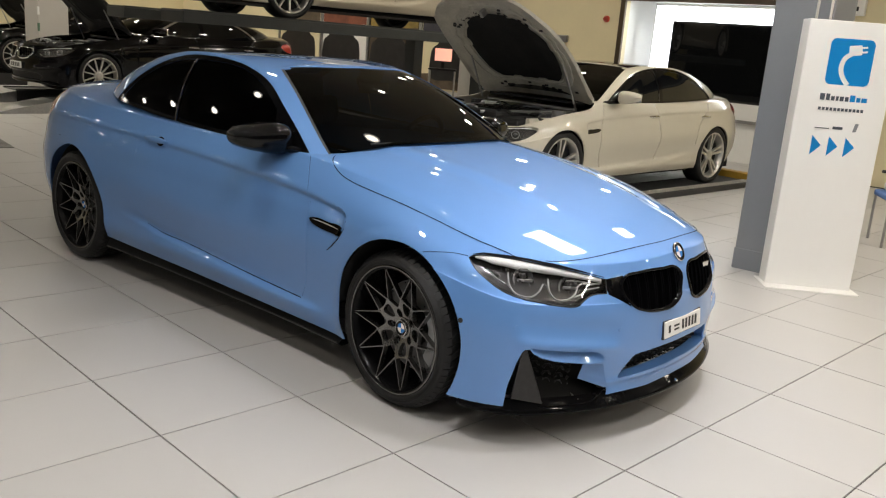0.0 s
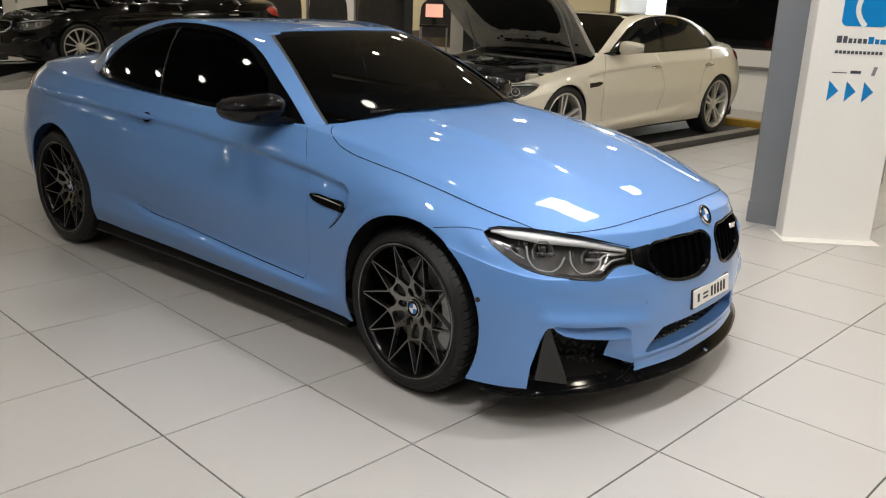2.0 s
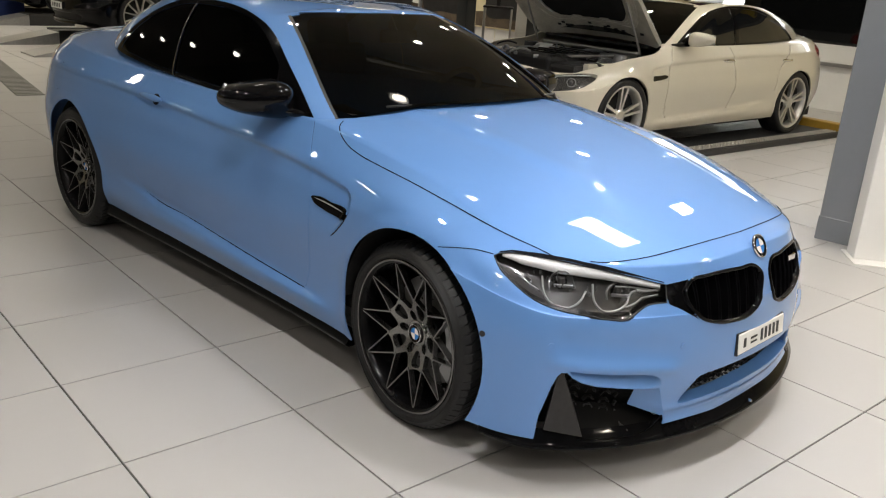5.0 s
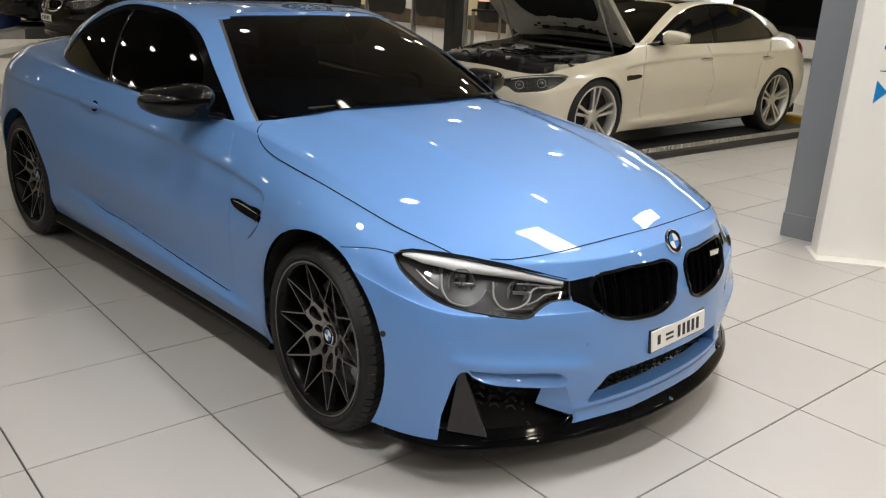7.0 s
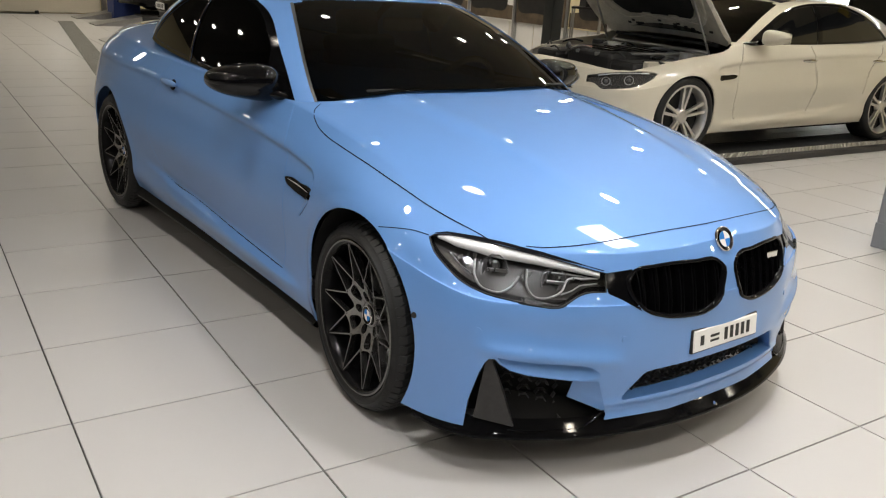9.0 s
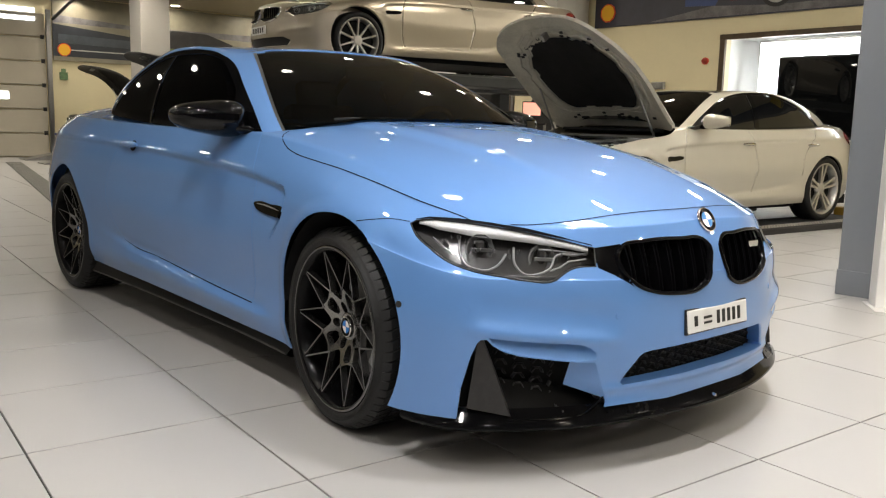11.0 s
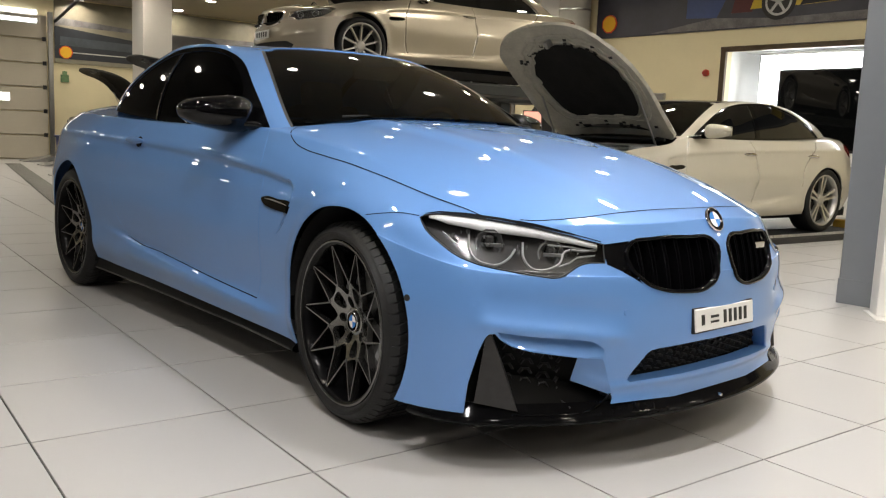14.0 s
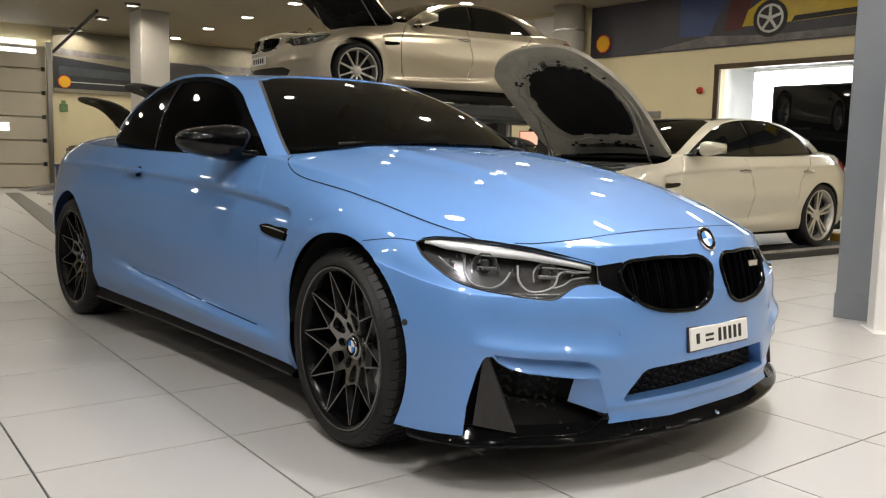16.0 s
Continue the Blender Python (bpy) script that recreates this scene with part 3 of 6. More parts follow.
# ---- outlines of the openings and seams (right-hand side) ----
def strip(line, width):
    """An outline of even width along a line."""
    p = np.array(line, float)
    t = np.gradient(p, axis=0)
    t /= np.linalg.norm(t, axis=1)[:, None]
    n = np.stack([-t[:, 1], t[:, 0]], 1) * np.reshape(width, (-1, 1)) / 2
    return [tuple(q) for q in p + n] + [tuple(q) for q in (p - n)[::-1]]


def fine(line, n=24):
    p = np.array(line, float)
    d = np.r_[0, np.cumsum(np.linalg.norm(np.diff(p, axis=0), axis=1))]
    return [tuple(q) for q in hermite(d, p, np.linspace(0, d[-1], n))]


def fine_loop(line, n=40):
    p = np.array(list(line[-2:]) + list(line) + list(line[:2]), float)
    d = np.r_[0, np.cumsum(np.linalg.norm(np.diff(p, axis=0), axis=1))]
    return [tuple(q) for q in hermite(d, p, np.linspace(d[2], d[len(p) - 2], n + 1)[:-1])]


def circle(cx, cz, r, n=64):
    return [(cx + r * math.cos(2 * math.pi * k / n), cz + r * math.sin(2 * math.pi * k / n)) for k in range(n)]


# (front view: y, z)
KIDNEY = fine_loop([(-.402, .640), (-.378, .668), (-.30, .681), (-.15, .683), (-.05, .674), (-.024, .650), (-.034, .595), (-.055, .545), (-.10, .522), (-.21, .516), (-.29, .526), (-.36, .553), (-.398, .598)], 44)
LINK = [(-.468, .662), (-.38, .673), (-.40, .60), (-.365, .548), (-.425, .585), (-.468, .606)]
INTAKE = [(.012, .262), (-.25, .258), (-.395, .255), (-.402, .262), (-.385, .290), (-.345, .340), (-.33, .349), (-.30, .353), (-.15, .359), (.012, .361)]
# (seen from the front corner, at 45 degrees: across, z)
HEADLAMP = fine([(-.364, .716), (-.345, .686), (-.30, .652), (-.245, .620), (-.175, .598), (-.09, .584), (-.01, .574), (.062, .571), (.082, .580), (.100, .594), (.124, .605), (.192, .609)], 30) + [(.188, .661), (.175, .664)] + fine([(.09, .684), (-.01, .703), (-.12, .718), (-.22, .727), (-.305, .730), (-.350, .724)], 14)
SIDE_INTAKE = [(-.199, .165), (-.190, .259), (-.162, .361), (-.146, .398), (-.136, .410), (-.118, .412), (-.102, .394), (-.07, .376), (-.02, .362), (.05, .352), (.146, .338), (.196, .334)] + fine([(.204, .322), (.217, .278), (.232, .228), (.238, .208), (.232, .19), (.205, .17)], 14)
SCOOP = fine([(-.115, .418), (-.05, .410), (.04, .402), (.12, .396), (.175, .384), (.20, .362)], 14) + [(.20, .343), (.146, .341), (.05, .356), (-.02, .366), (-.07, .380), (-.10, .398)]
# (side view: x, z)
DOOR = fine([(-.725, .955), (-.70, .92), (-.625, .80), (-.594, .66), (-.597, .50), (-.62, .36), (-.645, .30)], 24)
# this dark strip also stands for the shade in the sill crease
DOOR_FOOT = fine([(-.645, .298), (-.96, .309), (-1.25, .325), (-1.62, .348), (-1.9, .365), (-2.0, .385)], 24)
DOOR_BACK = fine([(-2.0, .385), (-2.10, .50), (-2.15, .68), (-2.10, .84), (-2.03, .965)], 20)
GILL = fine_loop([(-.585, .694), (-.55, .704), (-.46, .701), (-.36, .693), (-.346, .684), (-.352, .664), (-.42, .660), (-.51, .667), (-.57, .681)], 30)
OUTLET = fine([(-.43, .779), (-.36, .765), (-.332, .742), (-.334, .700), (-.355, .665), (-.39, .625), (-.43, .588), (-.45, .574)], 22)
FENDER_SEAM = fine([(.150, .706), (.21, .716), (.27, .722), (.322, .718)], 10)
TAIL_LAMP = fine_loop([(-3.82, .79), (-3.55, .80), (-3.32, .855), (-3.255, .905), (-3.33, .945), (-3.58, .965), (-3.82, .965)], 30)
FLAP = circle(-3.02, .83, .075, 28)
SIDE_TRIM = fine([(-.735, .953), (-.850, 1.035), (-1.025, 1.14), (-1.215, 1.236), (-1.30, 1.268), (-1.40, 1.296), (-1.52, 1.320), (-1.8, 1.340), (-2.05, 1.326), (-2.28, 1.262), (-2.46, 1.160), (-2.59, 1.065), (-2.64, 1.03)], 48) + [(-2.66, .90), (-.735, .90)]
SIDE_PANE = [(-.985, .978), (-1.050, 1.11)] + fine([(-1.065, 1.131), (-1.25, 1.227), (-1.38, 1.274), (-1.5, 1.299), (-1.8, 1.316), (-2.04, 1.301), (-2.25, 1.240), (-2.42, 1.148), (-2.53, 1.062)], 40) + [(-2.55, 1.037)] + fine([(-2.53, 1.033), (-2.3, 1.015), (-1.8, .990), (-1.2, .975)], 16)
PILLAR = [(-1.901, .96), (-1.891, .96), (-1.896, 1.35), (-1.906, 1.35)]
# (from above: x, y)
HOOD_SIDE = fine([(-.625, -.70), (-.60, -.735), (-.56, -.765), (-.49, -.787), (-.40, -.799), (-.30, -.805), (-.12, -.812), (.07, -.808), (.24, -.79), (.364, -.757), (.465, -.716)], 40)
HOOD_FRONT = fine([(.55, -.640), (.576, -.612), (.612, -.555), (.643, -.49), (.686, -.33), (.708, -.14), (.713, .012)], 30)
SCREEN_EDGE = fine([(-.712, .93), (-.690, 1.01), (-.650, 1.10), (-.592, 1.193), (-.520, 1.278), (-.486, 1.310)], 26)
SCREEN = [(.012, .93)] + SCREEN_EDGE + [(-.470, 1.319), (-.448, 1.325), (-.30, 1.333), (.012, 1.338)]
TURN45 = Matrix.Rotation(radians(-45), 4, "Z")

from mathutils.bvhtree import BVHTree
nose = body_half(STATIONS, LEVELS, MIDLINE)
mirror_y(nose)
NOSE = BVHTree.FromBMesh(nose)


def corner_normals(bm):
    """For every face of an uncut surface: its corners and their smooth normals."""
    bm.normal_update()
    return [[(v.co.copy(), v.normal.copy()) for v in f.verts] for f in bm.faces]


def even_shading(ob, tree, corners):
    """Takes the shading of a cut sheet from the whole surface that it was cut from, so that cuts leave no facets."""
    found = []
    for v in ob.data.vertices:
        hit = tree.find_nearest(v.co)
        total = Vector()
        for co, n in corners[hit[2]]:
            total += n / ((co - v.co).length + 1e-4)
        found.append(total.normalized())
    ob.data.normals_split_custom_set_from_vertices(found)


NOSE_CORNERS = corner_normals(nose)
nose.free()

car = tagged(new("convertible"), "glossy blue two-door hardtop convertible with black wheels parked on the tiles", "car")
shell = body_half(STATIONS, LEVELS, MIDLINE)
region = shell.faces.layers.int.new("region")


def score(bm, lay, number, poly, plane, keep, turn=None):
    if turn is not None:
        bm.transform(turn)
        back = turn.inverted()
        fs = cut_region(bm, poly, plane, lambda c: keep(back @ c))
        bm.transform(back)
    else:
        fs = cut_region(bm, poly, plane, keep)
    for f in fs:
        f[lay] = number


def front(c):
    return c.x > 0.28 and c.y < 0.02


def flank(c):
    return c.y < -0.60


score(shell, region, 1, circle(.012, .350, .372), "xz", flank)
score(shell, region, 1, circle(-2.812, .350, .376), "xz", flank)
score(shell, region, 2, HEADLAMP, "xz", front, TURN45)
score(shell, region, 3, LINK, "yz", front)
score(shell, region, 4, KIDNEY, "yz", front)
score(shell, region, 5, INTAKE, "yz", front)
score(shell, region, 7, SCOOP, "xz", lambda c: front(c) and c.z < 0.5, TURN45)
score(shell, region, 6, SIDE_INTAKE, "xz", lambda c: front(c) and c.z < 0.5, TURN45)
for line, plane, test, width in ((DOOR, "xz", flank, .006), (DOOR_FOOT, "xz", lambda c: c.y < -.6 and c.z < .5, .0042), (DOOR_BACK, "xz", flank, .0042),):
    score(shell, region, 8, strip(line, width), plane, test)
score(shell, region, 9, GILL, "xz", flank)
score(shell, region, 10, strip(OUTLET, .004 + .011 * np.sin(np.pi * np.linspace(0.04, .97, len(OUTLET))) ** .8), "xz", flank)
score(shell, region, 11, TAIL_LAMP, "xz", lambda c: c.y < -.2 and c.x < -3.2)
score(shell, region, 12, strip(FLAP + FLAP[:1], .003), "xz", lambda c: c.y < -.6 and c.x < -2.5)

pieces = {}
for k in range(1, 13):
    pieces[k] = lift_off(shell, [f for f in shell.faces if f[region] == k])
pieces[1].free()


def side_pair(name, bm, material, parent, label="", smooth=True):
    """The part on the right and its mirror image on the left, one mesh each."""
    other = bm.copy()
    for v in other.verts:
        v.co.y = -v.co.y
    bmesh.ops.reverse_faces(other, faces=other.faces[:])
    return part(name, bm, material, parent, label, smooth), part(name, other, material, parent, label, smooth)


# folded edges round every opening
hem(shell, lambda c: c.y < -0.003, 0.007, NOSE)
body = part("body", mirror_y(shell), M_BLUE, car, "glossy light-blue metallic paint", True)
even_shading(body, NOSE, NOSE_CORNERS)
# door gaps, and the sill crease's shade as a dark strip at the foot
side_pair("panel_gap", shift_in(pieces[8], .005, tree=NOSE), M_LINE, car)
side_pair("fuel_flap_gap", shift_in(pieces[12], .004, tree=NOSE), M_LINE, car)
side_pair("wing_gill", shift_in(pieces[9], -.006, tree=NOSE), M_BAR, car, "gloss black gill")
side_pair("air_outlet", shift_in(pieces[10], .007, tree=NOSE), M_VOID, car)
side_pair("tail_lamp", shift_in(pieces[11], .003), M_RED_LAMP, car, "red tail lamp lens")
side_pair("grille_link", shift_in(pieces[3], .004, tree=NOSE), M_BAR, car, "gloss black panel")


blade_line = [NOSE.ray_cast(Vector((x, -2, z)), Vector((0, 1, 0)))[:2] for x, z in fine([(-.555, .696), (-.50, .695), (-.42, .689), (-.365, .683)], 14)]
gill_blade = grid_bm([[p + n * .0095 + Vector((0, 0, dz * w)) for dz in (-.003, .003)] for (p, n), w in zip(blade_line, np.sin(np.pi * np.linspace(.08, .92, 14)))])
side_pair("gill_blade", gill_blade, M_CHROME, car, "thin chrome blade")

BACK, INWARD = Vector((-1, 0, 0)), Vector((-1, 1, 0)).normalized()


def sheet_copy(bm, d, way=None):
    return shift_in(bm.copy(), d, way)


def walls(bm, depth, keep=lambda c: True, way=None):
    """The walls that lead inwards from the open edge of a sheet."""
    own = bmesh.new()
    bm.normal_update()
    for e in bm.edges:
        if e.is_boundary and keep((e.verts[0].co + e.verts[1].co) / 2):
            a, b = e.verts
            q = [own.verts.new(p) for p in (a.co, b.co, b.co + (way or -b.normal) * depth, a.co + (way or -a.normal) * depth)]
            own.faces.new(q)
    return own


# scoop above the outer intake: its upper edge is pressed in
sc = pieces[7]
sc.normal_update()
for v in sc.verts:
    acr = (v.co.x + v.co.y) / math.sqrt(2)
    low = np.interp(acr, [-.12, -.07, -.02, .05, .146, .2], [.40, .380, .366, .356, .341, .343])
    v.co -= v.normal * 0.030 * min(1, max(0, (v.co.z - low) / .04)) * min(1, max(0, (.215 - acr) / .06))
side_pair("bumper_scoop", sc, M_BLUE, car)

# central intake: painted walls, then a dark mesh
side_pair("intake_wall", walls(pieces[5], .055, lambda c: c.y < -.003, BACK), M_BLUE, car, smooth=False)


def surface_x(y, z, fallback=0.8):
    """How far forward the nose reaches at a place of the front view."""
    hit = NOSE.ray_cast(Vector((2, y, z)), Vector((-1, 0, 0)))
    return hit[0].x if hit[0] else fallback




def surface_y(x, z):
    """How far out the right flank reaches (a negative y)."""
    return NOSE.ray_cast(Vector((x, -2, z)), Vector((0, 1, 0)))[0].y


def honeycomb_bm(y0, y1, z0, z1, depth, size, poly=None, tilt=0.0, thick=0.0035):
    """A honeycomb of thin strips that follows the nose, set back by depth."""
    bm = bmesh.new()
    h = size * math.sqrt(3) / 2
    rows, cols = int((z1 - z0) / h) + 2, int((y1 - y0) / (size * 1.5)) + 2
    for c in range(cols):
        for r in range(rows):
            cy, cz = y0 + c * size * 1.5, z0 + (r + .5 * (c % 2)) * h
            for k in range(3):
                a, b = math.radians(60 * k), math.radians(60 * (k + 1))
                p = (cy + size / 2 * math.cos(a), cz + size / 2 * math.sin(a))
                q = (cy + size / 2 * math.cos(b), cz + size / 2 * math.sin(b))
                if not all(y0 <= e[0] <= y1 and z0 <= e[1] <= z1 for e in (p, q)):
                    continue
                if poly and not (inside(*p, poly) and inside(*q, poly)):
                    continue
                xs = [surface_x(*e) - depth for e in (p, q)]
                join(bm, bar_bm((xs[0], *p), (xs[1], *q), thick, thick, .012, .012, (1, 0, 0)))
    return bm


full_intake = INTAKE[1:-1] + [(-y, z) for y, z in INTAKE[1:-1]][::-1]
part("intake_mesh", honeycomb_bm(-.39, .39, .258, .362, .046, .026, [(y * .985, .308 + (z - .308) * .97) for y, z in full_intake], thick=.0028), M_MATT_BLACK, car, "black honeycomb mesh")
# near-black sheet in place of the shade deep inside the intake
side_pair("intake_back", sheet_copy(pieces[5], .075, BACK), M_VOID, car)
pieces[5].free()

# outer intakes: black walls, mesh, the carbon blade and the carbon trough
side_pair("outer_intake_wall", walls(pieces[6], .06, lambda c: c.z > .20, INWARD), M_GLOSS_BLACK, car, smooth=False)
# near-black sheet for the dark depth of the outer duct
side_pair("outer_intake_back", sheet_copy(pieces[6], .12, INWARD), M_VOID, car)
# the duct's inner cheek, painted like the body
rows = []
for s in np.linspace(0, 1, 9):
    e = NOSE.ray_cast(Vector((1, 1, 0)).normalized() * (.198 + .036 * s) + Vector((0, 0, .333 - .115 * s)) - INWARD * 3, INWARD)[0]
    f = NOSE.ray_cast(Vector((1, 1, 0)).normalized() * (.128 - .020 * s) + Vector((0, 0, .342 - .085 * s)) - INWARD * 3, INWARD)[0] + INWARD * (.045 + .01 * s)
    rows.append([e + (f - e) * k for k in np.linspace(0, 1, 7)])
cheek = grid_bm(rows)
bmesh.ops.recalc_face_normals(cheek, faces=cheek.faces[:])
if sum(f.normal.dot(-INWARD) for f in cheek.faces) < 0:
    bmesh.ops.reverse_faces(cheek, faces=cheek.faces[:])
side_pair("duct_cheek", cheek, M_BLUE, car, "blue painted inner duct wall")
mesh_bm = honeycomb_bm(-.76, -.55, .19, .40, .07, .034)
side_pair("outer_intake_mesh", mesh_bm, M_MATT_BLACK, car, "black honeycomb mesh")
pieces[6].free()


def plate_between(points, thick, out):
    """A flat or gently folded plate through points in order, thick metres deep along out."""
    bm = bmesh.new()
    out = Vector(out).normalized() * thick
    a = [bm.verts.new(p) for p in points]
    b = [bm.verts.new(Vector(p) - out) for p in points]
    n = len(points)
    bm.faces.new(a)
    bm.faces.new(b[::-1])
    for i in range(n):
        bm.faces.new((a[i], b[i], b[(i + 1) % n], a[(i + 1) % n]))
    bmesh.ops.recalc_face_normals(bm, faces=bm.faces[:])
    return bm


blade = plate_between([(.575, -.815, .205), (.594, -.797, .405), (.604, -.785, .408), (.628, -.748, .30), (.660, -.722, .185)], .012, (.7, -.7, 0))
side_pair("carbon_blade", blade, M_CARBON, car, "satin carbon-fibre blade", False)
trough = bmesh.new()
rows = []
for s in np.linspace(0, 1, 10):
    y = -.735 + .285 * s
    lip = Vector((.655 + .125 * s - .02 * (2 * s - 1) ** 2 + .012, y, .172 + .05 * max(0, (s - .7) / .3) ** 1.5))
    back = Vector((.585 + .12 * s, y + .01, .262 - .035 * s + .02 * (1 - s)))
    rows.append([lip + (back - lip) * k + Vector((0, 0, -.018 * math.sin(math.pi * k))) for k in np.linspace(0, 1, 6)])
grid_bm(rows, trough)
bmesh.ops.recalc_face_normals(trough, faces=trough.faces[:])
if sum(f.normal.z for f in trough.faces) < 0:
    bmesh.ops.reverse_faces(trough, faces=trough.faces[:])
side_pair("intake_trough", trough, M_SKIRT, car, "satin black intake trough")
bead = grid_bm([[p[0] + Vector((.002 + .0035 * math.cos(a), -.002, .001 + .0035 * math.sin(a))) for a in np.linspace(0, 2 * math.pi, 9)] for p in rows])
bmesh.ops.recalc_face_normals(bead, faces=bead.faces[:])
side_pair("trough_lip", bead, M_GLOSS_BLACK, car)


def along_plan(profile, x_from, n=90, stations=STATIONS, part_of="front"):
    """Sweeps a profile of (outwards, z) pairs along the plan's edge from x_from forward to the middle line."""
    st = np.array(stations, float)
    ext = np.vstack([st[1] * (1, -1), st, st[-2] * (1, -1)])
    d = np.r_[0, np.cumsum(np.linalg.norm(np.diff(ext, axis=0), axis=1))]
    ts = np.linspace(d[1], d[-2], 1200)
    base = hermite(d, ext, ts)
    tang = np.gradient(base, axis=0)
    tang /= np.linalg.norm(tang, axis=1)[:, None]
    out = np.stack([-tang[:, 1], tang[:, 0]], 1)
    if part_of == "front":
        keep = np.where((base[:, 0] >= x_from))[0]
    else:
        keep = np.where((base[:, 0] >= x_from[0]) & (base[:, 0] <= x_from[1]))[0]
    keep = keep[np.linspace(0, len(keep) - 1, n).astype(int)]
    rows = []
    for i in keep:
        row = []
        for o, z in (profile(base[i]) if callable(profile) else profile):
            p = base[i] + out[i] * o
            row.append((p[0], -max(0, p[1]), z))
        rows.append(row)
    bm = grid_bm(rows)
    bmesh.ops.recalc_face_normals(bm, faces=bm.faces[:])
    return bm


def splitter_profile(p):
    grow = min(1, max(0, (p[0] - .40) / .12))
    return [(-.03, .20), (-.012, .184), (.0 + .002 * grow, .168), (.004 + .010 * grow, .158), (.004 + .010 * grow, .150), (-.01, .136), (-.15, .131)]


part("front_splitter", mirror_y(along_plan(splitter_profile, .385)), M_SPLITTER, car, "gloss black carbon front splitter", True)
mark = bmesh.new()
bmesh.ops.create_cone(mark, cap_ends=True, segments=4, radius1=.012, radius2=.004, depth=.012, matrix=pose(.868, 0, .166, 0, 60, 0))
part("splitter_mark", mark, M_CHROME, car)
skirt = along_plan([(-.07, .205), (-.058, .194), (-.050, .174), (-.038, .161), (-.036, .154), (-.052, .144), (-.16, .150)], (-2.47, -.355), 60, part_of="side")
side_pair("side_skirt", skirt, M_SKIRT, car, "satin black side skirt")
skirt_edge = along_plan([(-.040, .1615), (-.034, .157), (-.036, .1525)], (-2.45, -.37), 40, part_of="side")
side_pair("skirt_edge", skirt_edge, M_CARBON, car)
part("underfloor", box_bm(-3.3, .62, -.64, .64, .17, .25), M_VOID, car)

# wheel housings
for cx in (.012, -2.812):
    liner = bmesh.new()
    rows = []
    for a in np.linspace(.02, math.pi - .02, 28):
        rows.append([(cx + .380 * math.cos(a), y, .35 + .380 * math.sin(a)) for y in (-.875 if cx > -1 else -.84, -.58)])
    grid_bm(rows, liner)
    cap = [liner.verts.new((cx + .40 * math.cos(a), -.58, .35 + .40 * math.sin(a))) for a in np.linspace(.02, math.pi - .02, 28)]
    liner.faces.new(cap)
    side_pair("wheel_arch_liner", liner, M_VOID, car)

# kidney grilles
# behind the bars, the grille's inner shade as a near-black sheet
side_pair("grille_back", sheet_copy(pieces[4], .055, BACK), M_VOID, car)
side_pair("grille_wall", walls(pieces[4], .055, way=BACK), M_GLOSS_BLACK, car, smooth=False)
pieces[4].free()


def ring_on_nose(poly, width, proud, sign=1):
    """A rounded bead that follows an outline on the nose."""
    bm = bmesh.new()
    p = np.array(poly)
    c = p.mean(0)
    t = np.roll(p, -1, 0) - np.roll(p, 1, 0)
    t /= np.linalg.norm(t, axis=1)[:, None]
    n = np.stack([t[:, 1], -t[:, 0]], 1)
    if ((p - c) * n).sum() < 0:
        n = -n
    rows = []
    for q, m in zip(p, n):
        x = surface_x(*q)
        row = []
        for o, h in ((.003, -.006), (.002, proud * .7), (-width * .3, proud), (-width * .8, proud * .8), (-width, -.012)):
            e = q + m * o
            row.append((x + h, e[0] * sign, e[1]))
        rows.append(row)
    rows.append(rows[0])
    grid_bm(rows, bm)
    bmesh.ops.recalc_face_normals(bm, faces=bm.faces[:])
    return bm


for sign in (1, -1):
    kid = part("kidney_grille", ring_on_nose(KIDNEY, .010, .007, sign), M_BAR, car, "gloss black kidney grille with twin bars", True)
    for k in range(7):
        for twin in (-.006, .006):
            y = -.365 + k * .0505 + twin + .006
            zs = [z for z in np.linspace(.52, .685, 34) if inside(y, z, KIDNEY)]
            if len(zs) < 4:
                continue
            bm = bmesh.new()
            rows = []
            for z in np.linspace(zs[0] - .004, zs[-1] + .004, 9):
                f = (z - zs[0]) / (zs[-1] - zs[0])
                x = surface_x(y, zs[0]) * (1 - f) + surface_x(y, zs[-1]) * f - .006 + .02 * f * (1 - f)
                rows.append([(x - .035, sign * (y - .0028), z), (x - .002, sign * (y - .0028), z), (x, sign * y, z), (x - .002, sign * (y + .0028), z), (x - .035, sign * (y + .0028), z)])
            grid_bm(rows, bm)
            bmesh.ops.recalc_face_normals(bm, faces=bm.faces[:])
            part("grille_bar", bm, M_BAR, kid)
part("grille_badge", box_bm(.783, .790, .275, .335, .617, .640, .002), M_CHROME, car, "small silver badge")
hood_hit = NOSE.ray_cast(Vector((1.2, 0, .712 + .30)), Vector((-.82, 0, -.57)).normalized())
badge_up = math.degrees(math.asin(hood_hit[1].z))
roundel(car, Matrix.Translation(hood_hit[0] + hood_hit[1] * .004) @ Matrix.Rotation(radians(90), 4, "Z") @ Matrix.Rotation(radians(-badge_up), 4, "X"), .041)

# number plate with plain bars in place of the writing
plate_m = Matrix.Translation((.858, 0, .425)) @ Matrix.Rotation(radians(90), 4, "Z") @ Matrix.Rotation(radians(-7), 4, "X")
plate = part("number_plate", box_bm(-.168, .168, -.004, .004, -.036, .036, .003), M_PLATE, car, "white number plate with dark bars")
plate.matrix_basis = plate_m
part("plate_holder", box_bm(-.172, .172, .0, .012, -.040, .040, .002), M_MATT_BLACK, plate)
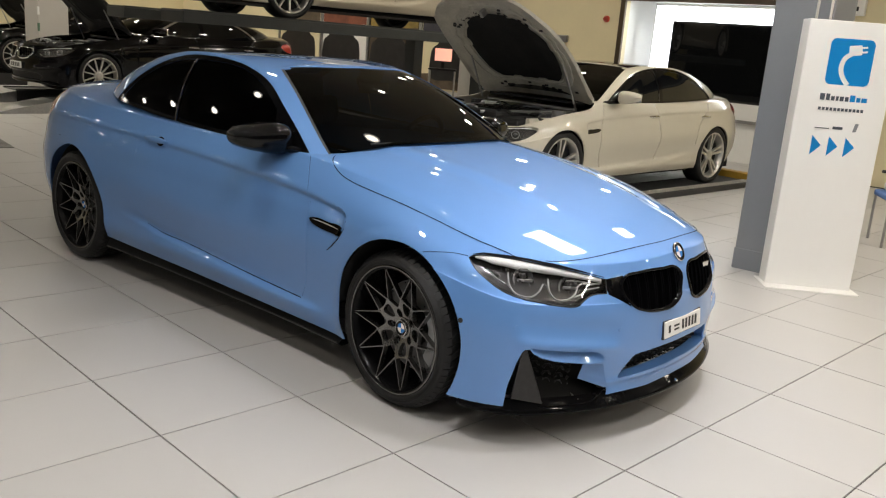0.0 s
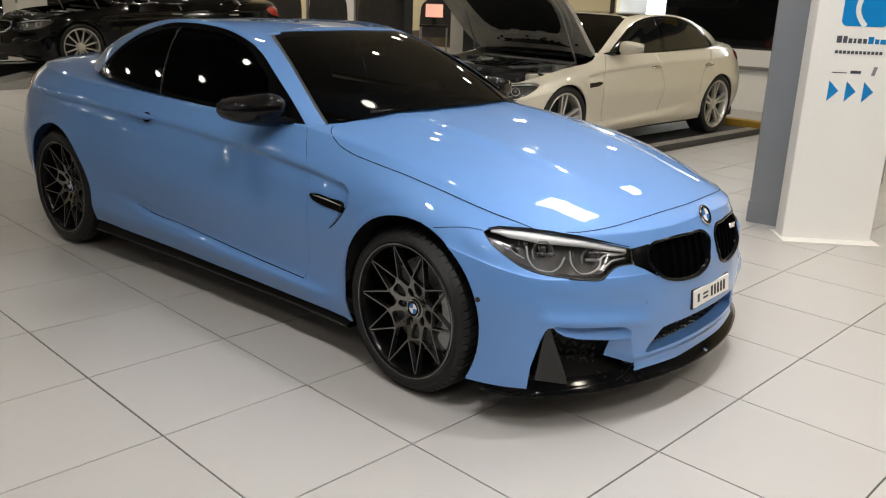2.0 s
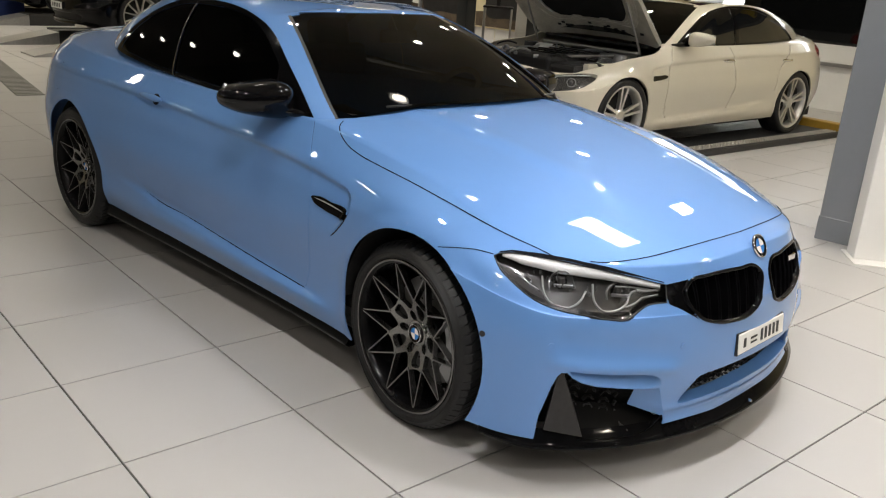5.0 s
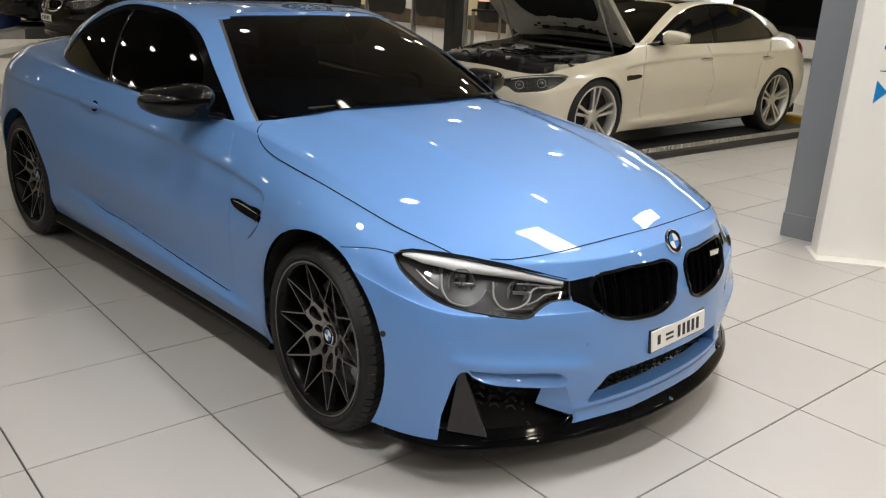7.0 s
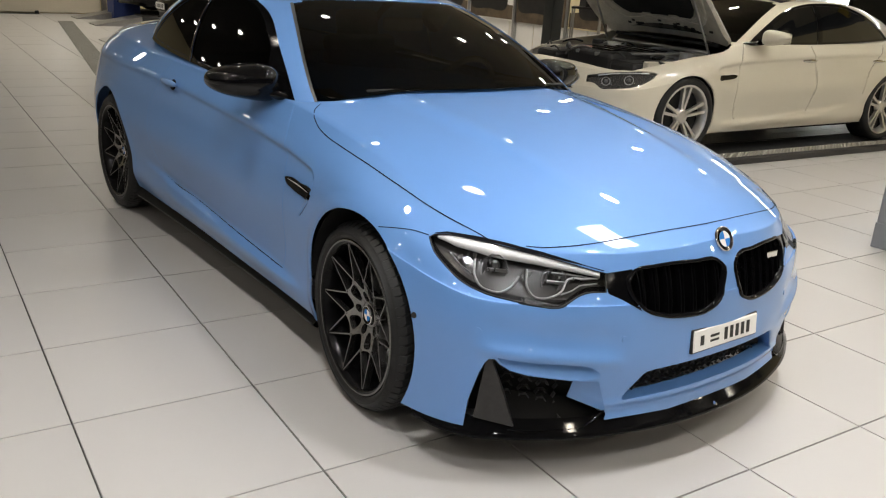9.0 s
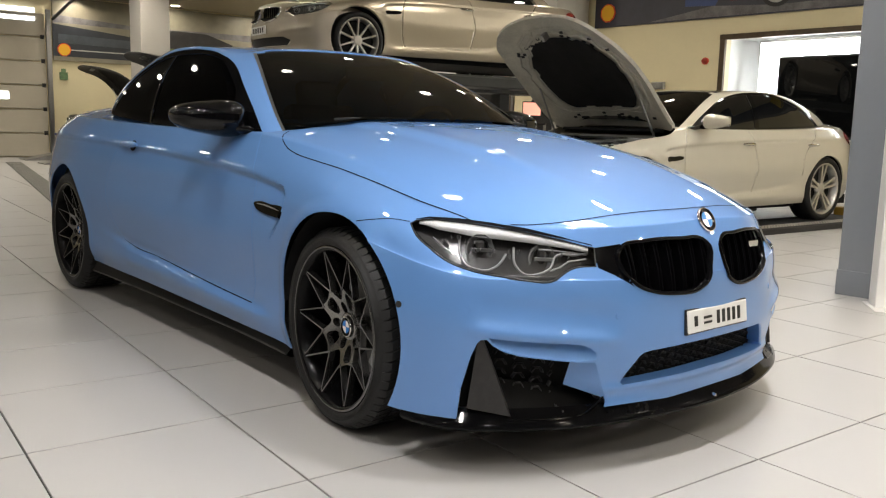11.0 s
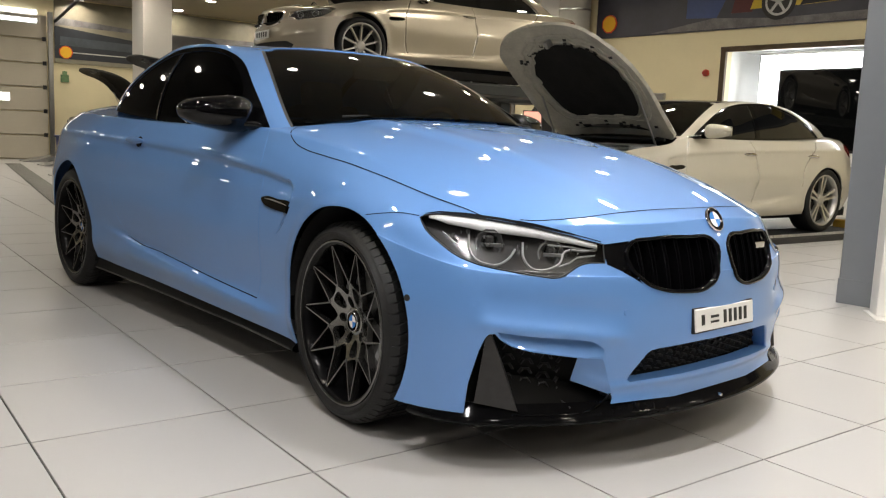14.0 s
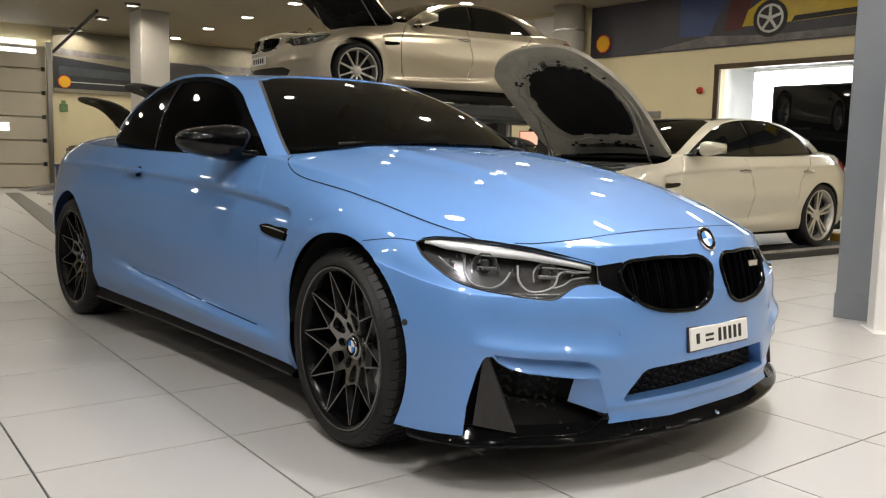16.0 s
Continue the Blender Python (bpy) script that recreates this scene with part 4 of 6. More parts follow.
for x0, x1, z0, z1 in ((-.136, -.119, -.016, .016), (-.085, -.040, .002, .010), (-.085, -.040, -.014, -.007), (-.012, .004, -.021, .021), (.018, .034, -.021, .021), (.048, .064, -.021, .021), (.078, .094, -.021, .021), (.108, .124, -.021, .021)):
    part("plate_bar", box_bm(x0, x1, -.0055, -.003, z0, z1), M_INK, plate)

# headlamps
lamp_back = sheet_copy(pieces[2], .055, INWARD)
lamps = side_pair("headlamp", pieces[2].copy(), M_HEADLAMP_COVER, car, "clear headlamp with twin ring lights")
for ob, sign in zip(lamps, (1, -1)):
    ob.visible_shadow = False
    even_shading(ob, NOSE, NOSE_CORNERS)
    shellback = lamp_back.copy()
    if sign < 0:
        for v in shellback.verts:
            v.co.y = -v.co.y
        bmesh.ops.reverse_faces(shellback, faces=shellback.faces[:])
    part("lamp_housing", shellback, M_LAMP_SHELL, ob, smooth=True)
    wl = walls(pieces[2], .06, way=INWARD)
    if sign < 0:
        for v in wl.verts:
            v.co.y = -v.co.y
    part("lamp_wall", wl, M_GLOSS_BLACK, ob)
pieces[2].normal_update()
LAMP = BVHTree.FromBMesh(pieces[2])


def lamp_point(across, z, depth):
    """A place behind the headlamp's cover: across and z as in its outline, depth metres back."""
    way = Vector((-1, 1, 0)).normalized()
    o = Vector((1, 1, 0)).normalized() * across
    start = Vector((o.x, o.y, z)) - way * 3
    hit = LAMP.ray_cast(start, way)
    if hit[0] is None:
        hit = LAMP.find_nearest(Vector((o.x, o.y, z)) + Vector((.56, -.56, 0)))
    return hit[0] + way * depth


def lamp_tube(points, depth, r, closed=False):
    pts = [lamp_point(a, z, depth) for a, z in points]
    bm = bmesh.new()
    rows = []
    n = len(pts)
    for i, p in enumerate(pts):
        t = (pts[(i + 1) % n] if closed or i < n - 1 else p) - (pts[i - 1] if closed or i > 0 else p)
        t.normalize()
        u = t.cross(Vector((1, -1, 0)).normalized()).normalized()
        w = t.cross(u)
        rows.append([p + (u * math.cos(b) + w * math.sin(b)) * r for b in np.linspace(0, 2 * math.pi, 9)])
    if closed:
        rows.append(rows[0])
    return grid_bm(rows, bm)


def mirrored(bm, sign):
    if sign < 0:
        for v in bm.verts:
            v.co.y = -v.co.y
        bmesh.ops.reverse_faces(bm, faces=bm.faces[:])
    return bm


for ob, sign in zip(lamps, (1, -1)):
    brow = bmesh.new()
    rows = []
    for s in np.linspace(0, 1, 26):
        a = -.335 + .50 * s
        top = np.interp(a, [-.35, -.305, -.22, -.12, -.01, .09, .175], [.722, .727, .724, .715, .700, .681, .661])
        wid = np.interp(s, [0, .12, .35, .7, 1], [.008, .023, .031, .022, .013])
        p = lamp_point(a, top - .003, .006)
        q = lamp_point(a, top - .003 - wid, .010)
        rows.append([p + Vector((-.02, .02, 0)), p, q, q + Vector((-.02, .02, 0))])
    grid_bm(rows, brow)
    bmesh.ops.recalc_face_normals(brow, faces=brow.faces[:])
    rim_line = [(-.08 + (a + .08) * .985, .655 + (z - .655) * .965) for a, z in HEADLAMP]
    part("lamp_seal", mirrored(lamp_tube(rim_line, .0015, .0022, True), sign), M_MATT_BLACK, ob, smooth=True)
    part("light_bar", mirrored(brow, sign), M_LED_BAR, ob, "white light bar", True)
    for ca, cz, r in ((-.150, .650, .040), (.030, .628, .038)):
        for a0, a1, rr, th, dp in ((1.7, 3.6, r * .98, .003, .030),):
            arc = [(ca + rr * math.cos(b), cz + rr * .90 * math.sin(b)) for b in np.linspace(a0, a1, 16)]
            part("light_ring", mirrored(lamp_tube(arc, dp, th), sign), M_RING if rr == r else M_LENS, ob, smooth=True)
        face = Matrix.Rotation(radians(45), 4, "Z")
        bowl = lathe_bm([(r * .52, .020), (r * .66, .010), (r * .98, -.004), (r * 1.04, -.004), (r * 1.04, .004)], 10)
        bowl.transform(Matrix.Translation(lamp_point(ca, cz + .004, .040)) @ face)
        part("reflector_bowl", mirrored(bowl, sign), M_LENS, ob, "faceted reflector bowl")
        lens = bmesh.new()
        bmesh.ops.create_uvsphere(lens, u_segments=20, v_segments=12, radius=r * .52)
        lens.transform(Matrix.Translation(lamp_point(ca, cz + .004, .050)) @ face @ Matrix.Diagonal((1, .5, 1, 1)))
        part("projector", mirrored(lens, sign), M_GLASS_DARK, ob, "glass projector lens", True)
        cross = box_bm(-r * .55, r * .9, -.003, .003, -.006, .004, .001, None, Matrix.Translation(lamp_point(ca, cz, .030)) @ face)
        part("lamp_bridge", mirrored(cross, sign), M_STEEL, ob)
        part("projector_box", mirrored(box_bm(-.030, .030, -.012, .012, -.020, .022, .006, None, Matrix.Translation(lamp_point(ca, cz + .004, .062)) @ Matrix.Rotation(radians(-45), 4, "Z")), sign), M_LAMP_SHELL, ob)
    for guide in ([(-.211, .674), (-.206, .636), (-.184, .609), (-.155, .600), (-.125, .598), (-.09, .617), (-.074, .641)],
                  [(-.053, .660), (-.048, .617), (-.023, .591), (.02, .589), (.057, .607), (.070, .637), (.090, .643), (.116, .640), (.165, .645)]):
        part("light_guide", mirrored(lamp_tube(fine(guide, 30), .020, .0034), sign), M_RING, ob, "frosted angular light guide", True)
    random.seed(21)
    for k in range(22):
        a = -.26 + .40 * random.random()
        z = np.interp(a, [-.3, -.2, -.1, 0, .1, .17], [.680, .662, .648, .638, .636, .637]) + random.uniform(-.018, .018)
        facet = box_bm(-.016, .016, -.002, .002, -.006, .006, .001, None, Matrix.Translation(lamp_point(a, z, random.uniform(.03, .05))) @ Matrix.Rotation(radians(-45 + random.uniform(-25, 25)), 4, "Z") @ Matrix.Rotation(random.uniform(-.5, .5), 4, "X"))
        part("reflector_facet", mirrored(facet, sign), M_CHROME if k % 3 == 0 else M_LENS, ob)
    part("lamp_rib", mirrored(lamp_tube([(-.29, .678), (-.25, .650), (-.22, .636)], .030, .002), sign), M_STEEL, ob, smooth=True)
    part("lamp_rib", mirrored(lamp_tube([(.02, .655), (.07, .652), (.16, .640)], .020, .0025), sign), M_RING, ob, smooth=True)
    part("lamp_step", mirrored(lamp_tube([(.055, .597), (.085, .607), (.108, .622), (.16, .628)], .022, .0025), sign), M_RING, ob, smooth=True)
pieces[2].free()

# seams that end at the lamps: bonnet, wing and the dark gap over each headlamp
def seam_bm(points, width):
    """A flat dark line on the body: points are (place, normal) pairs."""
    rows = []
    n = len(points)
    for i, (p, nrm) in enumerate(points):
        t = points[min(n - 1, i + 1)][0] - points[max(0, i - 1)][0]
        side_ = t.cross(nrm).normalized()
        w = width(i / (n - 1)) if callable(width) else width
        rows.append([p + nrm * .0012 + side_ * w / 2, p + nrm * .0012 - side_ * w / 2])
    return grid_bm(rows)


def drop(x, y):
    return NOSE.ray_cast(Vector((x, y, 2)), Vector((0, 0, -1)))[:2]


def press(x, z):
    return NOSE.ray_cast(Vector((x, -2, z)), Vector((0, 1, 0)))[:2]


def press_corner(across, z):
    return NOSE.ray_cast(Vector((1, 1, 0)).normalized() * across + Vector((0, 0, z)) - INWARD * 3, INWARD)[:2]


def lamp_top(a):
    return float(np.interp(a, [-.36, -.305, -.22, -.12, -.01, .09, .18], [.722, .731, .729, .721, .707, .688, .667]))


for name_, pts, w in (("bonnet_seam", [drop(x, y) for x, y in HOOD_SIDE], .0042),
                      ("bonnet_front_seam", [drop(x, y) for x, y in HOOD_FRONT], .0042),
                      ("wing_seam", [press(x, z) for x, z in FENDER_SEAM], .003),
                      ("lamp_gap", [press_corner(a, lamp_top(a) + .001) for a in np.linspace(-.345, .175, 40)], lambda s: .003 + .010 * math.sin(math.pi * min(1, s * 1.15)) ** .7 if s < .87 else .003)):
    side_pair(name_, seam_bm([q for q in pts if q[0] is not None], w), M_LINE, car)

# parking sensors on the bumper
for x, y, z in ((.370, -.9075, .484), (.567, -.815, .491), (.790, -.422, .467)):
    for sign in (1, -1):
        p, n = NOSE.find_nearest(Vector((x, y, z)))[:2]
        d = cyl_bm(p - n * .004, p + n * .0025, .010, seg=16)
        part("parking_sensor", mirrored(d, sign), M_MATT_BLACK if x < .4 else M_BLUE, car)

# cabin: painted frame, trim, panes, screen
top = cabin_half(CABIN_BASE, CABIN_TOP, crown=.040)
DOME = BVHTree.FromBMesh(top)
lay = top.faces.layers.int.new("region")


def aside(c):
    return c.y < -.40


score(top, lay, 1, SIDE_TRIM, "xz", aside)
score(top, lay, 2, SIDE_PANE, "xz", aside)
score(top, lay, 3, PILLAR, "xz", lambda c: aside(c) and c.z < 1.31)
score(top, lay, 4, SCREEN, "yz", lambda c: c.x > -1.30)
score(top, lay, 5, [(.012, 1.075), (-.36, 1.075), (-.36, 1.215), (.012, 1.25)], "yz", lambda c: c.x < -2.5)
score(top, lay, 6, strip([(-2.10, -.7), (-2.10, .02)], .006), "xy", lambda c: c.z > 1.3)
score(top, lay, 6, strip([(-1.36, -.58), (-1.32, -.45), (-1.285, -.2), (-1.28, .012)], .004), "xy", lambda c: c.z > 1.32)
score(top, lay, 7, strip(SCREEN_EDGE, .008), "yz", lambda c: c.x > -1.30)
tops = {k: lift_off(top, [f for f in top.faces if f[lay] == k]) for k in range(1, 8)}
hem(top, lambda c: c.y < -.003 and c.z > .97, .006, DOME)
roof = part("roof", mirror_y(top), M_BLUE, car, "blue folding metal roof", True)
whole = mirror_y(cabin_half(CABIN_BASE, CABIN_TOP, crown=.040))
CABIN, CABIN_CORNERS = BVHTree.FromBMesh(whole), corner_normals(whole)
even_shading(roof, CABIN, CABIN_CORNERS)
whole.free()
trims = side_pair("window_trim", sheet_copy(tops[1], .003), M_GLOSS_BLACK, car, "gloss black window trim")
panes = side_pair("side_window", sheet_copy(tops[2], .006), M_SIDE_GLASS, car, "dark privacy glass")
side_pair("door_pillar", sheet_copy(tops[3], -.001), M_WHEEL_FACE, car)
ws = mirror_y(sheet_copy(tops[4], .004))
screen = part("windscreen", ws, M_WINDSCREEN, car, "tinted windscreen", True)
even_shading(screen, CABIN, CABIN_CORNERS)
# side panes: evenly rolled glass, slightly bowed along and across
for ob in panes + trims:
    ob.data.normals_split_custom_set_from_vertices([Vector((.11 * (v.co.x + 1.75), math.copysign(1, v.co.y) * 1.0, .42 + (.35 if v.co.z > 1.10 else .12) * (v.co.z - 1.10) - .014)).normalized() for v in ob.data.vertices])
side_pair("rear_window", sheet_copy(tops[5], .004), M_GLASS_DARK, car)
side_pair("roof_gap", sheet_copy(tops[6], .004), M_LINE, car)
side_pair("screen_seal", sheet_copy(tops[7], .001), M_SEAL, car, "satin grey windscreen seal")
for k in tops:
    tops[k].free()

# black band and wipers at the foot of the windscreen
band = bmesh.new()
rows = []
for s in np.linspace(-1, 1, 40):
    y = .69 * s
    x = -.455 - .20 * abs(s) ** 2.6
    z = 1.022 - .035 * abs(s) ** 2.4
    rows.append([(x + .02, y, z - .040), (x - .012, y, z - .020), (x - .05, y * .985, z - .014)])
grid_bm(rows, band)
part("cowl", band, M_VOID, car, "black plastic cowl", True)
for y0, y1 in ((-.52, -.02), (.08, .60)):
    w = bmesh.new()
    for a, b in zip(np.linspace(0, 1, 9), np.linspace(0, 1, 9)[1:]):
        ya, yb = y0 + (y1 - y0) * a, y0 + (y1 - y0) * b

        def wp(y):
            return Vector((-.475 - .19 * abs(y / .69) ** 2.6 - .015, y, 1.030 - .03 * abs(y / .69) ** 2.4))
        cyl_bm(wp(ya), wp(yb), .006, seg=6, bm=w)
    part("wiper", w, M_MATT_BLACK, car)

# mirrors: black housing with a painted-carbon cap on a short arm
def door_mirror(parent, sign, material, label="gloss black carbon mirror cap", at=(-.95, -.885, 1.010), size=(.088, .138, .068)):
    bm = bmesh.new()
    bmesh.ops.create_uvsphere(bm, u_segments=48, v_segments=32, radius=1)
    for v in bm.verts:
        x, y, z = v.co
        # boxy housing: blunt back, bowed front, lower at its outer end
        ex = .45 if x < 0 else .85
        sx, sy, sz = (math.copysign(abs(c) ** e, c) for c, e in ((x, ex), (y, .62), (z, .70)))
        v.co = Vector((at[0] + size[0] * sx * (1 + .12 * sy) + .030 * sy, at[1] + size[1] * sy, at[2] + size[2] * sz * (1 + .20 * sy) + (.012 if sz < 0 else -.002) * sy * -1))
    bmesh.ops.recalc_face_normals(bm, faces=bm.faces[:])
    m = part("door_mirror", mirrored(bm, sign), material, parent, label, True)
    arm = bmesh.new()
    rows = []
    for s in np.linspace(0, 1, 8):
        c = Vector((-.85, -.735, .958)).lerp(Vector((-.92, -.83, .975)), s)
        rows.append([c + Vector((.075 * (1 - .3 * s) * math.cos(b), 0, .020 * math.sin(b))) for b in np.linspace(0, 2 * math.pi, 13)])
    grid_bm(rows, arm)
    bmesh.ops.recalc_face_normals(arm, faces=arm.faces[:])
    part("mirror_arm", mirrored(arm, sign), M_GLOSS_BLACK, m, smooth=True)
    glass = box_bm(at[0] - size[0] - .004, at[0] - size[0] + .004, at[1] - .095, at[1] + .095, at[2] - .045, at[2] + .048, .01)
    part("mirror_glass", mirrored(glass, sign), M_CHROME, m)
    return m


for sign in (1, -1):
    door_mirror(car, sign, M_GLOSS_BLACK)
    # door handle: a bar over a dark bulge coloured as the hollow's shade
    for_handle = bmesh.new()
    bmesh.ops.create_uvsphere(for_handle, u_segments=24, v_segments=12, radius=1, matrix=Matrix.LocRotScale((-1.93, surface_y(-1.93, .868) - .012, .868), Euler((radians(-14), 0, 0)), (.115, .014, .017)))
    part("door_handle", mirrored(for_handle, sign), M_BLUE, car, "blue door handle", True)
    cup = bmesh.new()
    bmesh.ops.create_uvsphere(cup, u_segments=24, v_segments=12, radius=1, matrix=Matrix.LocRotScale((-1.90, surface_y(-1.90, .862) + .002, .862), Euler((radians(-14), 0, 0)), (.036, .008, .027)))
    part("handle_cup", mirrored(cup, sign), M_LINE, car, smooth=True)

# inside: dashboard, steering wheel, seats
dash = bmesh.new()
rows = []
for y in np.linspace(-.66, .66, 14):
    rows.append([(-.62, y, .985), (-.80, y, .995 + .03 * math.exp(-((y - .36) / .2) ** 2)), (-.92, y, .96), (-1.0, y, .86), (-1.0, y, .5)])
grid_bm(rows, dash)
part("dashboard", dash, M_LEATHER, car, "dark dashboard", True)
sw = lathe_bm([(.17 + .015 * math.cos(a), .015 * math.sin(a)) for a in np.linspace(0, 2 * math.pi, 10)], 32)
box_bm(-.16, .16, -.01, .02, -.03, .03, .005, sw)
st = part("steering_wheel", sw, M_LEATHER, car, smooth=True)
st.matrix_basis = pose(-1.08, .36, .93, 0, 0, 90) @ pose(0, 0, 0, 25)
for y in (-.36, .36):
    seat = bmesh.new()
    box_bm(-1.95, -1.35, y - .24, y + .24, .40, .56, .05, seat, segments=2)
    box_bm(-.06, .06, -.23, .23, 0, .62, .04, seat, pose(-1.95, y, .50, 0, -16, 0), segments=2)
    box_bm(-.05, .05, -.13, .13, 0, .18, .035, seat, pose(-2.12, y, 1.06, 0, -12, 0), segments=2)
    part("front_seat", seat, M_LEATHER, car, "dark leather seat")
part("rear_view_mirror", box_bm(-1.13, -1.10, -.11, .11, 1.205, 1.265, .012, segments=2), M_MATT_BLACK, car)
part("rear_bench", box_bm(-2.75, -2.25, -.6, .6, .45, .92, .06), M_LEATHER, car)
part("cabin_floor", box_bm(-2.8, -.6, -.70, .70, .24, .36), M_VOID, car)

for x, half, r, sp, steer in ((.012, .128, .3335, radians(-2), -4.5), (-2.812, .138, .3395, radians(12), 0)):
    for sign in (1, -1):
        y = -.905 + half if x > -1 else -.893 + half
        if sign > 0:
            star_wheel(car, pose(x, y, r, 0, 0, steer), r, half, sp)
        else:
            star_wheel(car, pose(x, -y, r, 0, 0, 180 + steer), r, half, sp)


# ---- the other cars ----
def alloy_wheel(parent, m, r=0.34, rim=0.265, half=0.12, spokes=5, twin=True, material=None):
    w = tagged(new("wheel"), "silver alloy wheel with black tyre")
    w.parent, w.matrix_basis = parent, m
    material = material or M_SILVER_WHEEL
    part("tyre", tyre_bm(r, rim, half), M_RUBBER, w, smooth=True)
    part("rim", lathe_bm([(rim + .004, -half + .006), (rim - .004, -half - .002), (rim - .016, -half + .01), (rim - .03, -half + .08), (rim - .03, half - .03)], 48), material, w, smooth=True)
    part("hub", lathe_bm([(.0, -half + .035), (.03, -half + .034), (.065, -half + .04), (.07, -half + .08)], 24), material, w, smooth=True)
    for k in range(spokes):
        a = 2 * math.pi * k / spokes + .3
        offs = (-.15, .15) if twin else (0,)
        for o in offs:
            p = (.05 * math.cos(a + o * 1.6), -half + .040, .05 * math.sin(a + o * 1.6))
            q = ((rim - .012) * math.cos(a + o), -half + .018, (rim - .012) * math.sin(a + o))
            part("spoke", bar_bm(p, q, .023 if twin else .022, .027 if twin else .018, .035, .035, (0, -1, 0)), material, w)
    part("brake_disc", lathe_bm([(.08, .0), (.17, .0), (.17, .025)], 32), M_DISC, w)
    # added drum fills the barrel: the dark between spokes as near-black colour
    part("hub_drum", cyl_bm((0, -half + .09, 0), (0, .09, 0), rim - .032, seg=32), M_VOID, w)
    return w


def generic_car(name, label, paint, sx=1.06, sy=1.01, sz=1.0, cabin_x=1.12, cabin_z=1.0, hood_open=0.0, hood_size=1.0, spokes=5, twin=True, wheel_r=.34, roof_dark=False, chrome=True, wheelbase=2.97, hood_curl=0.0):
    """A saloon on the same body plan: stretched, with its own windows, lamps, wheels and, if asked, a raised bonnet."""
    root = tagged(new(name), label, "car")
    S = Matrix.Diagonal((sx, sy, sz, 1))
    sh = body_half(STATIONS, LEVELS, MIDLINE, nu=200, nv=60, nt=16, dome=0.004)
    lay = sh.faces.layers.int.new("region")
    score(sh, lay, 1, circle(.012, .350, .360 / 1.0, 40), "xz", flank)
    score(sh, lay, 1, circle(-wheelbase / sx, .350, .360, 40), "xz", flank)
    score(sh, lay, 2, HEADLAMP, "xz", front, TURN45)
    score(sh, lay, 4, KIDNEY, "yz", front)
    score(sh, lay, 5, [(.012, .24), (-.55, .24), (-.60, .30), (-.5, .34), (.012, .34)], "yz", front)
    for gap, (line, plane, test) in enumerate(((DOOR, "xz", flank), ([(-1.62, .34), (-1.66, .6), (-1.62, .95)], "xz", flank), (fine([(-2.72, .97), (-2.55, .84), (-2.40, .70), (-2.36, .5)], 10), "xz", flank))):
        score(sh, lay, 20 + gap, strip(line, .006), plane, test)
    if hood_open:
        hood_poly = [(x, y) for x, y in HOOD_SIDE] + [(x, y) for x, y in HOOD_FRONT] + [(-.62, .012)]
        score(sh, lay, 9, hood_poly, "xy", lambda c: c.z > .69)
    else:
        score(sh, lay, 8, strip(HOOD_SIDE, .007), "xy", lambda c: c.z > .6)
    score(sh, lay, 10, GILL, "xz", flank)
    score(sh, lay, 11, TAIL_LAMP, "xz", lambda c: c.y < -.2 and c.x < -3.2)
    ps = {k: lift_off(sh, [f for f in sh.faces if f[lay] == k]) for k in (1, 2, 4, 5, 8, 9, 10, 11, 20, 21, 22)}
    ps[1].free()
    hem(sh, lambda c: c.y < -.003, .008, NOSE)
    for bm in (sh, *[ps[k] for k in (2, 4, 5, 8, 9, 10, 11, 20, 21, 22)]):
        bm.transform(S)
    back = ps[2].copy()
    part("body", mirror_y(sh), paint, root, smooth=True)
    for k in (8, 20, 21, 22):
        if ps[k].faces:
            side_pair("panel_gap", shift_in(ps[k], .005), M_LINE, root)
    side_pair("tail_lamp", shift_in(ps[11], .003), M_RED_LAMP, root, "red tail lamp lens")
    lam = side_pair("headlamp", ps[2], M_HEADLAMP_COVER, root, "clear headlamp")
    for ob in lam:
        ob.visible_shadow = False
    side_pair("lamp_housing", shift_in(back, .04, tree=NOSE), M_LAMP_SHELL, root)
    side_pair("grille_back", shift_in(ps[4].copy(), .03), M_VOID, root)
    for sign in (1, -1):
        kid = part("kidney_grille", ring_on_nose(KIDNEY, .022, .014, sign), M_CHROME if chrome else M_GLOSS_BLACK, root, smooth=True)
        kid.data.transform(S)
        for k in range(9):
            y = -.37 + k * .041
            zs = [z for z in np.linspace(.52, .685, 30) if inside(y, z, KIDNEY)]
            if len(zs) > 3:
                bar = box_bm(surface_x(y, .6) - .03, surface_x(y, .6) - .005, sign * y - .004, sign * y + .004, zs[0], zs[-1])
                bar.transform(S)
                part("grille_bar", bar, M_GLOSS_BLACK, kid)
    ps[4].free()
    side_pair("intake", shift_in(ps[5], .02), M_MATT_BLACK, root)
    side_pair("wing_gill", shift_in(ps[10], -.004), M_GLOSS_BLACK, root)
    pl = part("number_plate", box_bm(.868 * sx, .876 * sx, -.22, .22, .40, .50, .003), M_PLATE, root)
    for k in range(5):
        part("plate_bar", box_bm(.8765 * sx, .878 * sx, -.16 + .07 * k, -.12 + .07 * k, .42, .48), M_INK, pl)
    # cabin
    C = Matrix.Translation((-.45 * sx, 0, .95)) @ Matrix.Diagonal((sx * cabin_x, sy, cabin_z, 1)) @ Matrix.Translation((.45, 0, -.95))
    tp = cabin_half(CABIN_BASE, CABIN_TOP, crown=.045, nu=120, nv=24, nt=12)
    ly = tp.faces.layers.int.new("region")
    score(tp, ly, 1, SIDE_TRIM, "xz", aside)
    score(tp, ly, 2, SIDE_PANE, "xz", aside)
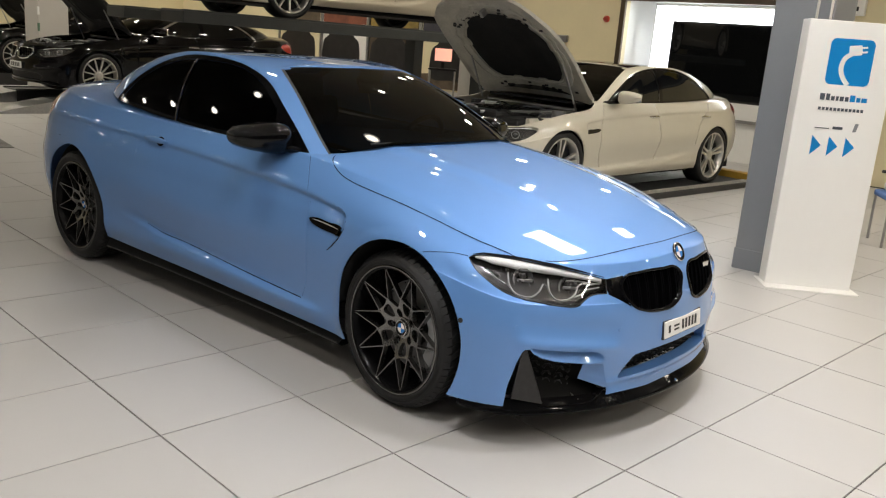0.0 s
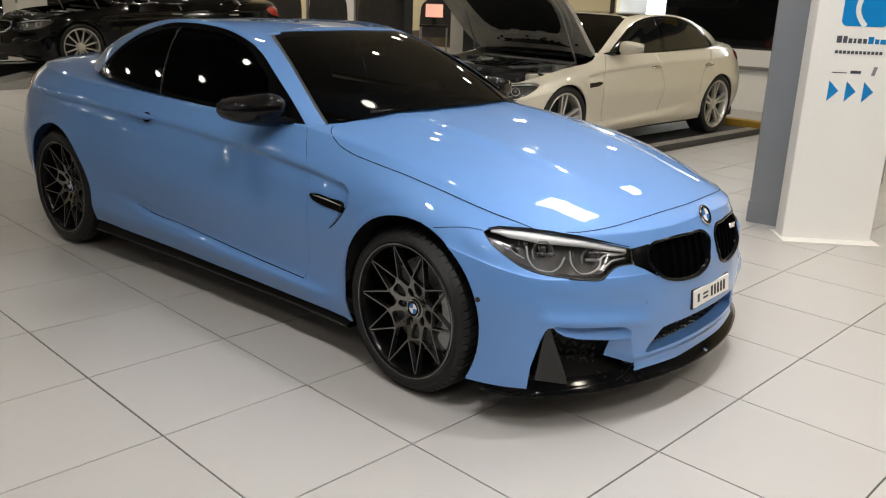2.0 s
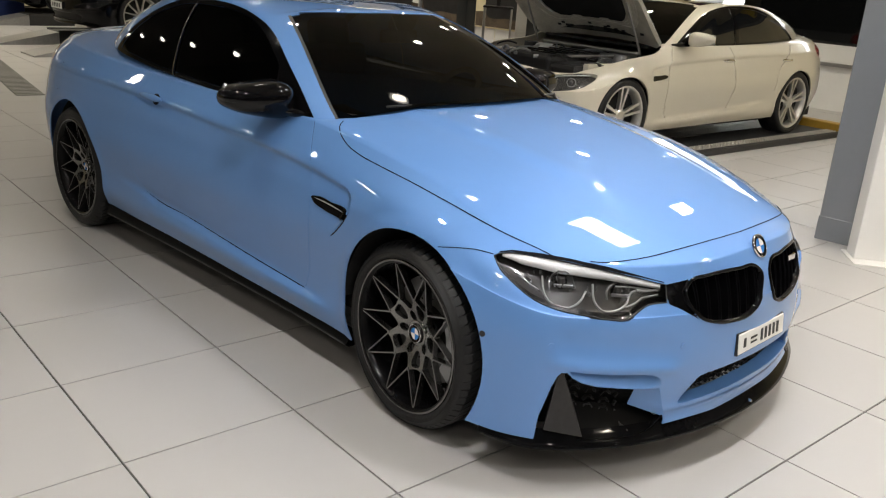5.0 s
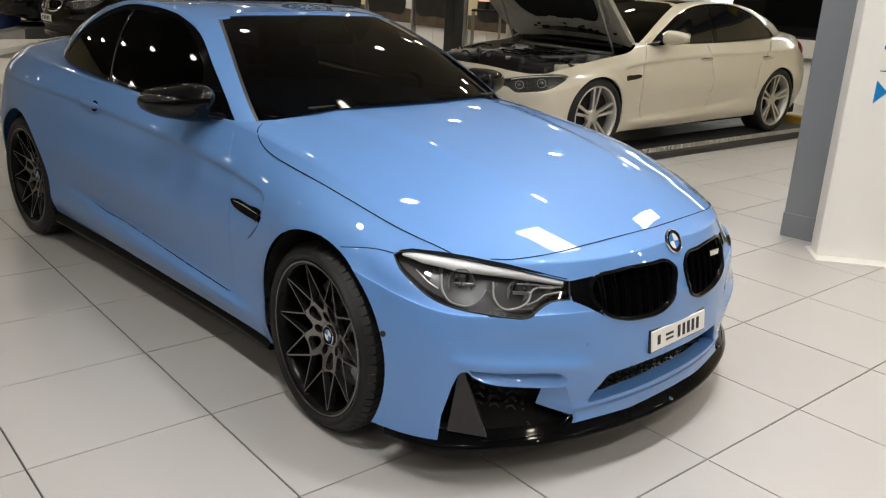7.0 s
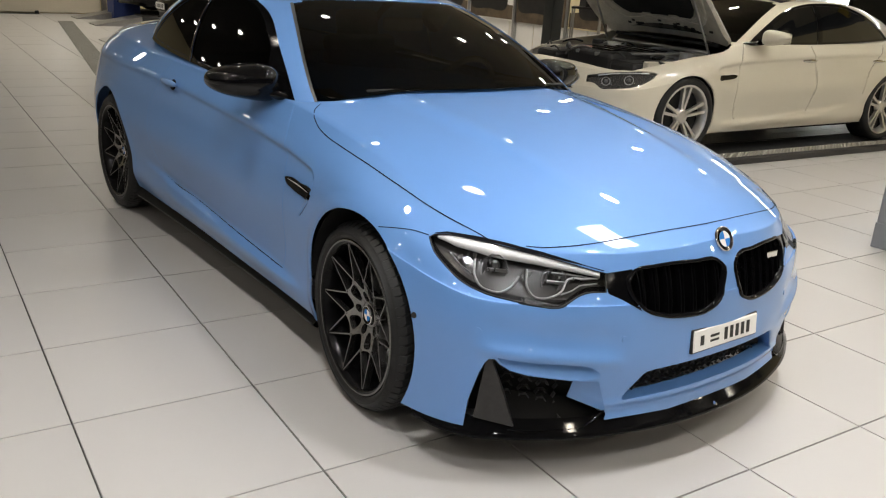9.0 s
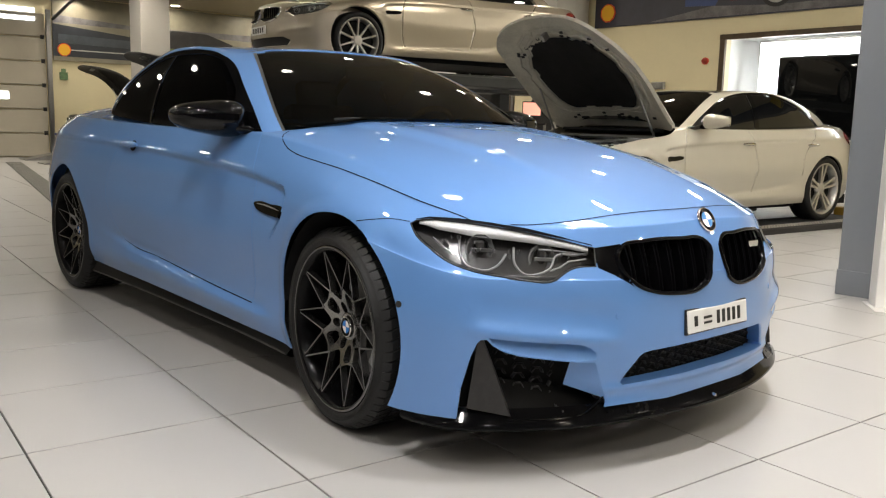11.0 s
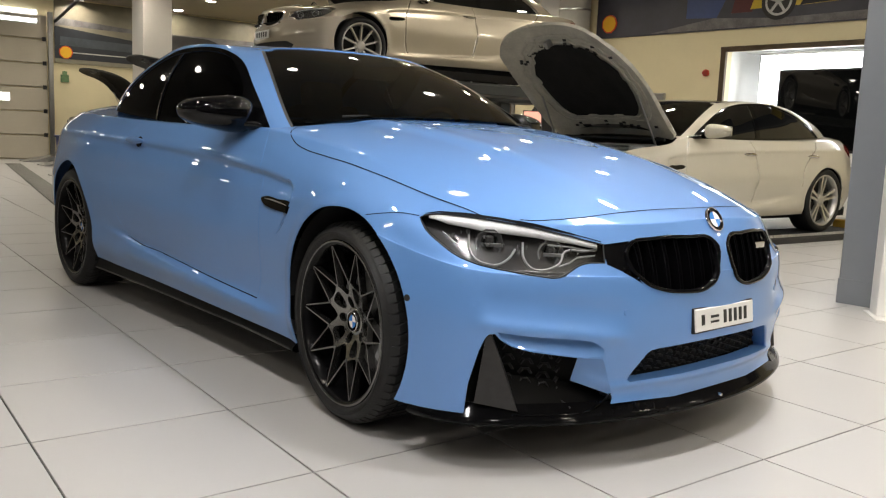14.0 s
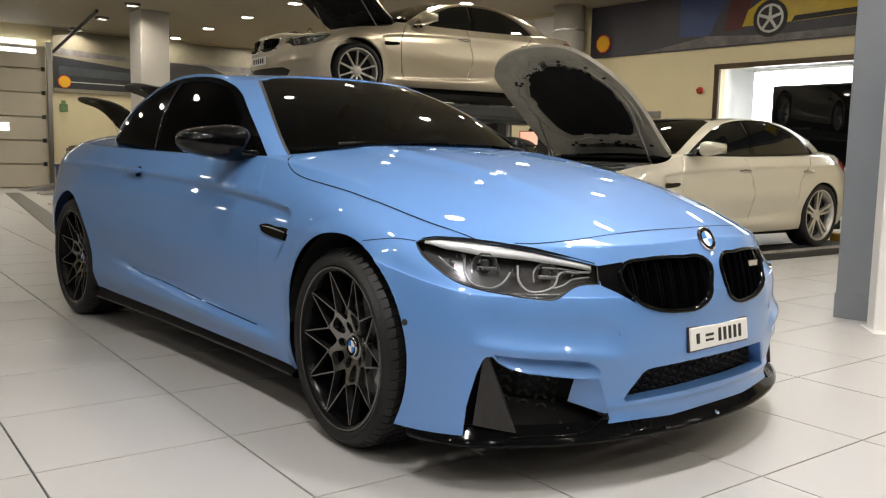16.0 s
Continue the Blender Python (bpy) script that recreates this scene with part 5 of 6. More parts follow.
    score(tp, ly, 3, [(-1.66, .96), (-1.60, .96), (-1.62, 1.35), (-1.68, 1.35)], "xz", lambda c: aside(c) and c.z < 1.31)
    score(tp, ly, 4, SCREEN, "yz", lambda c: c.x > -1.30)
    score(tp, ly, 5, [(.012, 1.075), (-.40, 1.075), (-.38, 1.215), (.012, 1.25)], "yz", lambda c: c.x < -2.5)
    if roof_dark:
        score(tp, ly, 6, [(-1.36, -.47), (-2.35, -.44), (-2.35, .012), (-1.30, .012)], "xy", lambda c: c.z > 1.25)
    tt = {k: lift_off(tp, [f for f in tp.faces if f[ly] == k]) for k in range(1, 7)}
    for bm in (tp, *tt.values()):
        bm.transform(C)
    part("roof", mirror_y(tp), paint, root, smooth=True)
    side_pair("window_trim", shift_in(tt[1], .003), M_CHROME if chrome and not roof_dark else M_GLOSS_BLACK, root)
    side_pair("side_window", shift_in(tt[2], .005), M_GLASS_DARK, root)
    side_pair("door_pillar", shift_in(tt[3], .001), M_GLOSS_BLACK, root)
    part("windscreen", mirror_y(shift_in(tt[4], .004)), M_WINDSCREEN, root, smooth=True)
    side_pair("rear_window", shift_in(tt[5], .004), M_GLASS_DARK, root)
    side_pair("roof_panel", shift_in(tt[6], -.002), M_GLASS_DARK, root)
    inner = bmesh.new()
    box_bm(-3.1, -.9, -.68, .68, .3, .8, .05, inner)
    box_bm(-2.1, -1.9, -.62, .62, .5, 1.2, .06, inner)
    part("cabin_interior", inner, M_LEATHER, root)
    part("underfloor", box_bm(-3.7, .60, -.74, .74, .16, .26), M_VOID, root)
    for sign in (1, -1):
        door_mirror(root, sign, paint, "painted mirror on a black foot", (-1.0, -.925, 1.03 * sz), (.075, .105, .062))
        for ca, cz, r in ((-.150, .650, .036), (.030, .628, .034)):
            halo = lamp_tube([(ca + r * math.cos(b), cz + r * .9 * math.sin(b)) for b in np.linspace(0, 2 * math.pi, 25)[:-1]], .016, .003, True)
            halo.transform(S)
            part("light_ring", mirrored(halo, sign), M_RING, root, smooth=True)
            eye = bmesh.new()
            bmesh.ops.create_uvsphere(eye, u_segments=16, v_segments=10, radius=r * .5, matrix=Matrix.Translation(lamp_point(ca, cz, .034)))
            eye.transform(S)
            part("projector", mirrored(eye, sign), M_LENS, root, smooth=True)
            for q, (da, dz) in enumerate(((-.055, .010), (-.045, -.018), (.050, .012), (.040, -.020), (0, -.038))):
                fc = box_bm(-.020, .020, -.003, .003, -.007, .007, .002, None, Matrix.Translation(lamp_point(ca + da, cz + dz, .028)) @ Matrix.Rotation(radians(-45 + 20 * (q % 3 - 1)), 4, "Z"))
                fc.transform(S)
                part("reflector_facet", mirrored(fc, sign), M_CHROME if q % 2 else M_LENS, root)
        brow = lamp_tube([(-.30, .712), (-.2, .708), (-.1, .700), (0, .688), (.1, .668)], .014, .005)
        brow.transform(S)
        part("light_bar", mirrored(brow, sign), M_LED_BAR, root, smooth=True)
        for hx in (-1.55, -2.55):
            hb = bmesh.new()
            bmesh.ops.create_uvsphere(hb, u_segments=20, v_segments=10, radius=1, matrix=Matrix.LocRotScale((hx * sx, (surface_y(hx, .82) - .012) * sy, .82 * sz), None, (.11, .014, .016)))
            part("door_handle", mirrored(hb, sign), M_CHROME if chrome else paint, root, smooth=True)
        for cx in (.012 * sx, -wheelbase):
            ln = bmesh.new()
            rows = [[(cx + .385 * math.cos(a), y, .35 * sz + .372 * math.sin(a)) for y in (-.88 * sy, -.55)] for a in np.linspace(.02, math.pi - .02, 20)]
            grid_bm(rows, ln)
            ln.faces.new([ln.verts.new((cx + .40 * math.cos(a), -.56, .35 * sz + .39 * math.sin(a))) for a in np.linspace(.0, math.pi, 20)])
            part("wheel_arch_liner", mirrored(ln, sign), M_VOID, root)
        for x in (0, -wheelbase):
            yy = .90 * sy - .12
            alloy_wheel(root, pose(x, -yy, wheel_r) if sign > 0 else pose(x, yy, wheel_r, 0, 0, 180), wheel_r, wheel_r - .078, .12, spokes, twin)
    if hood_open:
        # bonnet skin, pressed inner frame and dark sound-proofing, raised about its hinge
        hood = ps[9]
        mirror_y(hood)
        inner_frame = shift_in(hood.copy(), .030)
        pad = shift_in(hood.copy(), .042)
        pad_half = [(-.385, 0), (-.39, -.10), (-.375, -.12), (-.375, -.22), (-.39, -.24), (-.39, -.38), (-.35, -.44), (-.27, -.50), (-.12, -.54), (.02, -.55), (.04, -.525), (.10, -.525), (.14, -.54), (.26, -.46), (.28, -.42), (.34, -.40), (.42, -.27), (.41, -.20), (.45, -.17), (.465, 0)]
        pad_line = pad_half + [(x, -y) for x, y in pad_half[-2:0:-1]]
        inside_pad = set(cut_region(pad, [(x * sx, y) for x, y in pad_line], "xy", lambda c: True))
        bmesh.ops.delete(pad, geom=[f for f in pad.faces if f not in inside_pad], context="FACES")
        bmesh.ops.reverse_faces(inner_frame, faces=inner_frame.faces[:])
        bmesh.ops.reverse_faces(pad, faces=pad.faces[:])
        rim_bm = walls(hood, .030)
        H = Matrix.Translation((-.60 * sx, 0, .99 * sz)) @ Matrix.Rotation(radians(-hood_open), 4, "Y") @ Matrix.Diagonal((hood_size, 1 + (hood_size - 1) * .6, hood_size, 1)) @ Matrix.Translation((.60 * sx, 0, -.99 * sz))

        def bend(co):
            return Vector((co.x, co.y, co.z - hood_curl * max(0, co.x / sx) ** 2))

        for bm in (hood, inner_frame, pad, rim_bm):
            for v in bm.verts:
                v.co = H @ bend(v.co)
        hd = part("bonnet", hood, paint, root, "raised bonnet", True)
        under = M_HOOD_INNER if paint == M_WHITE_PAINT else M_MATT_BLACK
        part("bonnet_frame", inner_frame, under, hd, "pressed metal underside", True)
        part("bonnet_edge", rim_bm, under, hd)
        for grow, thick in ((1.10, .012), (1.26, .009)):
            loop = []
            for x, y in pad_line:
                x, y = .02 + (x - .02) * (grow if x > 0 else 1 + (grow - 1) * .6), y * (1 + (grow - 1) * .9)
                hit = NOSE.ray_cast(Vector((x, y, 2)), Vector((0, 0, -1)))
                loop.append(H @ bend(Vector((x * sx, y, hit[0].z * sz - .032))))
            bead_rows = [[p + (H.to_3x3() @ Vector((0, 0, 1))).normalized() * thick * math.cos(a) + (p - sum(loop, Vector()) / len(loop)).normalized() * thick * 1.6 * math.sin(a) for a in np.linspace(0, 2 * math.pi, 9)] for p in loop + loop[:1]]
            rib = grid_bm(bead_rows)
            bmesh.ops.recalc_face_normals(rib, faces=rib.faces[:])
            part("frame_rib", rib, under, hd, smooth=True)
        part("sound_pad", pad, M_VOID, hd, "black sound-proofing pad", True)
        latch = box_bm(.49 * sx, .55 * sx, -.02, .02, .69 * sz, .76 * sz, .004)
        for v in latch.verts:
            v.co = H @ bend(v.co)
        part("latch", latch, M_STEEL, hd)
        random.seed(11)
        for k in range(30):
            yk = random.uniform(-.60, .60)
            xk = random.choice((random.uniform(.46, .58) - abs(yk) * .35, random.uniform(-.52, -.46)))
            bx = box_bm(xk * sx - .012, xk * sx + .012, yk - .02, yk + .02, .0, .006, .001)
            hit = NOSE.ray_cast(Vector((xk, yk, 2)), Vector((0, 0, -1)))
            if hit[0]:
                for v in bx.verts:
                    v.co = H @ bend(v.co + Vector((0, 0, hit[0].z * sz - .042)))
                part("bonnet_clip", bx, M_MATT_BLACK, hd)
        for s in (-1, 1):
            part("gas_strut", cyl_bm(Vector((-.42 * sx, s * .66, .88)), H @ Vector((-.10 * sx, s * .62, .86)), .010, seg=8), M_STEEL, root)
        # engine bay
        part("engine_bay", box_bm(-.60 * sx, .60 * sx, -.72, .72, .45, .60, .02), M_VOID, root)
        part("engine_cover", box_bm(-.45, .38, -.30, .30, .60, .83, .05, segments=3), M_MATT_BLACK, root, "black engine cover")
        part("air_box", box_bm(-.05, .45, .36, .66, .58, .78, .04, segments=2), M_MATT_BLACK, root)
        part("air_box", box_bm(-.05, .45, -.66, -.36, .58, .78, .04, segments=2), M_MATT_BLACK, root)
        part("slam_panel", box_bm(.44, .56, -.52, .52, .64, .70, .015), M_MATT_BLACK, root)
        for s in (-1, 1):
            part("strut_brace", cyl_bm((-.50, s * .58, .84), (.40, s * .12, .80), .016, seg=10), M_STEEL, root)
            part("strut_tower", cyl_bm((-.28, s * .58, .6), (-.28, s * .58, .86), .09, .07, 20), M_STEEL if s > 0 else M_MATT_BLACK, root)
            part("inner_wing", box_bm(-.55, .35, s * .70 - .03, s * .70 + .03, .58, .80, .01), paint if paint != M_BLACK_PAINT else M_VOID, root)
        for k in range(5):
            part("cover_rib", box_bm(-.38 + .15 * k, -.32 + .15 * k, -.24, .24, .825, .842, .006), M_GLOSS_BLACK, root)
        part("battery_box", box_bm(-.52, -.30, .28, .55, .66, .84, .02, segments=2), M_GREY, root, "grey plastic box")
        part("reservoir", box_bm(-.46, -.26, -.62, -.40, .70, .85, .03, segments=3), M_SIGN_WHITE, root, "white fluid reservoir")
        part("cross_brace", cyl_bm((-.50, -.62, .865), (-.50, .62, .865), .018, seg=12), M_STEEL, root)
        part("bulkhead_seal", cyl_bm((-.57, -.66, .93), (-.57, .66, .93), .016, seg=10), M_RUBBER, root)
        random.seed(4)
        for k in range(24):
            a = Vector((random.uniform(-.45, .5), random.uniform(-.62, .62), random.uniform(.78, .85)))
            turn_ = random.uniform(0, 2 * math.pi)
            rows = []
            L, r_ = random.uniform(.10, .28), random.uniform(.006, .015)
            for q in np.linspace(0, 1, 9):
                c = a + Vector((L * q * math.cos(turn_), L * q * math.sin(turn_), .025 * math.sin(math.pi * q) - .02 * q))
                side_ = Vector((-math.sin(turn_), math.cos(turn_), 0))
                rows.append([c + side_ * r_ * math.cos(b) + Vector((0, 0, r_ * math.sin(b))) for b in np.linspace(0, 2 * math.pi, 9)])
            part("hose", grid_bm(rows), (M_RUBBER, M_MATT_BLACK, M_STEEL, M_GREY)[k % 4], root, smooth=True)
        part("fluid_cap", cyl_bm((.05, .52, .78), (.05, .52, .81), .03, seg=16), M_GLOSS_BLACK, root)
    else:
        ps[9].free()
    return root


M_HOOD_INNER = mat("bonnet_inner_primer", (0.52, 0.50, 0.425), 0.5, vary=0.32, scale=5, bump=0.15, bump_scale=25)
M_PLATFORM = mat("lift_black_steel", (0.035, 0.035, 0.035), 0.5, 0.3, vary=0.3, scale=6, bump=0.1)
M_RUN = mat("lift_grey_steel", (0.045, 0.048, 0.046), 0.5, 0.4, vary=0.2, scale=5)
M_STUD = mat("bare_steel_studs", (0.55, 0.53, 0.48), 0.45, 0.3, vary=0.2, scale=8)
M_YELLOW = mat("safety_yellow", (0.38, 0.23, 0.03), 0.5, vary=0.15)

gran_coupe = generic_car("gran_coupe", "ivory white four-door coupe with raised bonnet on a lift runway", M_WHITE_PAINT, hood_open=50, hood_size=1.03, roof_dark=True, wheel_r=.352)
gran_coupe.matrix_basis = pose(-3.13, 3.77, .062, 0, 0, 265.5)
silver = generic_car("silver_saloon", "champagne silver saloon with raised bonnet high on a lift", M_SILVER_PAINT, sx=1.04, sz=1.05, cabin_x=1.10, cabin_z=1.10, hood_open=48, spokes=10, twin=False, wheel_r=.348)
silver.matrix_basis = pose(-7.2, 3.62, 1.62, 0, 0, 264)
black = generic_car("black_saloon", "shiny black saloon with raised bonnet on a low lift", M_BLACK_PAINT, sx=1.07, sz=1.06, cabin_x=1.10, cabin_z=1.08, hood_open=56, hood_size=.95, hood_curl=.80, spokes=12, twin=False, wheel_r=.36)
black.matrix_basis = pose(-11.55, 3.3, .20, 0, 0, 268)
dark = copy_thing(black, pose(-16.4, 4.05, .20, 0, 0, 268))
tagged(dark, "black saloon with raised bonnet far behind on a low lift")


def runway(name, label, x0, x1, y0, y1, z0, z1, yaw, at, material, grip=False):
    root = tagged(new(name), label, "car lift")
    root.matrix_basis = pose(*at, 0, 0, yaw)
    part("deck", box_bm(x0, x1, y0, y1, z0, z1, .008), material, root)
    for y in (y0 + .01, y1 - .03):
        part("kerb", box_bm(x0, x1, y, y + .02, z1, z1 + (.006 if grip else .018), .002), material, root)
    if grip:
        bm = bmesh.new()
        for i in range(int((x1 - x0) / .05)):
            for j in range(4):
                xx, yy = x0 + .03 + i * .05, y1 - .17 + j * .034
                box_bm(xx, xx + .030, yy, yy + .016, z1, z1 + .010, 0, bm)
        tagged(part("grip_studs", bm, M_STUD, root), kind="stuff")
    return root


# runways in each car's own axes: x along the car
for s in (1, -1):
    runway("lift_runway", "low black steel lift runway under the white car", -3.9, .6, s * .80 - .29, s * .80 + .29, .0, .060, 265.5, (-3.13, 3.77, 0), M_PLATFORM, s > 0)
    up = runway("lift_runway", "raised grey steel lift runway carrying the silver car", -4.2, 1.5, s * .80 - .28, s * .80 + .28, 1.49, 1.618, 264, (-7.2, 3.62, 0), M_RUN)
    part("post", box_bm(-3.6, -3.4, s * .80 - .12, s * .80 + .12, 0, 1.49, .01), M_RUN, up)
    part("foot_plate", box_bm(-3.8, -3.2, s * .80 - .2, s * .80 + .2, 0, .02, .004), M_RUN, up)
    for at in ((-11.55, 3.3, 0), (-16.4, 4.05, 0)):
        low = runway("lift_runway", "low dark lift runway with a pale access ramp", -3.9, .75, s * .80 - .29, s * .80 + .29, .0, .198, 268, at, M_PLATFORM)
        part("access_ramp", prism_bm([(.75, .0), (.75, .19), (1.65, .02), (1.65, 0)], s * .80 - .29, s * .80 + .29), M_STEEL, low, "pale metal ramp")
part("stop_block", box_bm(-4.02, -3.88, .52, 1.08, .0, .15, .01), M_YELLOW, tagged(new("wheel_stop"), "yellow wheel stop at the end of the runway", "wheel stop")).parent.matrix_basis = pose(-3.13, 3.77, 0, 0, 0, 265.5)

# ---- the hall ----
H_CEIL = 3.65
floor = tagged(bm_object("floor", box_bm(-18.5, 12, -20, 9.6, -.12, -.006), M_GROUT, smooth=False), "pale grey square ceramic floor tiles with dark joints", "floor", kind="structure")
tagged(bm_object("ceiling", box_bm(-18.6, 12.1, -1.2, 11.2, H_CEIL, H_CEIL + .2), M_CEIL, smooth=False), "plain beige ceiling with round downlights", "ceiling", kind="structure")
# unseen southern half, added dark to dim flank and side-glass reflections
tagged(bm_object("ceiling_showroom", box_bm(-18.6, 12.1, -20.1, -1.2, H_CEIL, H_CEIL + .2), M_CEIL_DARK, smooth=False), "unseen dark grey ceiling added to dim reflections, with round downlights", "ceiling", kind="structure")
north = bmesh.new()
for x0, x1, z0, z1 in ((-18.5, -5.17, 0, H_CEIL), (-1.6, 12, 0, H_CEIL), (-5.17, -1.6, 2.42, H_CEIL)):
    box_bm(x0, x1, 9.6, 9.8, z0, z1, 0, north)
tagged(bm_object("wall_north", north, M_WALL, smooth=False), "cream painted wall with a wide lit opening", "wall", kind="structure")
tagged(bm_object("wall_west", box_bm(-18.7, -18.5, -20, 9.8, 0, H_CEIL), M_WALL, smooth=False), "cream painted wall with a sectional door", "wall", kind="structure")
# unseen walls, added dark and glossy so the car's flank reflects little light
tagged(bm_object("wall_south", box_bm(-18.5, 12, -20.2, -20, 0, H_CEIL), M_UNSEEN_DARK, smooth=False), "unseen dark glossy wall added to cut bounce light", "wall", kind="structure")
tagged(bm_object("wall_east", box_bm(12, 12.2, -20, 9.8, 0, H_CEIL), M_UNSEEN_DARK, smooth=False), "unseen dark glossy wall added to cut bounce light", "wall", kind="structure")

# lit bay behind the opening
M_BAY = mat("white_bay_wall", (0.78, 0.78, 0.76), 0.5, vary=0.04, scale=2)
M_TUBE = glow("bay_light", (0.95, 0.98, 1.0), 7)
bay = bmesh.new()
box_bm(-5.30, -5.17, 9.8, 11.1, 0, 2.6, 0, bay)
box_bm(-1.6, -1.45, 9.8, 11.1, 0, 2.6, 0, bay)
box_bm(-5.30, -1.45, 11.0, 11.1, 0, 2.6, 0, bay)
box_bm(-5.30, -1.45, 9.8, 11.1, 2.45, 2.6, 0, bay)
tagged(bm_object("wall_bay", bay, M_BAY, smooth=False), "white lined bay behind the wall opening", "wall", kind="structure")
tagged(bm_object("floor_bay", box_bm(-5.3, -1.45, 9.6, 11.1, -.1, 0.0), M_FLOOR, smooth=False), "pale floor of the lit bay", "floor", kind="structure")
lightbox = tagged(new("light_panel"), "bright white light panel inside the bay", "lamp")
part("diffuser", box_bm(-4.80, -1.65, 10.05, 10.09, 2.12, 2.37), M_TUBE, lightbox)
part("housing", box_bm(-4.84, -1.61, 10.09, 10.14, 2.08, 2.41), M_STEEL, lightbox)
part("side_light", box_bm(-4.80, -4.42, 10.05, 10.09, 1.2, 2.11), M_TUBE, lightbox)
screen_w = tagged(new("display_screen"), "large dark glossy screen in the lit bay", "screen")
part("pane", box_bm(-4.36, -1.7, 9.88, 9.90, .96, 2.10), M_GLASS_DARK, screen_w)
part("bezel", box_bm(-4.40, -1.66, 9.90, 9.94, .92, 2.13, .006), M_MATT_BLACK, screen_w)
part("stand", box_bm(-3.6, -2.4, 9.91, 9.95, 0, .93), M_BAY, screen_w)
part("rail", box_bm(-4.3, -1.7, 9.84, 9.90, .62, .67), M_STEEL, screen_w)
frame_m = mat("dark_door_frame", (0.10, 0.075, 0.05), 0.3, 0.5, vary=0.3, scale=8)
fr = tagged(new("opening_frame"), "dark bronze metal frame round the opening", "frame", kind="structure")
part("jamb", box_bm(-5.22, -5.13, 9.56, 9.62, 0, 2.46, .006), frame_m, fr)
part("jamb", box_bm(-1.64, -1.55, 9.56, 9.62, 0, 2.46, .006), frame_m, fr)
part("header", box_bm(-5.22, -1.55, 9.55, 9.61, 2.40, 2.48, .006), frame_m, fr)

# banner on the north wall: dark print with a yellow car, and a scallop sign
M_BANNER = mat("dark_banner_print", (0.035, 0.035, 0.05), 0.45, vary=0.5, scale=.9)
M_BANNER_B = mat("blue_banner_print", (0.025, 0.05, 0.16), 0.45, vary=0.3, scale=1.5)
M_BANNER_R = mat("red_banner_print", (0.075, 0.012, 0.014), 0.45, vary=0.3, scale=1.5)
M_BANNER_G = mat("grey_road_print", (0.12, 0.115, 0.12), 0.45, vary=0.6, scale=5)
M_PRINT_YELLOW = mat("yellow_print", (0.50, 0.36, 0.02), 0.4, vary=0.25, scale=3)
M_LOGO_Y = mat("logo_yellow", (0.75, 0.42, 0.02), 0.4, vary=0.03)
M_LOGO_R = mat("logo_red", (0.6, 0.06, 0.02), 0.4, vary=0.03)
banner = tagged(new("wall_banner"), "long dark printed banner with a yellow sports car", "banner")
part("cloth", box_bm(-7.75, 3.0, 9.57, 9.595, 2.74, H_CEIL - .02, .002), M_BANNER, banner)
part("road_print", plate_between([(-6.6, 9.566, 2.76), (2.9, 9.566, 2.76), (2.9, 9.566, 2.95), (-4.3, 9.566, 2.86), (-5.4, 9.566, 2.93)], .003, (0, -1, 0)), M_BANNER_G, banner)
part("blue_print", plate_between([(-5.9, 9.566, 2.96), (-5.35, 9.566, 2.93), (-5.0, 9.566, 3.6), (-5.9, 9.566, 3.6)], .003, (0, -1, 0)), M_BANNER_B, banner)
part("red_print", plate_between([(-5.1, 9.566, 2.98), (-4.75, 9.566, 2.98), (-4.6, 9.566, 3.6), (-4.95, 9.566, 3.6)], .003, (0, -1, 0)), M_BANNER_R, banner)
part("car_print", plate_between([(-4.78, 9.563, 3.02), (-4.70, 9.563, 3.25), (-4.45, 9.563, 3.40), (-3.6, 9.563, 3.62), (-1.0, 9.563, 3.62), (-.8, 9.563, 3.1), (-3.9, 9.563, 3.02)], .003, (0, -1, 0)), M_PRINT_YELLOW, banner)
part("car_shade_print", plate_between([(-4.0, 9.560, 3.02), (-1.0, 9.560, 3.12), (-1.0, 9.560, 3.18), (-3.95, 9.560, 3.10)], .003, (0, -1, 0)), M_MATT_BLACK, banner)
for r, m, o in ((.27, M_MATT_BLACK, .003), (.21, M_STEEL, .006), (.175, M_MATT_BLACK, .008)):
    part("wheel_print", cyl_bm((-4.33, 9.560 - o, 3.10), (-4.33, 9.566, 3.10), r, seg=40), m, banner)
for k in range(5):
    a = 2 * math.pi * k / 5 + .3
    part("wheel_print_spoke", bar_bm((-4.33, 9.549, 3.10), (-4.33 + .2 * math.cos(a), 9.549, 3.10 + .2 * math.sin(a)), .05, .04, .003, .003, (0, -1, 0)), M_STEEL, banner)


def scallop(parent, at, r, facing):
    """A plain scallop-shaped sign in yellow with a red rim. facing: the yaw of its face."""
    root = tagged(new("scallop_sign"), "yellow scallop-shaped sign with a red rim", "sign", "scallop signs")
    root.matrix_basis = pose(*at, 0, 0, facing)
    for name, k, y, m in (("rim", 1.0, 0.0, M_LOGO_R), ("face", .86, -.006, M_LOGO_Y)):
        pts = [(k * r * (1 + .03 * math.cos(9 * a)) * math.cos(a), k * r * .95 * math.sin(a)) for a in np.linspace(radians(-60), radians(240), 40)]
        pts += [(-.32 * r * k, -r * .98 * k), (.32 * r * k, -r * .98 * k)]
        part(name, prism_bm(pts, y - .008, y + .004), m, root)
    return root


scallop(None, (-7.45, 9.555, 2.98), .16, 0)
scallop(None, (-18.47, 3.72, 2.45), .15, 90)
alarm = tagged(new("alarm_sounder"), "small red alarm sounder on the wall", "alarm")
part("base", cyl_bm((-5.47, 9.6, 2.09), (-5.47, 9.57, 2.09), .055, seg=20), M_LOGO_R, alarm)
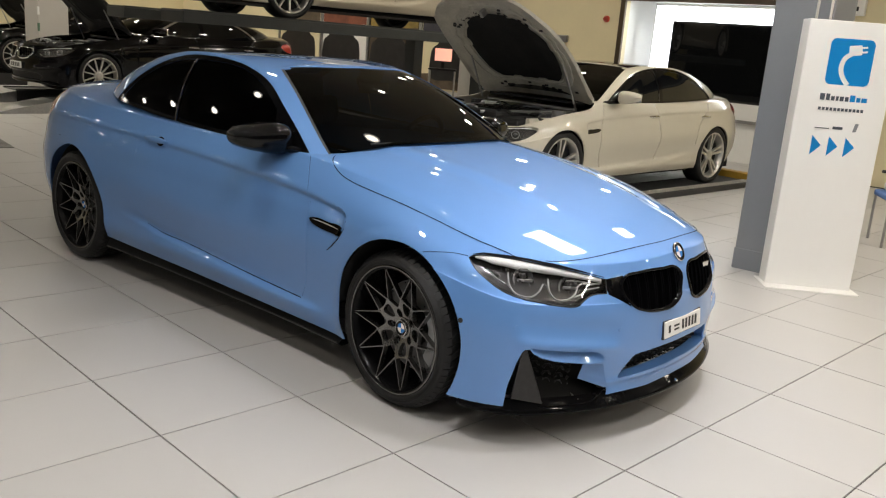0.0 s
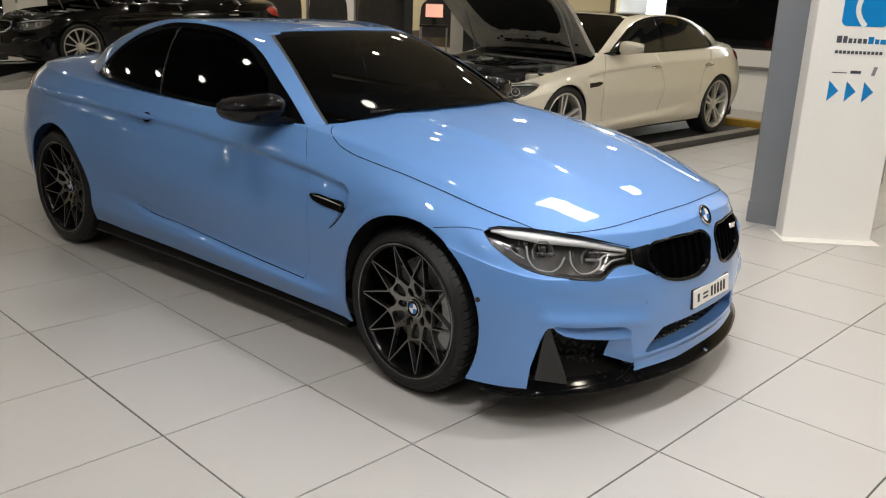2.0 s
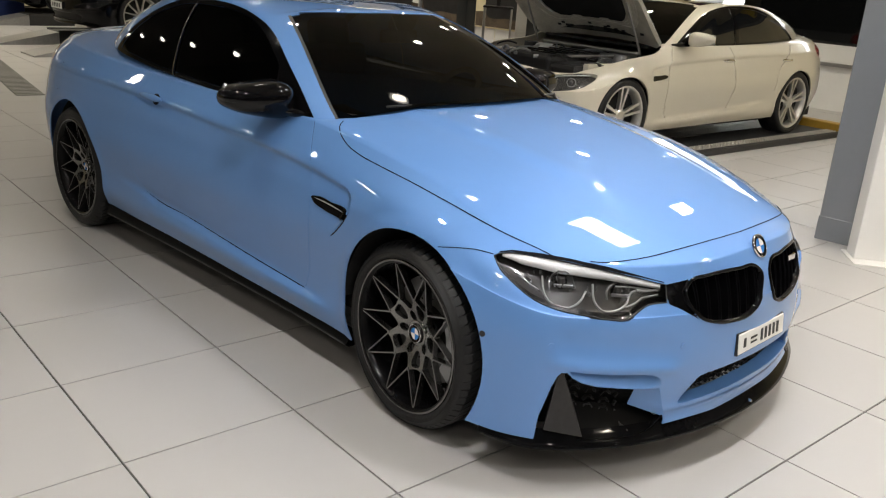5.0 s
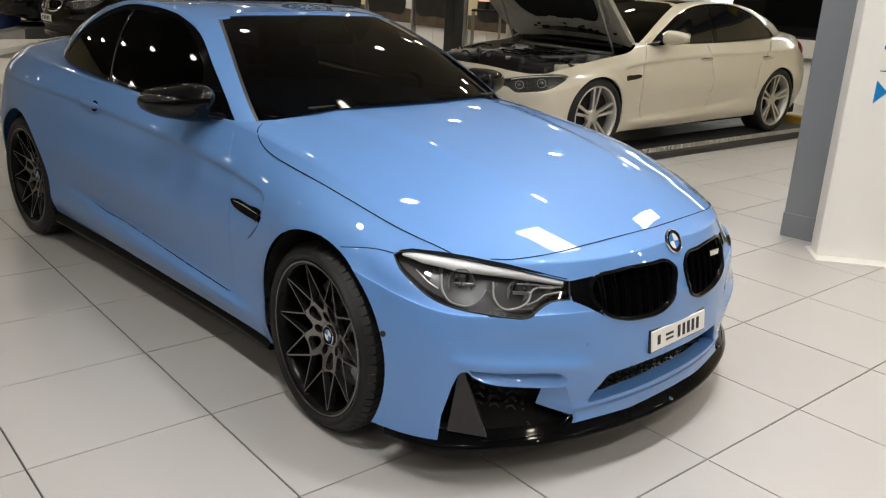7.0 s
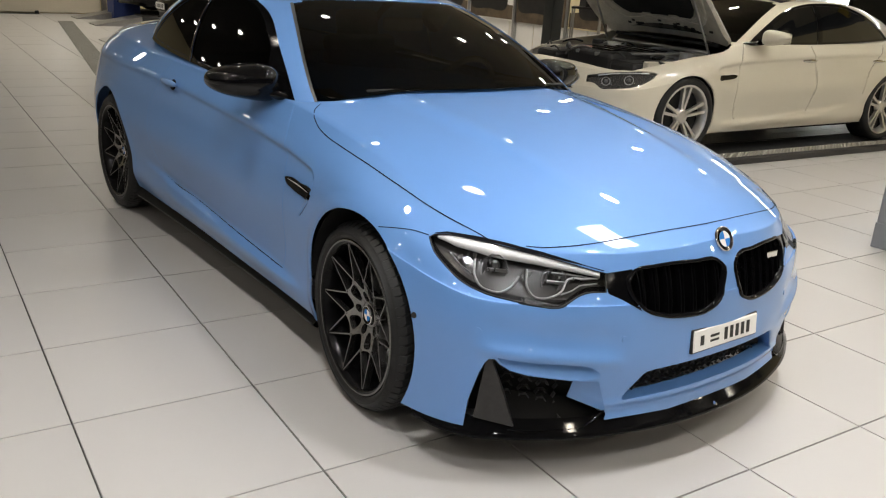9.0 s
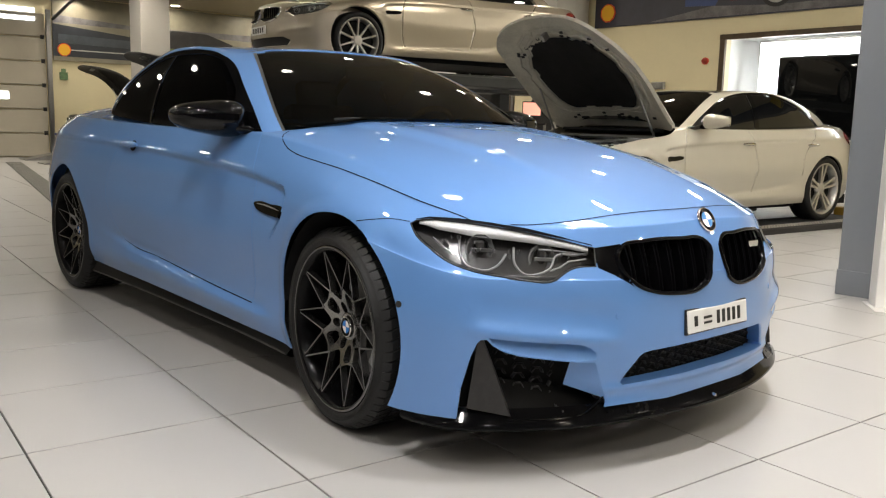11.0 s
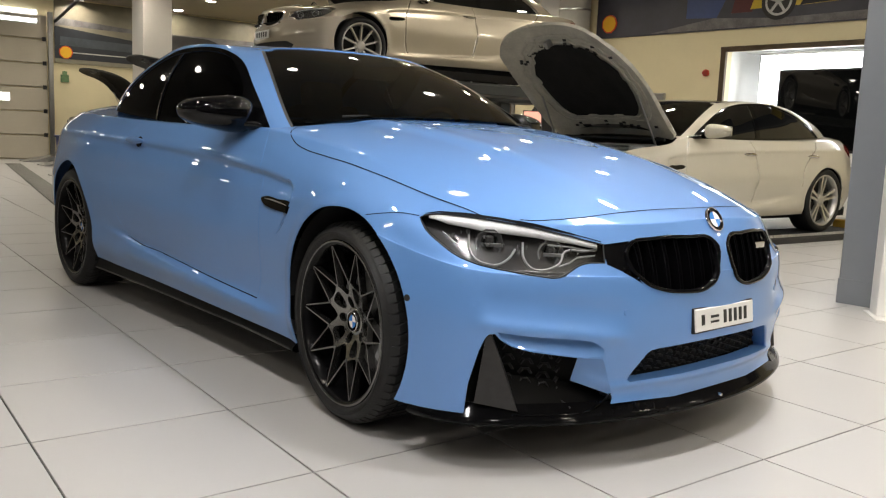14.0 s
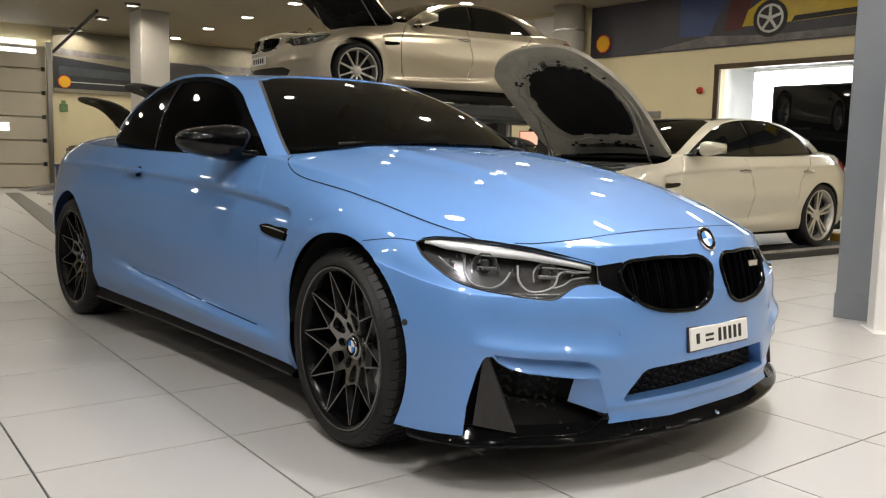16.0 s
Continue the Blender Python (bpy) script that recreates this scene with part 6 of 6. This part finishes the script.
part("horn", cyl_bm((-5.47, 9.57, 2.09), (-5.47, 9.52, 2.09), .045, .03, 20), mat("alarm_red", (.35, .03, .02), .4), alarm)
box = tagged(new("junction_box"), "small grey junction box on the wall", "box")
part("case", box_bm(-6.45, -6.20, 9.54, 9.60, 1.66, 1.78, .008), M_STEEL, box)
part("lid", box_bm(-6.44, -6.21, 9.53, 9.54, 1.67, 1.77, .003), M_STEEL, box)
panel = tagged(new("wall_box"), "white switch box on the cream wall", "box")
part("case", box_bm(-1.72, -1.38, 9.52, 9.60, 2.30, 2.62, .01), M_BAY, panel)
part("switch", box_bm(-1.62, -1.58, 9.51, 9.52, 2.36, 2.42, .002), M_MATT_BLACK, panel)
part("switch", box_bm(-1.52, -1.46, 9.51, 9.52, 2.36, 2.42, .002), M_MATT_BLACK, panel)

# round duct and white wall panels left of the banner
duct = tagged(new("round_duct"), "large round grey metal duct by the wall", "duct")
part("pipe", cyl_bm((-8.0, 9.25, 0), (-8.0, 9.25, H_CEIL), .28, seg=40), mat("duct_metal", (.60, .59, .55), .4, .3, vary=.1, scale=3), duct, smooth=True)
for z in (1.2, 2.4, 3.2):
    part("collar", cyl_bm((-8.0, 9.25, z), (-8.0, 9.25, z + .03), .288, seg=40), M_STEEL, duct)
cladding = tagged(new("wall_cladding"), "pale square cladding panels on the wall", "panel", kind="structure")
for i in range(6):
    for j in range(3):
        part("panel", box_bm(-12.9 + i * .75, -12.17 + i * .75, 9.58, 9.60, .02 + j * 1.2, 1.19 + j * 1.2, .004), M_SIGN_WHITE, cladding)

# posters on the far wall below the lift
M_BROWN_PRINT = mat("brown_print", (.10, .075, .05), .45, vary=.6, scale=4)
M_DARK_PRINT = mat("dark_car_print", (.016, .015, .015), .4, vary=.6, scale=6)
random.seed(8)
for i in range(4):
    x = -14.2 + i * 1.52
    ps_ = tagged(new("wall_poster"), "framed poster with a large dark car shape", "poster", "posters on the far wall")
    part("sheet", box_bm(x, x + 1.42, 9.52, 9.56, .55, 1.95, .004), (M_WALL, M_SIGN_WHITE, M_BROWN_PRINT, M_WALL)[i], ps_)
    # broad dark car shapes between ground and sky bands
    cx, w = x + .71 + random.uniform(-.12, .12), random.uniform(.52, .60)
    part("ground_print", prism_bm([(x + .02, .58), (x + 1.40, .58), (x + 1.40, .86), (x + .7, .90), (x + .02, .84)], 9.514, 9.521), M_BROWN_PRINT, ps_)
    body_line = fine_loop([(cx - w, .80), (cx - w * 1.04, 1.16), (cx - w * .95, 1.36), (cx - w * .72, 1.44), (cx - w * .50, 1.58), (cx, 1.62), (cx + w * .50, 1.58), (cx + w * .72, 1.44), (cx + w * .95, 1.36), (cx + w * 1.04, 1.16), (cx + w, .80), (cx, .76)], 48)
    part("car_print", prism_bm(body_line, 9.510, 9.521), M_DARK_PRINT, ps_)
    part("sky_print", prism_bm([(x + .02, 1.66), (x + 1.40, 1.72), (x + 1.40, 1.93), (x + .02, 1.93)], 9.512, 9.521), (M_BROWN_PRINT, mat("faded_red_print", (.22, .07, .04), .5, vary=.5, scale=3), mat("faded_yellow_print", (.30, .21, .05), .5, vary=.5, scale=3), M_BANNER)[i], ps_)
    part("upright", box_bm(x - .07, x - .02, 9.50, 9.58, 0, 2.2, .006), M_STEEL, ps_)
    part("upright", box_bm(x + 1.43, x + 1.45, 9.50, 9.58, 0, 2.2, .006), M_STEEL, ps_)
lit_sign = tagged(new("lit_sign"), "narrow backlit orange sign on the far wall", "sign")
part("case", box_bm(-11.25, -9.9, 9.50, 9.57, 1.99, 2.27, .006), M_MATT_BLACK, lit_sign)
part("glowing_face", box_bm(-11.20, -10.0, 9.49, 9.50, 2.11, 2.25), glow("orange_sign_light", (1.0, .42, .16), .8), lit_sign)
part("pale_strip", box_bm(-10.75, -9.95, 9.49, 9.50, 2.01, 2.10), M_SIGN_WHITE, lit_sign)
trolley = tagged(new("test_trolley"), "diagnostic trolley with a small lit screen", "trolley")
part("screen", box_bm(-.16, .16, -.012, .012, 1.16, 1.40, .006), M_MATT_BLACK, trolley)
part("display", box_bm(-.145, .145, -.016, -.012, 1.175, 1.385), glow("pink_display", (1.0, .50, .36), .9), trolley)
part("shelf", box_bm(-.24, .24, -.2, .2, 1.02, 1.05, .006), M_MATT_BLACK, trolley)
part("shelf", box_bm(-.24, .24, -.2, .2, .4, .43, .006), M_MATT_BLACK, trolley)
part("mast", box_bm(-.03, .03, .01, .05, 1.05, 1.3), M_MATT_BLACK, trolley)
for x, y in ((-.22, -.18), (.22, -.18), (-.22, .18), (.22, .18)):
    part("leg", cyl_bm((x, y, .04), (x, y, 1.03), .014, seg=8), M_STEEL, trolley)
    part("castor", cyl_bm((x - .012, y, .04), (x + .012, y, .04), .04, seg=14), M_RUBBER, trolley)
trolley.matrix_basis = pose(-7.6, 7.9, 0, 0, 0, 40)

# sectional door and banner on the west wall
door = tagged(new("sectional_door"), "pale sectional overhead door with a lit strip window", "door", kind="structure")
M_DAY = glow("door_window_light", (.95, .98, 1.0), 3.0)
M_DOOR = mat("door_panel_paint", (0.50, 0.46, 0.38), 0.45, vary=0.06, scale=2)
for k in range(6):
    part("door_panel", box_bm(-18.46, -18.42, -1.2, 3.30, .02 + k * .535, .53 + k * .535, .01), M_DOOR, door)
    for y in (1.9, 3.2):
        part("hinge", box_bm(-18.42, -18.40, y, y + .08, k * .535 - .03, k * .535 + .06, .004), M_MATT_BLACK, door)
part("strip_window", box_bm(-18.42, -18.41, -1.1, 3.10, 3.03, 3.12), M_DAY, door)
part("strip_window", box_bm(-18.42, -18.41, -1.1, 3.10, 3.21, 3.31), M_DAY, door)
part("small_window", box_bm(-18.42, -18.41, 2.16, 2.50, 1.29, 1.46, .003), M_DAY, door)
part("rail", box_bm(-18.44, -18.36, 3.32, 3.42, 0, 3.3, .006), M_STEEL, door)
arm_b = bmesh.new()
cyl_bm((-18.3, 3.45, 3.1), (-14.9, 3.3, 3.6), .035, seg=10, bm=arm_b)
part("track", arm_b, M_MATT_BLACK, door)
wb = tagged(new("wall_banner"), "dark blue and grey printed banner with a green car", "banner")
part("cloth", box_bm(-18.49, -18.47, 3.48, 9.5, 2.20, 3.62, .002), mat("olive_sky_print", (.20, .185, .135), .5, vary=.35, scale=.7), wb)
part("dark_band_print", plate_between([(-18.467, 3.48, 2.30), (-18.467, 9.5, 2.30), (-18.467, 9.5, 2.82), (-18.467, 5.2, 2.86), (-18.467, 3.48, 3.02)], .003, (1, 0, 0)), mat("navy_print", (.020, .024, .032), .45, vary=.5, scale=.9), wb)
part("pale_print", plate_between([(-18.466, 3.5, 3.05), (-18.466, 9.4, 2.97), (-18.466, 9.4, 3.16), (-18.466, 5.5, 3.10), (-18.466, 3.5, 3.22)], .003, (1, 0, 0)), M_BANNER_G, wb)
part("light_print", box_bm(-18.468, -18.464, 3.85, 9.4, 2.44, 2.465), mat("white_line_print", (.45, .45, .42), .5), wb)
part("blue_print", plate_between([(-18.465, 3.6, 2.60), (-18.465, 9.4, 2.52), (-18.465, 9.4, 2.66), (-18.465, 3.6, 2.80)], .002, (1, 0, 0)), mat("teal_print", (.045, .055, .065), .4, vary=.6, scale=1.2), wb)
part("car_print", plate_between([(-18.462, 5.3, 2.5), (-18.462, 5.5, 2.75), (-18.462, 6.2, 2.95), (-18.462, 7.3, 2.88), (-18.462, 7.9, 2.5)], .003, (1, 0, 0)), mat("green_print", (.16, .20, .03), .4, vary=.3), wb)
part("dark_car_print", plate_between([(-18.459, 5.35, 2.72), (-18.459, 5.7, 2.95), (-18.459, 6.3, 3.10), (-18.459, 7.2, 3.08), (-18.459, 7.9, 2.86), (-18.459, 8.0, 2.62), (-18.459, 6.2, 2.66)], .002, (1, 0, 0)), M_DARK_PRINT, wb)
exit_s = tagged(new("exit_sign"), "small green safety sign", "sign")
part("plate", box_bm(-18.49, -18.47, 3.60, 3.78, 1.77, 1.94, .003), mat("sign_green", (.12, .21, .10), .4, vary=.3, scale=20), exit_s)
part("pictogram", box_bm(-18.49, -18.47, 3.64, 3.74, 1.94, 2.02, .003), mat("sign_green_light", (.16, .26, .13), .4), exit_s)

# columns
def pillar(name, label, at, w, yaw, skirt=.16, deep=.58):
    root = tagged(new(name), label, "column", kind="structure")
    root.matrix_basis = pose(*at, 0, 0, yaw)
    part("shaft", box_bm(0, w, 0, deep, 0, H_CEIL, .008), M_GREY if skirt else M_COL2, root)
    if skirt:
        part("skirting", box_bm(-.004, w + .004, -.004, deep + .004, 0, skirt, .003), M_GREY, root)
    return root


M_COL2 = mat("pale_column_paint", (.48, .46, .43), .5, vary=.05, scale=2)
pillar("column", "grey painted square column with a low skirting", (-.105, 2.955, 0), .41, 3)
conduit = tagged(new("wall_conduit"), "thin pale cable conduit running up the grey column", "conduit")
for k, x in enumerate((.30, .392)):
    part("pipe", cyl_bm((x, -.012, .16), (x, -.012, H_CEIL), .009, seg=10), M_COL2, conduit, smooth=True)
conduit.matrix_basis = pose(-.105, 2.955, 0, 0, 0, 3)
far_col = pillar("column", "pale painted square column in the workshop", (-14.9, 3.93, 0), .58, 0, 0)
for k in range(6):
    part("edge_guard", box_bm(.55, .585, -.006, .03, .2 + k * .3, .35 + k * .3, .004), mat("guard_green", (.08, .16, .10), .5) if k % 2 else M_BAY, far_col)

# charging sign
M_SIGN_BLUE = mat("sign_blue", (0.0, 0.21, 0.55), 0.35, vary=0.02)
M_SIGN_GREY = mat("sign_grey_ink", (0.06, 0.07, 0.09), 0.5, vary=0.05)
sign = tagged(new("charging_sign"), "tall white charging-point sign panel with a blue plug symbol", "sign")
sign.matrix_basis = pose(.25, 2.69, 0, 0, 0, 36)
part("panel", box_bm(0, .597, 0, .155, .006, 1.856, .004), M_SIGN_WHITE, sign)
part("base_plate", box_bm(-.025, .625, -.115, .19, 0, .008, .002), M_SIGN_WHITE, sign)


def rounded(x0, x1, z0, z1, r, n=6):
    pts = []
    for cx, cz, a0 in ((x1 - r, z1 - r, 0), (x0 + r, z1 - r, 90), (x0 + r, z0 + r, 180), (x1 - r, z0 + r, 270)):
        pts += [(cx + r * math.cos(radians(a0 + 90 * k / n)), cz + r * math.sin(radians(a0 + 90 * k / n))) for k in range(n + 1)]
    return pts


def decal(name, pts, m, y=-.0025, d=.002):
    return part(name, prism_bm([(x * 1.052 - .015, z) for x, z in pts], y, y + d), m, sign)


decal("blue_square", rounded(.168, .442, 1.437, 1.742, .035), M_SIGN_BLUE)
cl = np.array(fine([(.312, 1.439), (.282, 1.475), (.258, 1.525), (.256, 1.575), (.272, 1.618), (.306, 1.645)], 18))
decal("plug_cable", strip(cl, .030), M_SIGN_WHITE, -.0045, .003)
plug_at = pose(.326, 0, 1.668, 0, -8, 0)
for nm, pts in (("plug_body", rounded(-.040, .040, -.032, .034, .007)), ("plug_pin", rounded(.040, .074, .010, .022, .004)), ("plug_pin", rounded(.040, .074, -.020, -.008, .004))):
    pb = prism_bm(pts, -.0045, -.0015)
    pb.transform(Matrix.Translation((-.015, 0, 0)) @ Matrix.Diagonal((1.052, 1, 1, 1)) @ plug_at)
    part(nm, pb, M_SIGN_WHITE, sign)
x = .157
for k, (w, h) in enumerate(((.030, .044), (.024, .044), (.022, .030), (.016, .030), (.024, .030), (.022, .030), (.032, .044), (.024, .030), (.034, .030))):
    decal("title_bar", [(x, 1.330), (x + w, 1.330), (x + w, 1.330 + h), (x, 1.330 + h)], M_SIGN_GREY if k < 6 else M_SIGN_BLUE)
    x += w + .0085
for k in range(12):
    x = .158 + k * .0243
    decal("address_bar", [(x, 1.262), (x + .017, 1.262), (x + .017, 1.282), (x, 1.282)], M_SIGN_GREY)
decal("note_bar", [(.159, 1.137), (.25, 1.137), (.25, 1.143), (.159, 1.143)], M_SIGN_GREY)
decal("note_bar", [(.272, 1.137), (.335, 1.137), (.335, 1.156), (.272, 1.156)], M_SIGN_GREY)
decal("note_mark", [(.398, 1.128), (.420, 1.128), (.432, 1.185), (.410, 1.185)], M_GREY)
for k in range(3):
    x = .154 + k * .106
    decal("arrow", [(x, .952), (x + .064, 1.022), (x, 1.086)], M_SIGN_BLUE)

# chair beside the sign
chair = tagged(new("side_chair"), "metal-legged chair with a blue padded seat", "chair")
M_BLUE_PAD = mat("blue_pad", (.08, .17, .42), .7, vary=.15)
part("seat", box_bm(-.24, .24, -.24, .24, .42, .48, .02, segments=2), M_BLUE_PAD, chair)
part("backrest", box_bm(-.23, .23, .20, .26, .55, .86, .02, segments=2), M_BAY, chair)
part("armrest", box_bm(-.27, -.23, -.2, .22, .63, .66, .01), M_MATT_BLACK, chair)
part("armrest", box_bm(.23, .27, -.2, .22, .63, .66, .01), M_MATT_BLACK, chair)
for x in (-.22, .22):
    for y in (-.22, .22):
        part("leg", cyl_bm((x, y, 0), (x, y, .44 if y < 0 else .85), .013, seg=8), M_STEEL, chair)
part("cushion", box_bm(-.20, .18, -.18, .12, .48, .57, .035, segments=3), M_BAY, chair, "white cushion")
chair.matrix_basis = pose(.52, 5.3, 0, 0, 0, -60)

M_SLAT = mat("galvanised_slat", (.22, .215, .20), .5, .5, vary=.2, scale=8)
# drain gratings and a waste bin
for at, yaw, L in (((-11.9, 1.25, 0), 170, 9.2),):
    dr = tagged(new("drain_grating"), "dark slotted floor drain grating", "drain")
    dr.matrix_basis = pose(*at, 0, 0, yaw)
    part("tray", box_bm(-L / 2, L / 2, -.14, .14, .0005, .003), M_RUN, dr)
    for k in range(int(L / .1)):
        part("slat", box_bm(-L / 2 + .02 + k * .1, -L / 2 + .08 + k * .1, -.13, .13, .003, .007), M_SLAT, dr)
bin_ = tagged(new("waste_bin"), "dark blue waste bin by the far wall", "bin")
part("tub", prism_bm([(-.22, 0), (.22, 0), (.26, .53), (-.26, .53)], -.28, .28, .01), mat("bin_blue", (.02, .04, .16), .5), bin_)
part("lid", box_bm(-.28, .28, -.31, .31, .53, .58, .015), mat("bin_lid_blue", (.015, .03, .12), .5), bin_)
bin_.matrix_basis = pose(-17.0, 3.40, 0)

# ---- downlights ----
def lamp_at(i, j):
    """The place of a downlight in its slightly turned grid."""
    u, v = 2.17 * i - 1.75, 2.27 * (j - 6)
    return -16.4 + u * .997 + v * .075, 3.79 - u * .075 + v * .997


M_BAFFLE = mat("dark_lamp_baffle", (.05, .05, .05), .5, vary=.1)
M_PANEL = glow("panel_light", (1, .98, .96), 30)
ring_me = lathe_bm([(.107, -.003), (.112, -.050), (.135, -.052), (.145, 0)], 24)
first = tagged(new("downlight"), "round recessed ceiling downlight switched on", "lamp", "ceiling downlights")
tr = part("trim_ring", ring_me, M_BAFFLE, first, smooth=True)
ln = part("lens", lathe_bm([(.0, -.004), (.105, -.004)], 24), M_LAMP_DIM, first)
for ob in (tr, ln):
    ob.matrix_basis = pose(0, 0, 0, 90)
first.matrix_basis = pose(*lamp_at(0, 6), H_CEIL)
bright = tagged(new("downlight"), "strong round ceiling downlight over the display car", "lamp", "ceiling downlights")
br = part("trim_ring", lathe_bm([(.107, -.003), (.112, -.050), (.135, -.052), (.145, 0)], 24), M_BAFFLE, bright, smooth=True)
bl = part("lens", lathe_bm([(.0, -.004), (.105, -.004)], 24), M_LAMP, bright)
for ob in (br, bl):
    ob.matrix_basis = pose(0, 0, 0, 90)
far_lamp = tagged(new("downlight"), "dimmed round ceiling downlight", "lamp", "ceiling downlights")
fr_ = part("trim_ring", lathe_bm([(.060, .0), (.064, -.010), (.095, -.012), (.105, 0)], 24), M_STEEL, far_lamp, smooth=True)
fl_ = part("lens", lathe_bm([(.0, -.045), (.035, -.038), (.056, -.022), (.060, -.004)], 24), M_LAMP_FAR, far_lamp)
for ob in (fr_, fl_):
    ob.matrix_basis = pose(0, 0, 0, 90)
aisle = tagged(new("downlight"), "wide round ceiling downlight over the aisle", "lamp", "ceiling downlights")
ar_ = part("trim_ring", lathe_bm([(.105, .0), (.109, -.010), (.135, -.012), (.145, 0)], 24), M_STEEL, aisle, smooth=True)
al_ = part("lens", lathe_bm([(.0, -.060), (.045, -.054), (.080, -.036), (.092, -.004)], 24), M_LAMP_AISLE, aisle)
for ob in (ar_, al_):
    ob.matrix_basis = pose(0, 0, 0, 90)
aisle.matrix_basis = pose(*lamp_at(3, .58), H_CEIL)
wash = tagged(new("downlight"), "wide round ceiling downlight near the cream wall", "lamp", "ceiling downlights")
wr_ = part("trim_ring", lathe_bm([(.105, .0), (.109, -.010), (.135, -.012), (.145, 0)], 24), M_STEEL, wash, smooth=True)
wl_ = part("lens", lathe_bm([(.0, -.004), (.105, -.004)], 24), M_LAMP_WASH, wash)
for ob in (wr_, wl_):
    ob.matrix_basis = pose(0, 0, 0, 90)
wash.matrix_basis = pose(*lamp_at(4, 8), H_CEIL)
far_lamp.matrix_basis = pose(*lamp_at(9, 0), H_CEIL)
bright.matrix_basis = pose(*lamp_at(9, 4), H_CEIL)
for i in range(14):
    for j in range(-4, 9):
        x, y = lamp_at(i, j)
        if (i, j) not in ((0, 6), (9, 4), (9, 0), (3, 1), (4, 8)) and -18.3 < x < 11.8 and -19.8 < y < 9.4:
            if (.5 < x < 2.5 and -3 < y < 1.5) or (2.5 < x < 4 and -3 < y < -1):
                kind_ = bright
            elif -1.5 < x < .5 and -1 < y < 1.5:
                kind_ = aisle
            elif (-2.5 < x < 3.6 and -3 < y < 2.9) or (.5 < x < 3.6 and -5 < y < -3):
                kind_ = first
            elif y > 5.5:
                kind_ = wash
            elif x < -4.5 and y < .6:
                kind_ = aisle
            else:
                kind_ = far_lamp if (y < -1.5 and x > -14) or (-9 < x < 0 and y < 3) else first
            # the rows over the aisle stand nearly half a step off the grid
            x, y = lamp_at(i, j - .42 if kind_ is aisle and x < -6.5 else j)
            if y > -19.7:
                copy_thing(kind_, pose(x, y, H_CEIL))
# square ceiling panels over the display car and behind it
for x, y, yaw in ((.2, 1.25, 12), (-.4, 4.7, 12)):
    cp = tagged(new("ceiling_light"), "square white ceiling light panel", "lamp", "ceiling panels")
    part("diffuser", box_bm(-.30, .30, -.30, .30, -.03, -.022), M_PANEL, cp)
    part("frame_edge", box_bm(-.33, .33, -.33, .33, -.022, 0, .004), M_STEEL, cp)
    cp.matrix_basis = pose(x, y, H_CEIL, 0, 0, yaw)

# ---- floor tiles, the nearest as pieces of their own ----
TILE, GAP, T0 = .62, .0062, pose(-.292, -1.145, 0, 0, 0, -4)
one = bmesh.new()
h = TILE / 2 - GAP / 2
vs = [one.verts.new((sx_ * (h - o), sy_ * (h - o), z)) for z, o in ((-.008, 0), (-.0015, 0), (0, .0008)) for sx_, sy_ in ((-1, -1), (1, -1), (1, 1), (-1, 1))]
for a in (0, 4):
    for k in range(4):
        one.faces.new((vs[a + k], vs[a + (k + 1) % 4], vs[a + 4 + (k + 1) % 4], vs[a + 4 + k]))
one.faces.new(vs[8:12])
tile_me = bpy.data.meshes.new("tile")
one.to_mesh(tile_me)
one.free()
tile_me.materials.append(M_FLOOR)
far_v, far_f = [], []
proto_v = [tuple(v.co) for v in tile_me.vertices]
proto_f = [tuple(p.vertices) for p in tile_me.polygons]
random.seed(5)
for i in range(-34, 24):
    for j in range(-34, 20):
        m = T0 @ pose((i + .5) * TILE, (j + .5) * TILE, random.uniform(-.0004, .0004), random.uniform(-.03, .03), random.uniform(-.03, .03), 0)
        x, y = m.translation.x, m.translation.y
        if not (-18.4 < x < 11.9 and -19.9 < y < 9.55):
            continue
        if -4.4 < x < 3.2 and -3.6 < y < 4.6:
            t = new("tile", tile_me)
            t.parent, t.matrix_basis = floor, m
        else:
            n = len(far_v)
            far_v += [tuple(m @ Vector(v)) for v in proto_v]
            far_f += [tuple(n + k for k in f) for f in proto_f]
far_me = bpy.data.meshes.new("tiles_far")
far_me.from_pydata(far_v, [], far_f)
far_me.materials.append(M_FLOOR)
ft = new("tile_field", far_me)
ft.parent = floor
tagged(ft, kind="stuff")
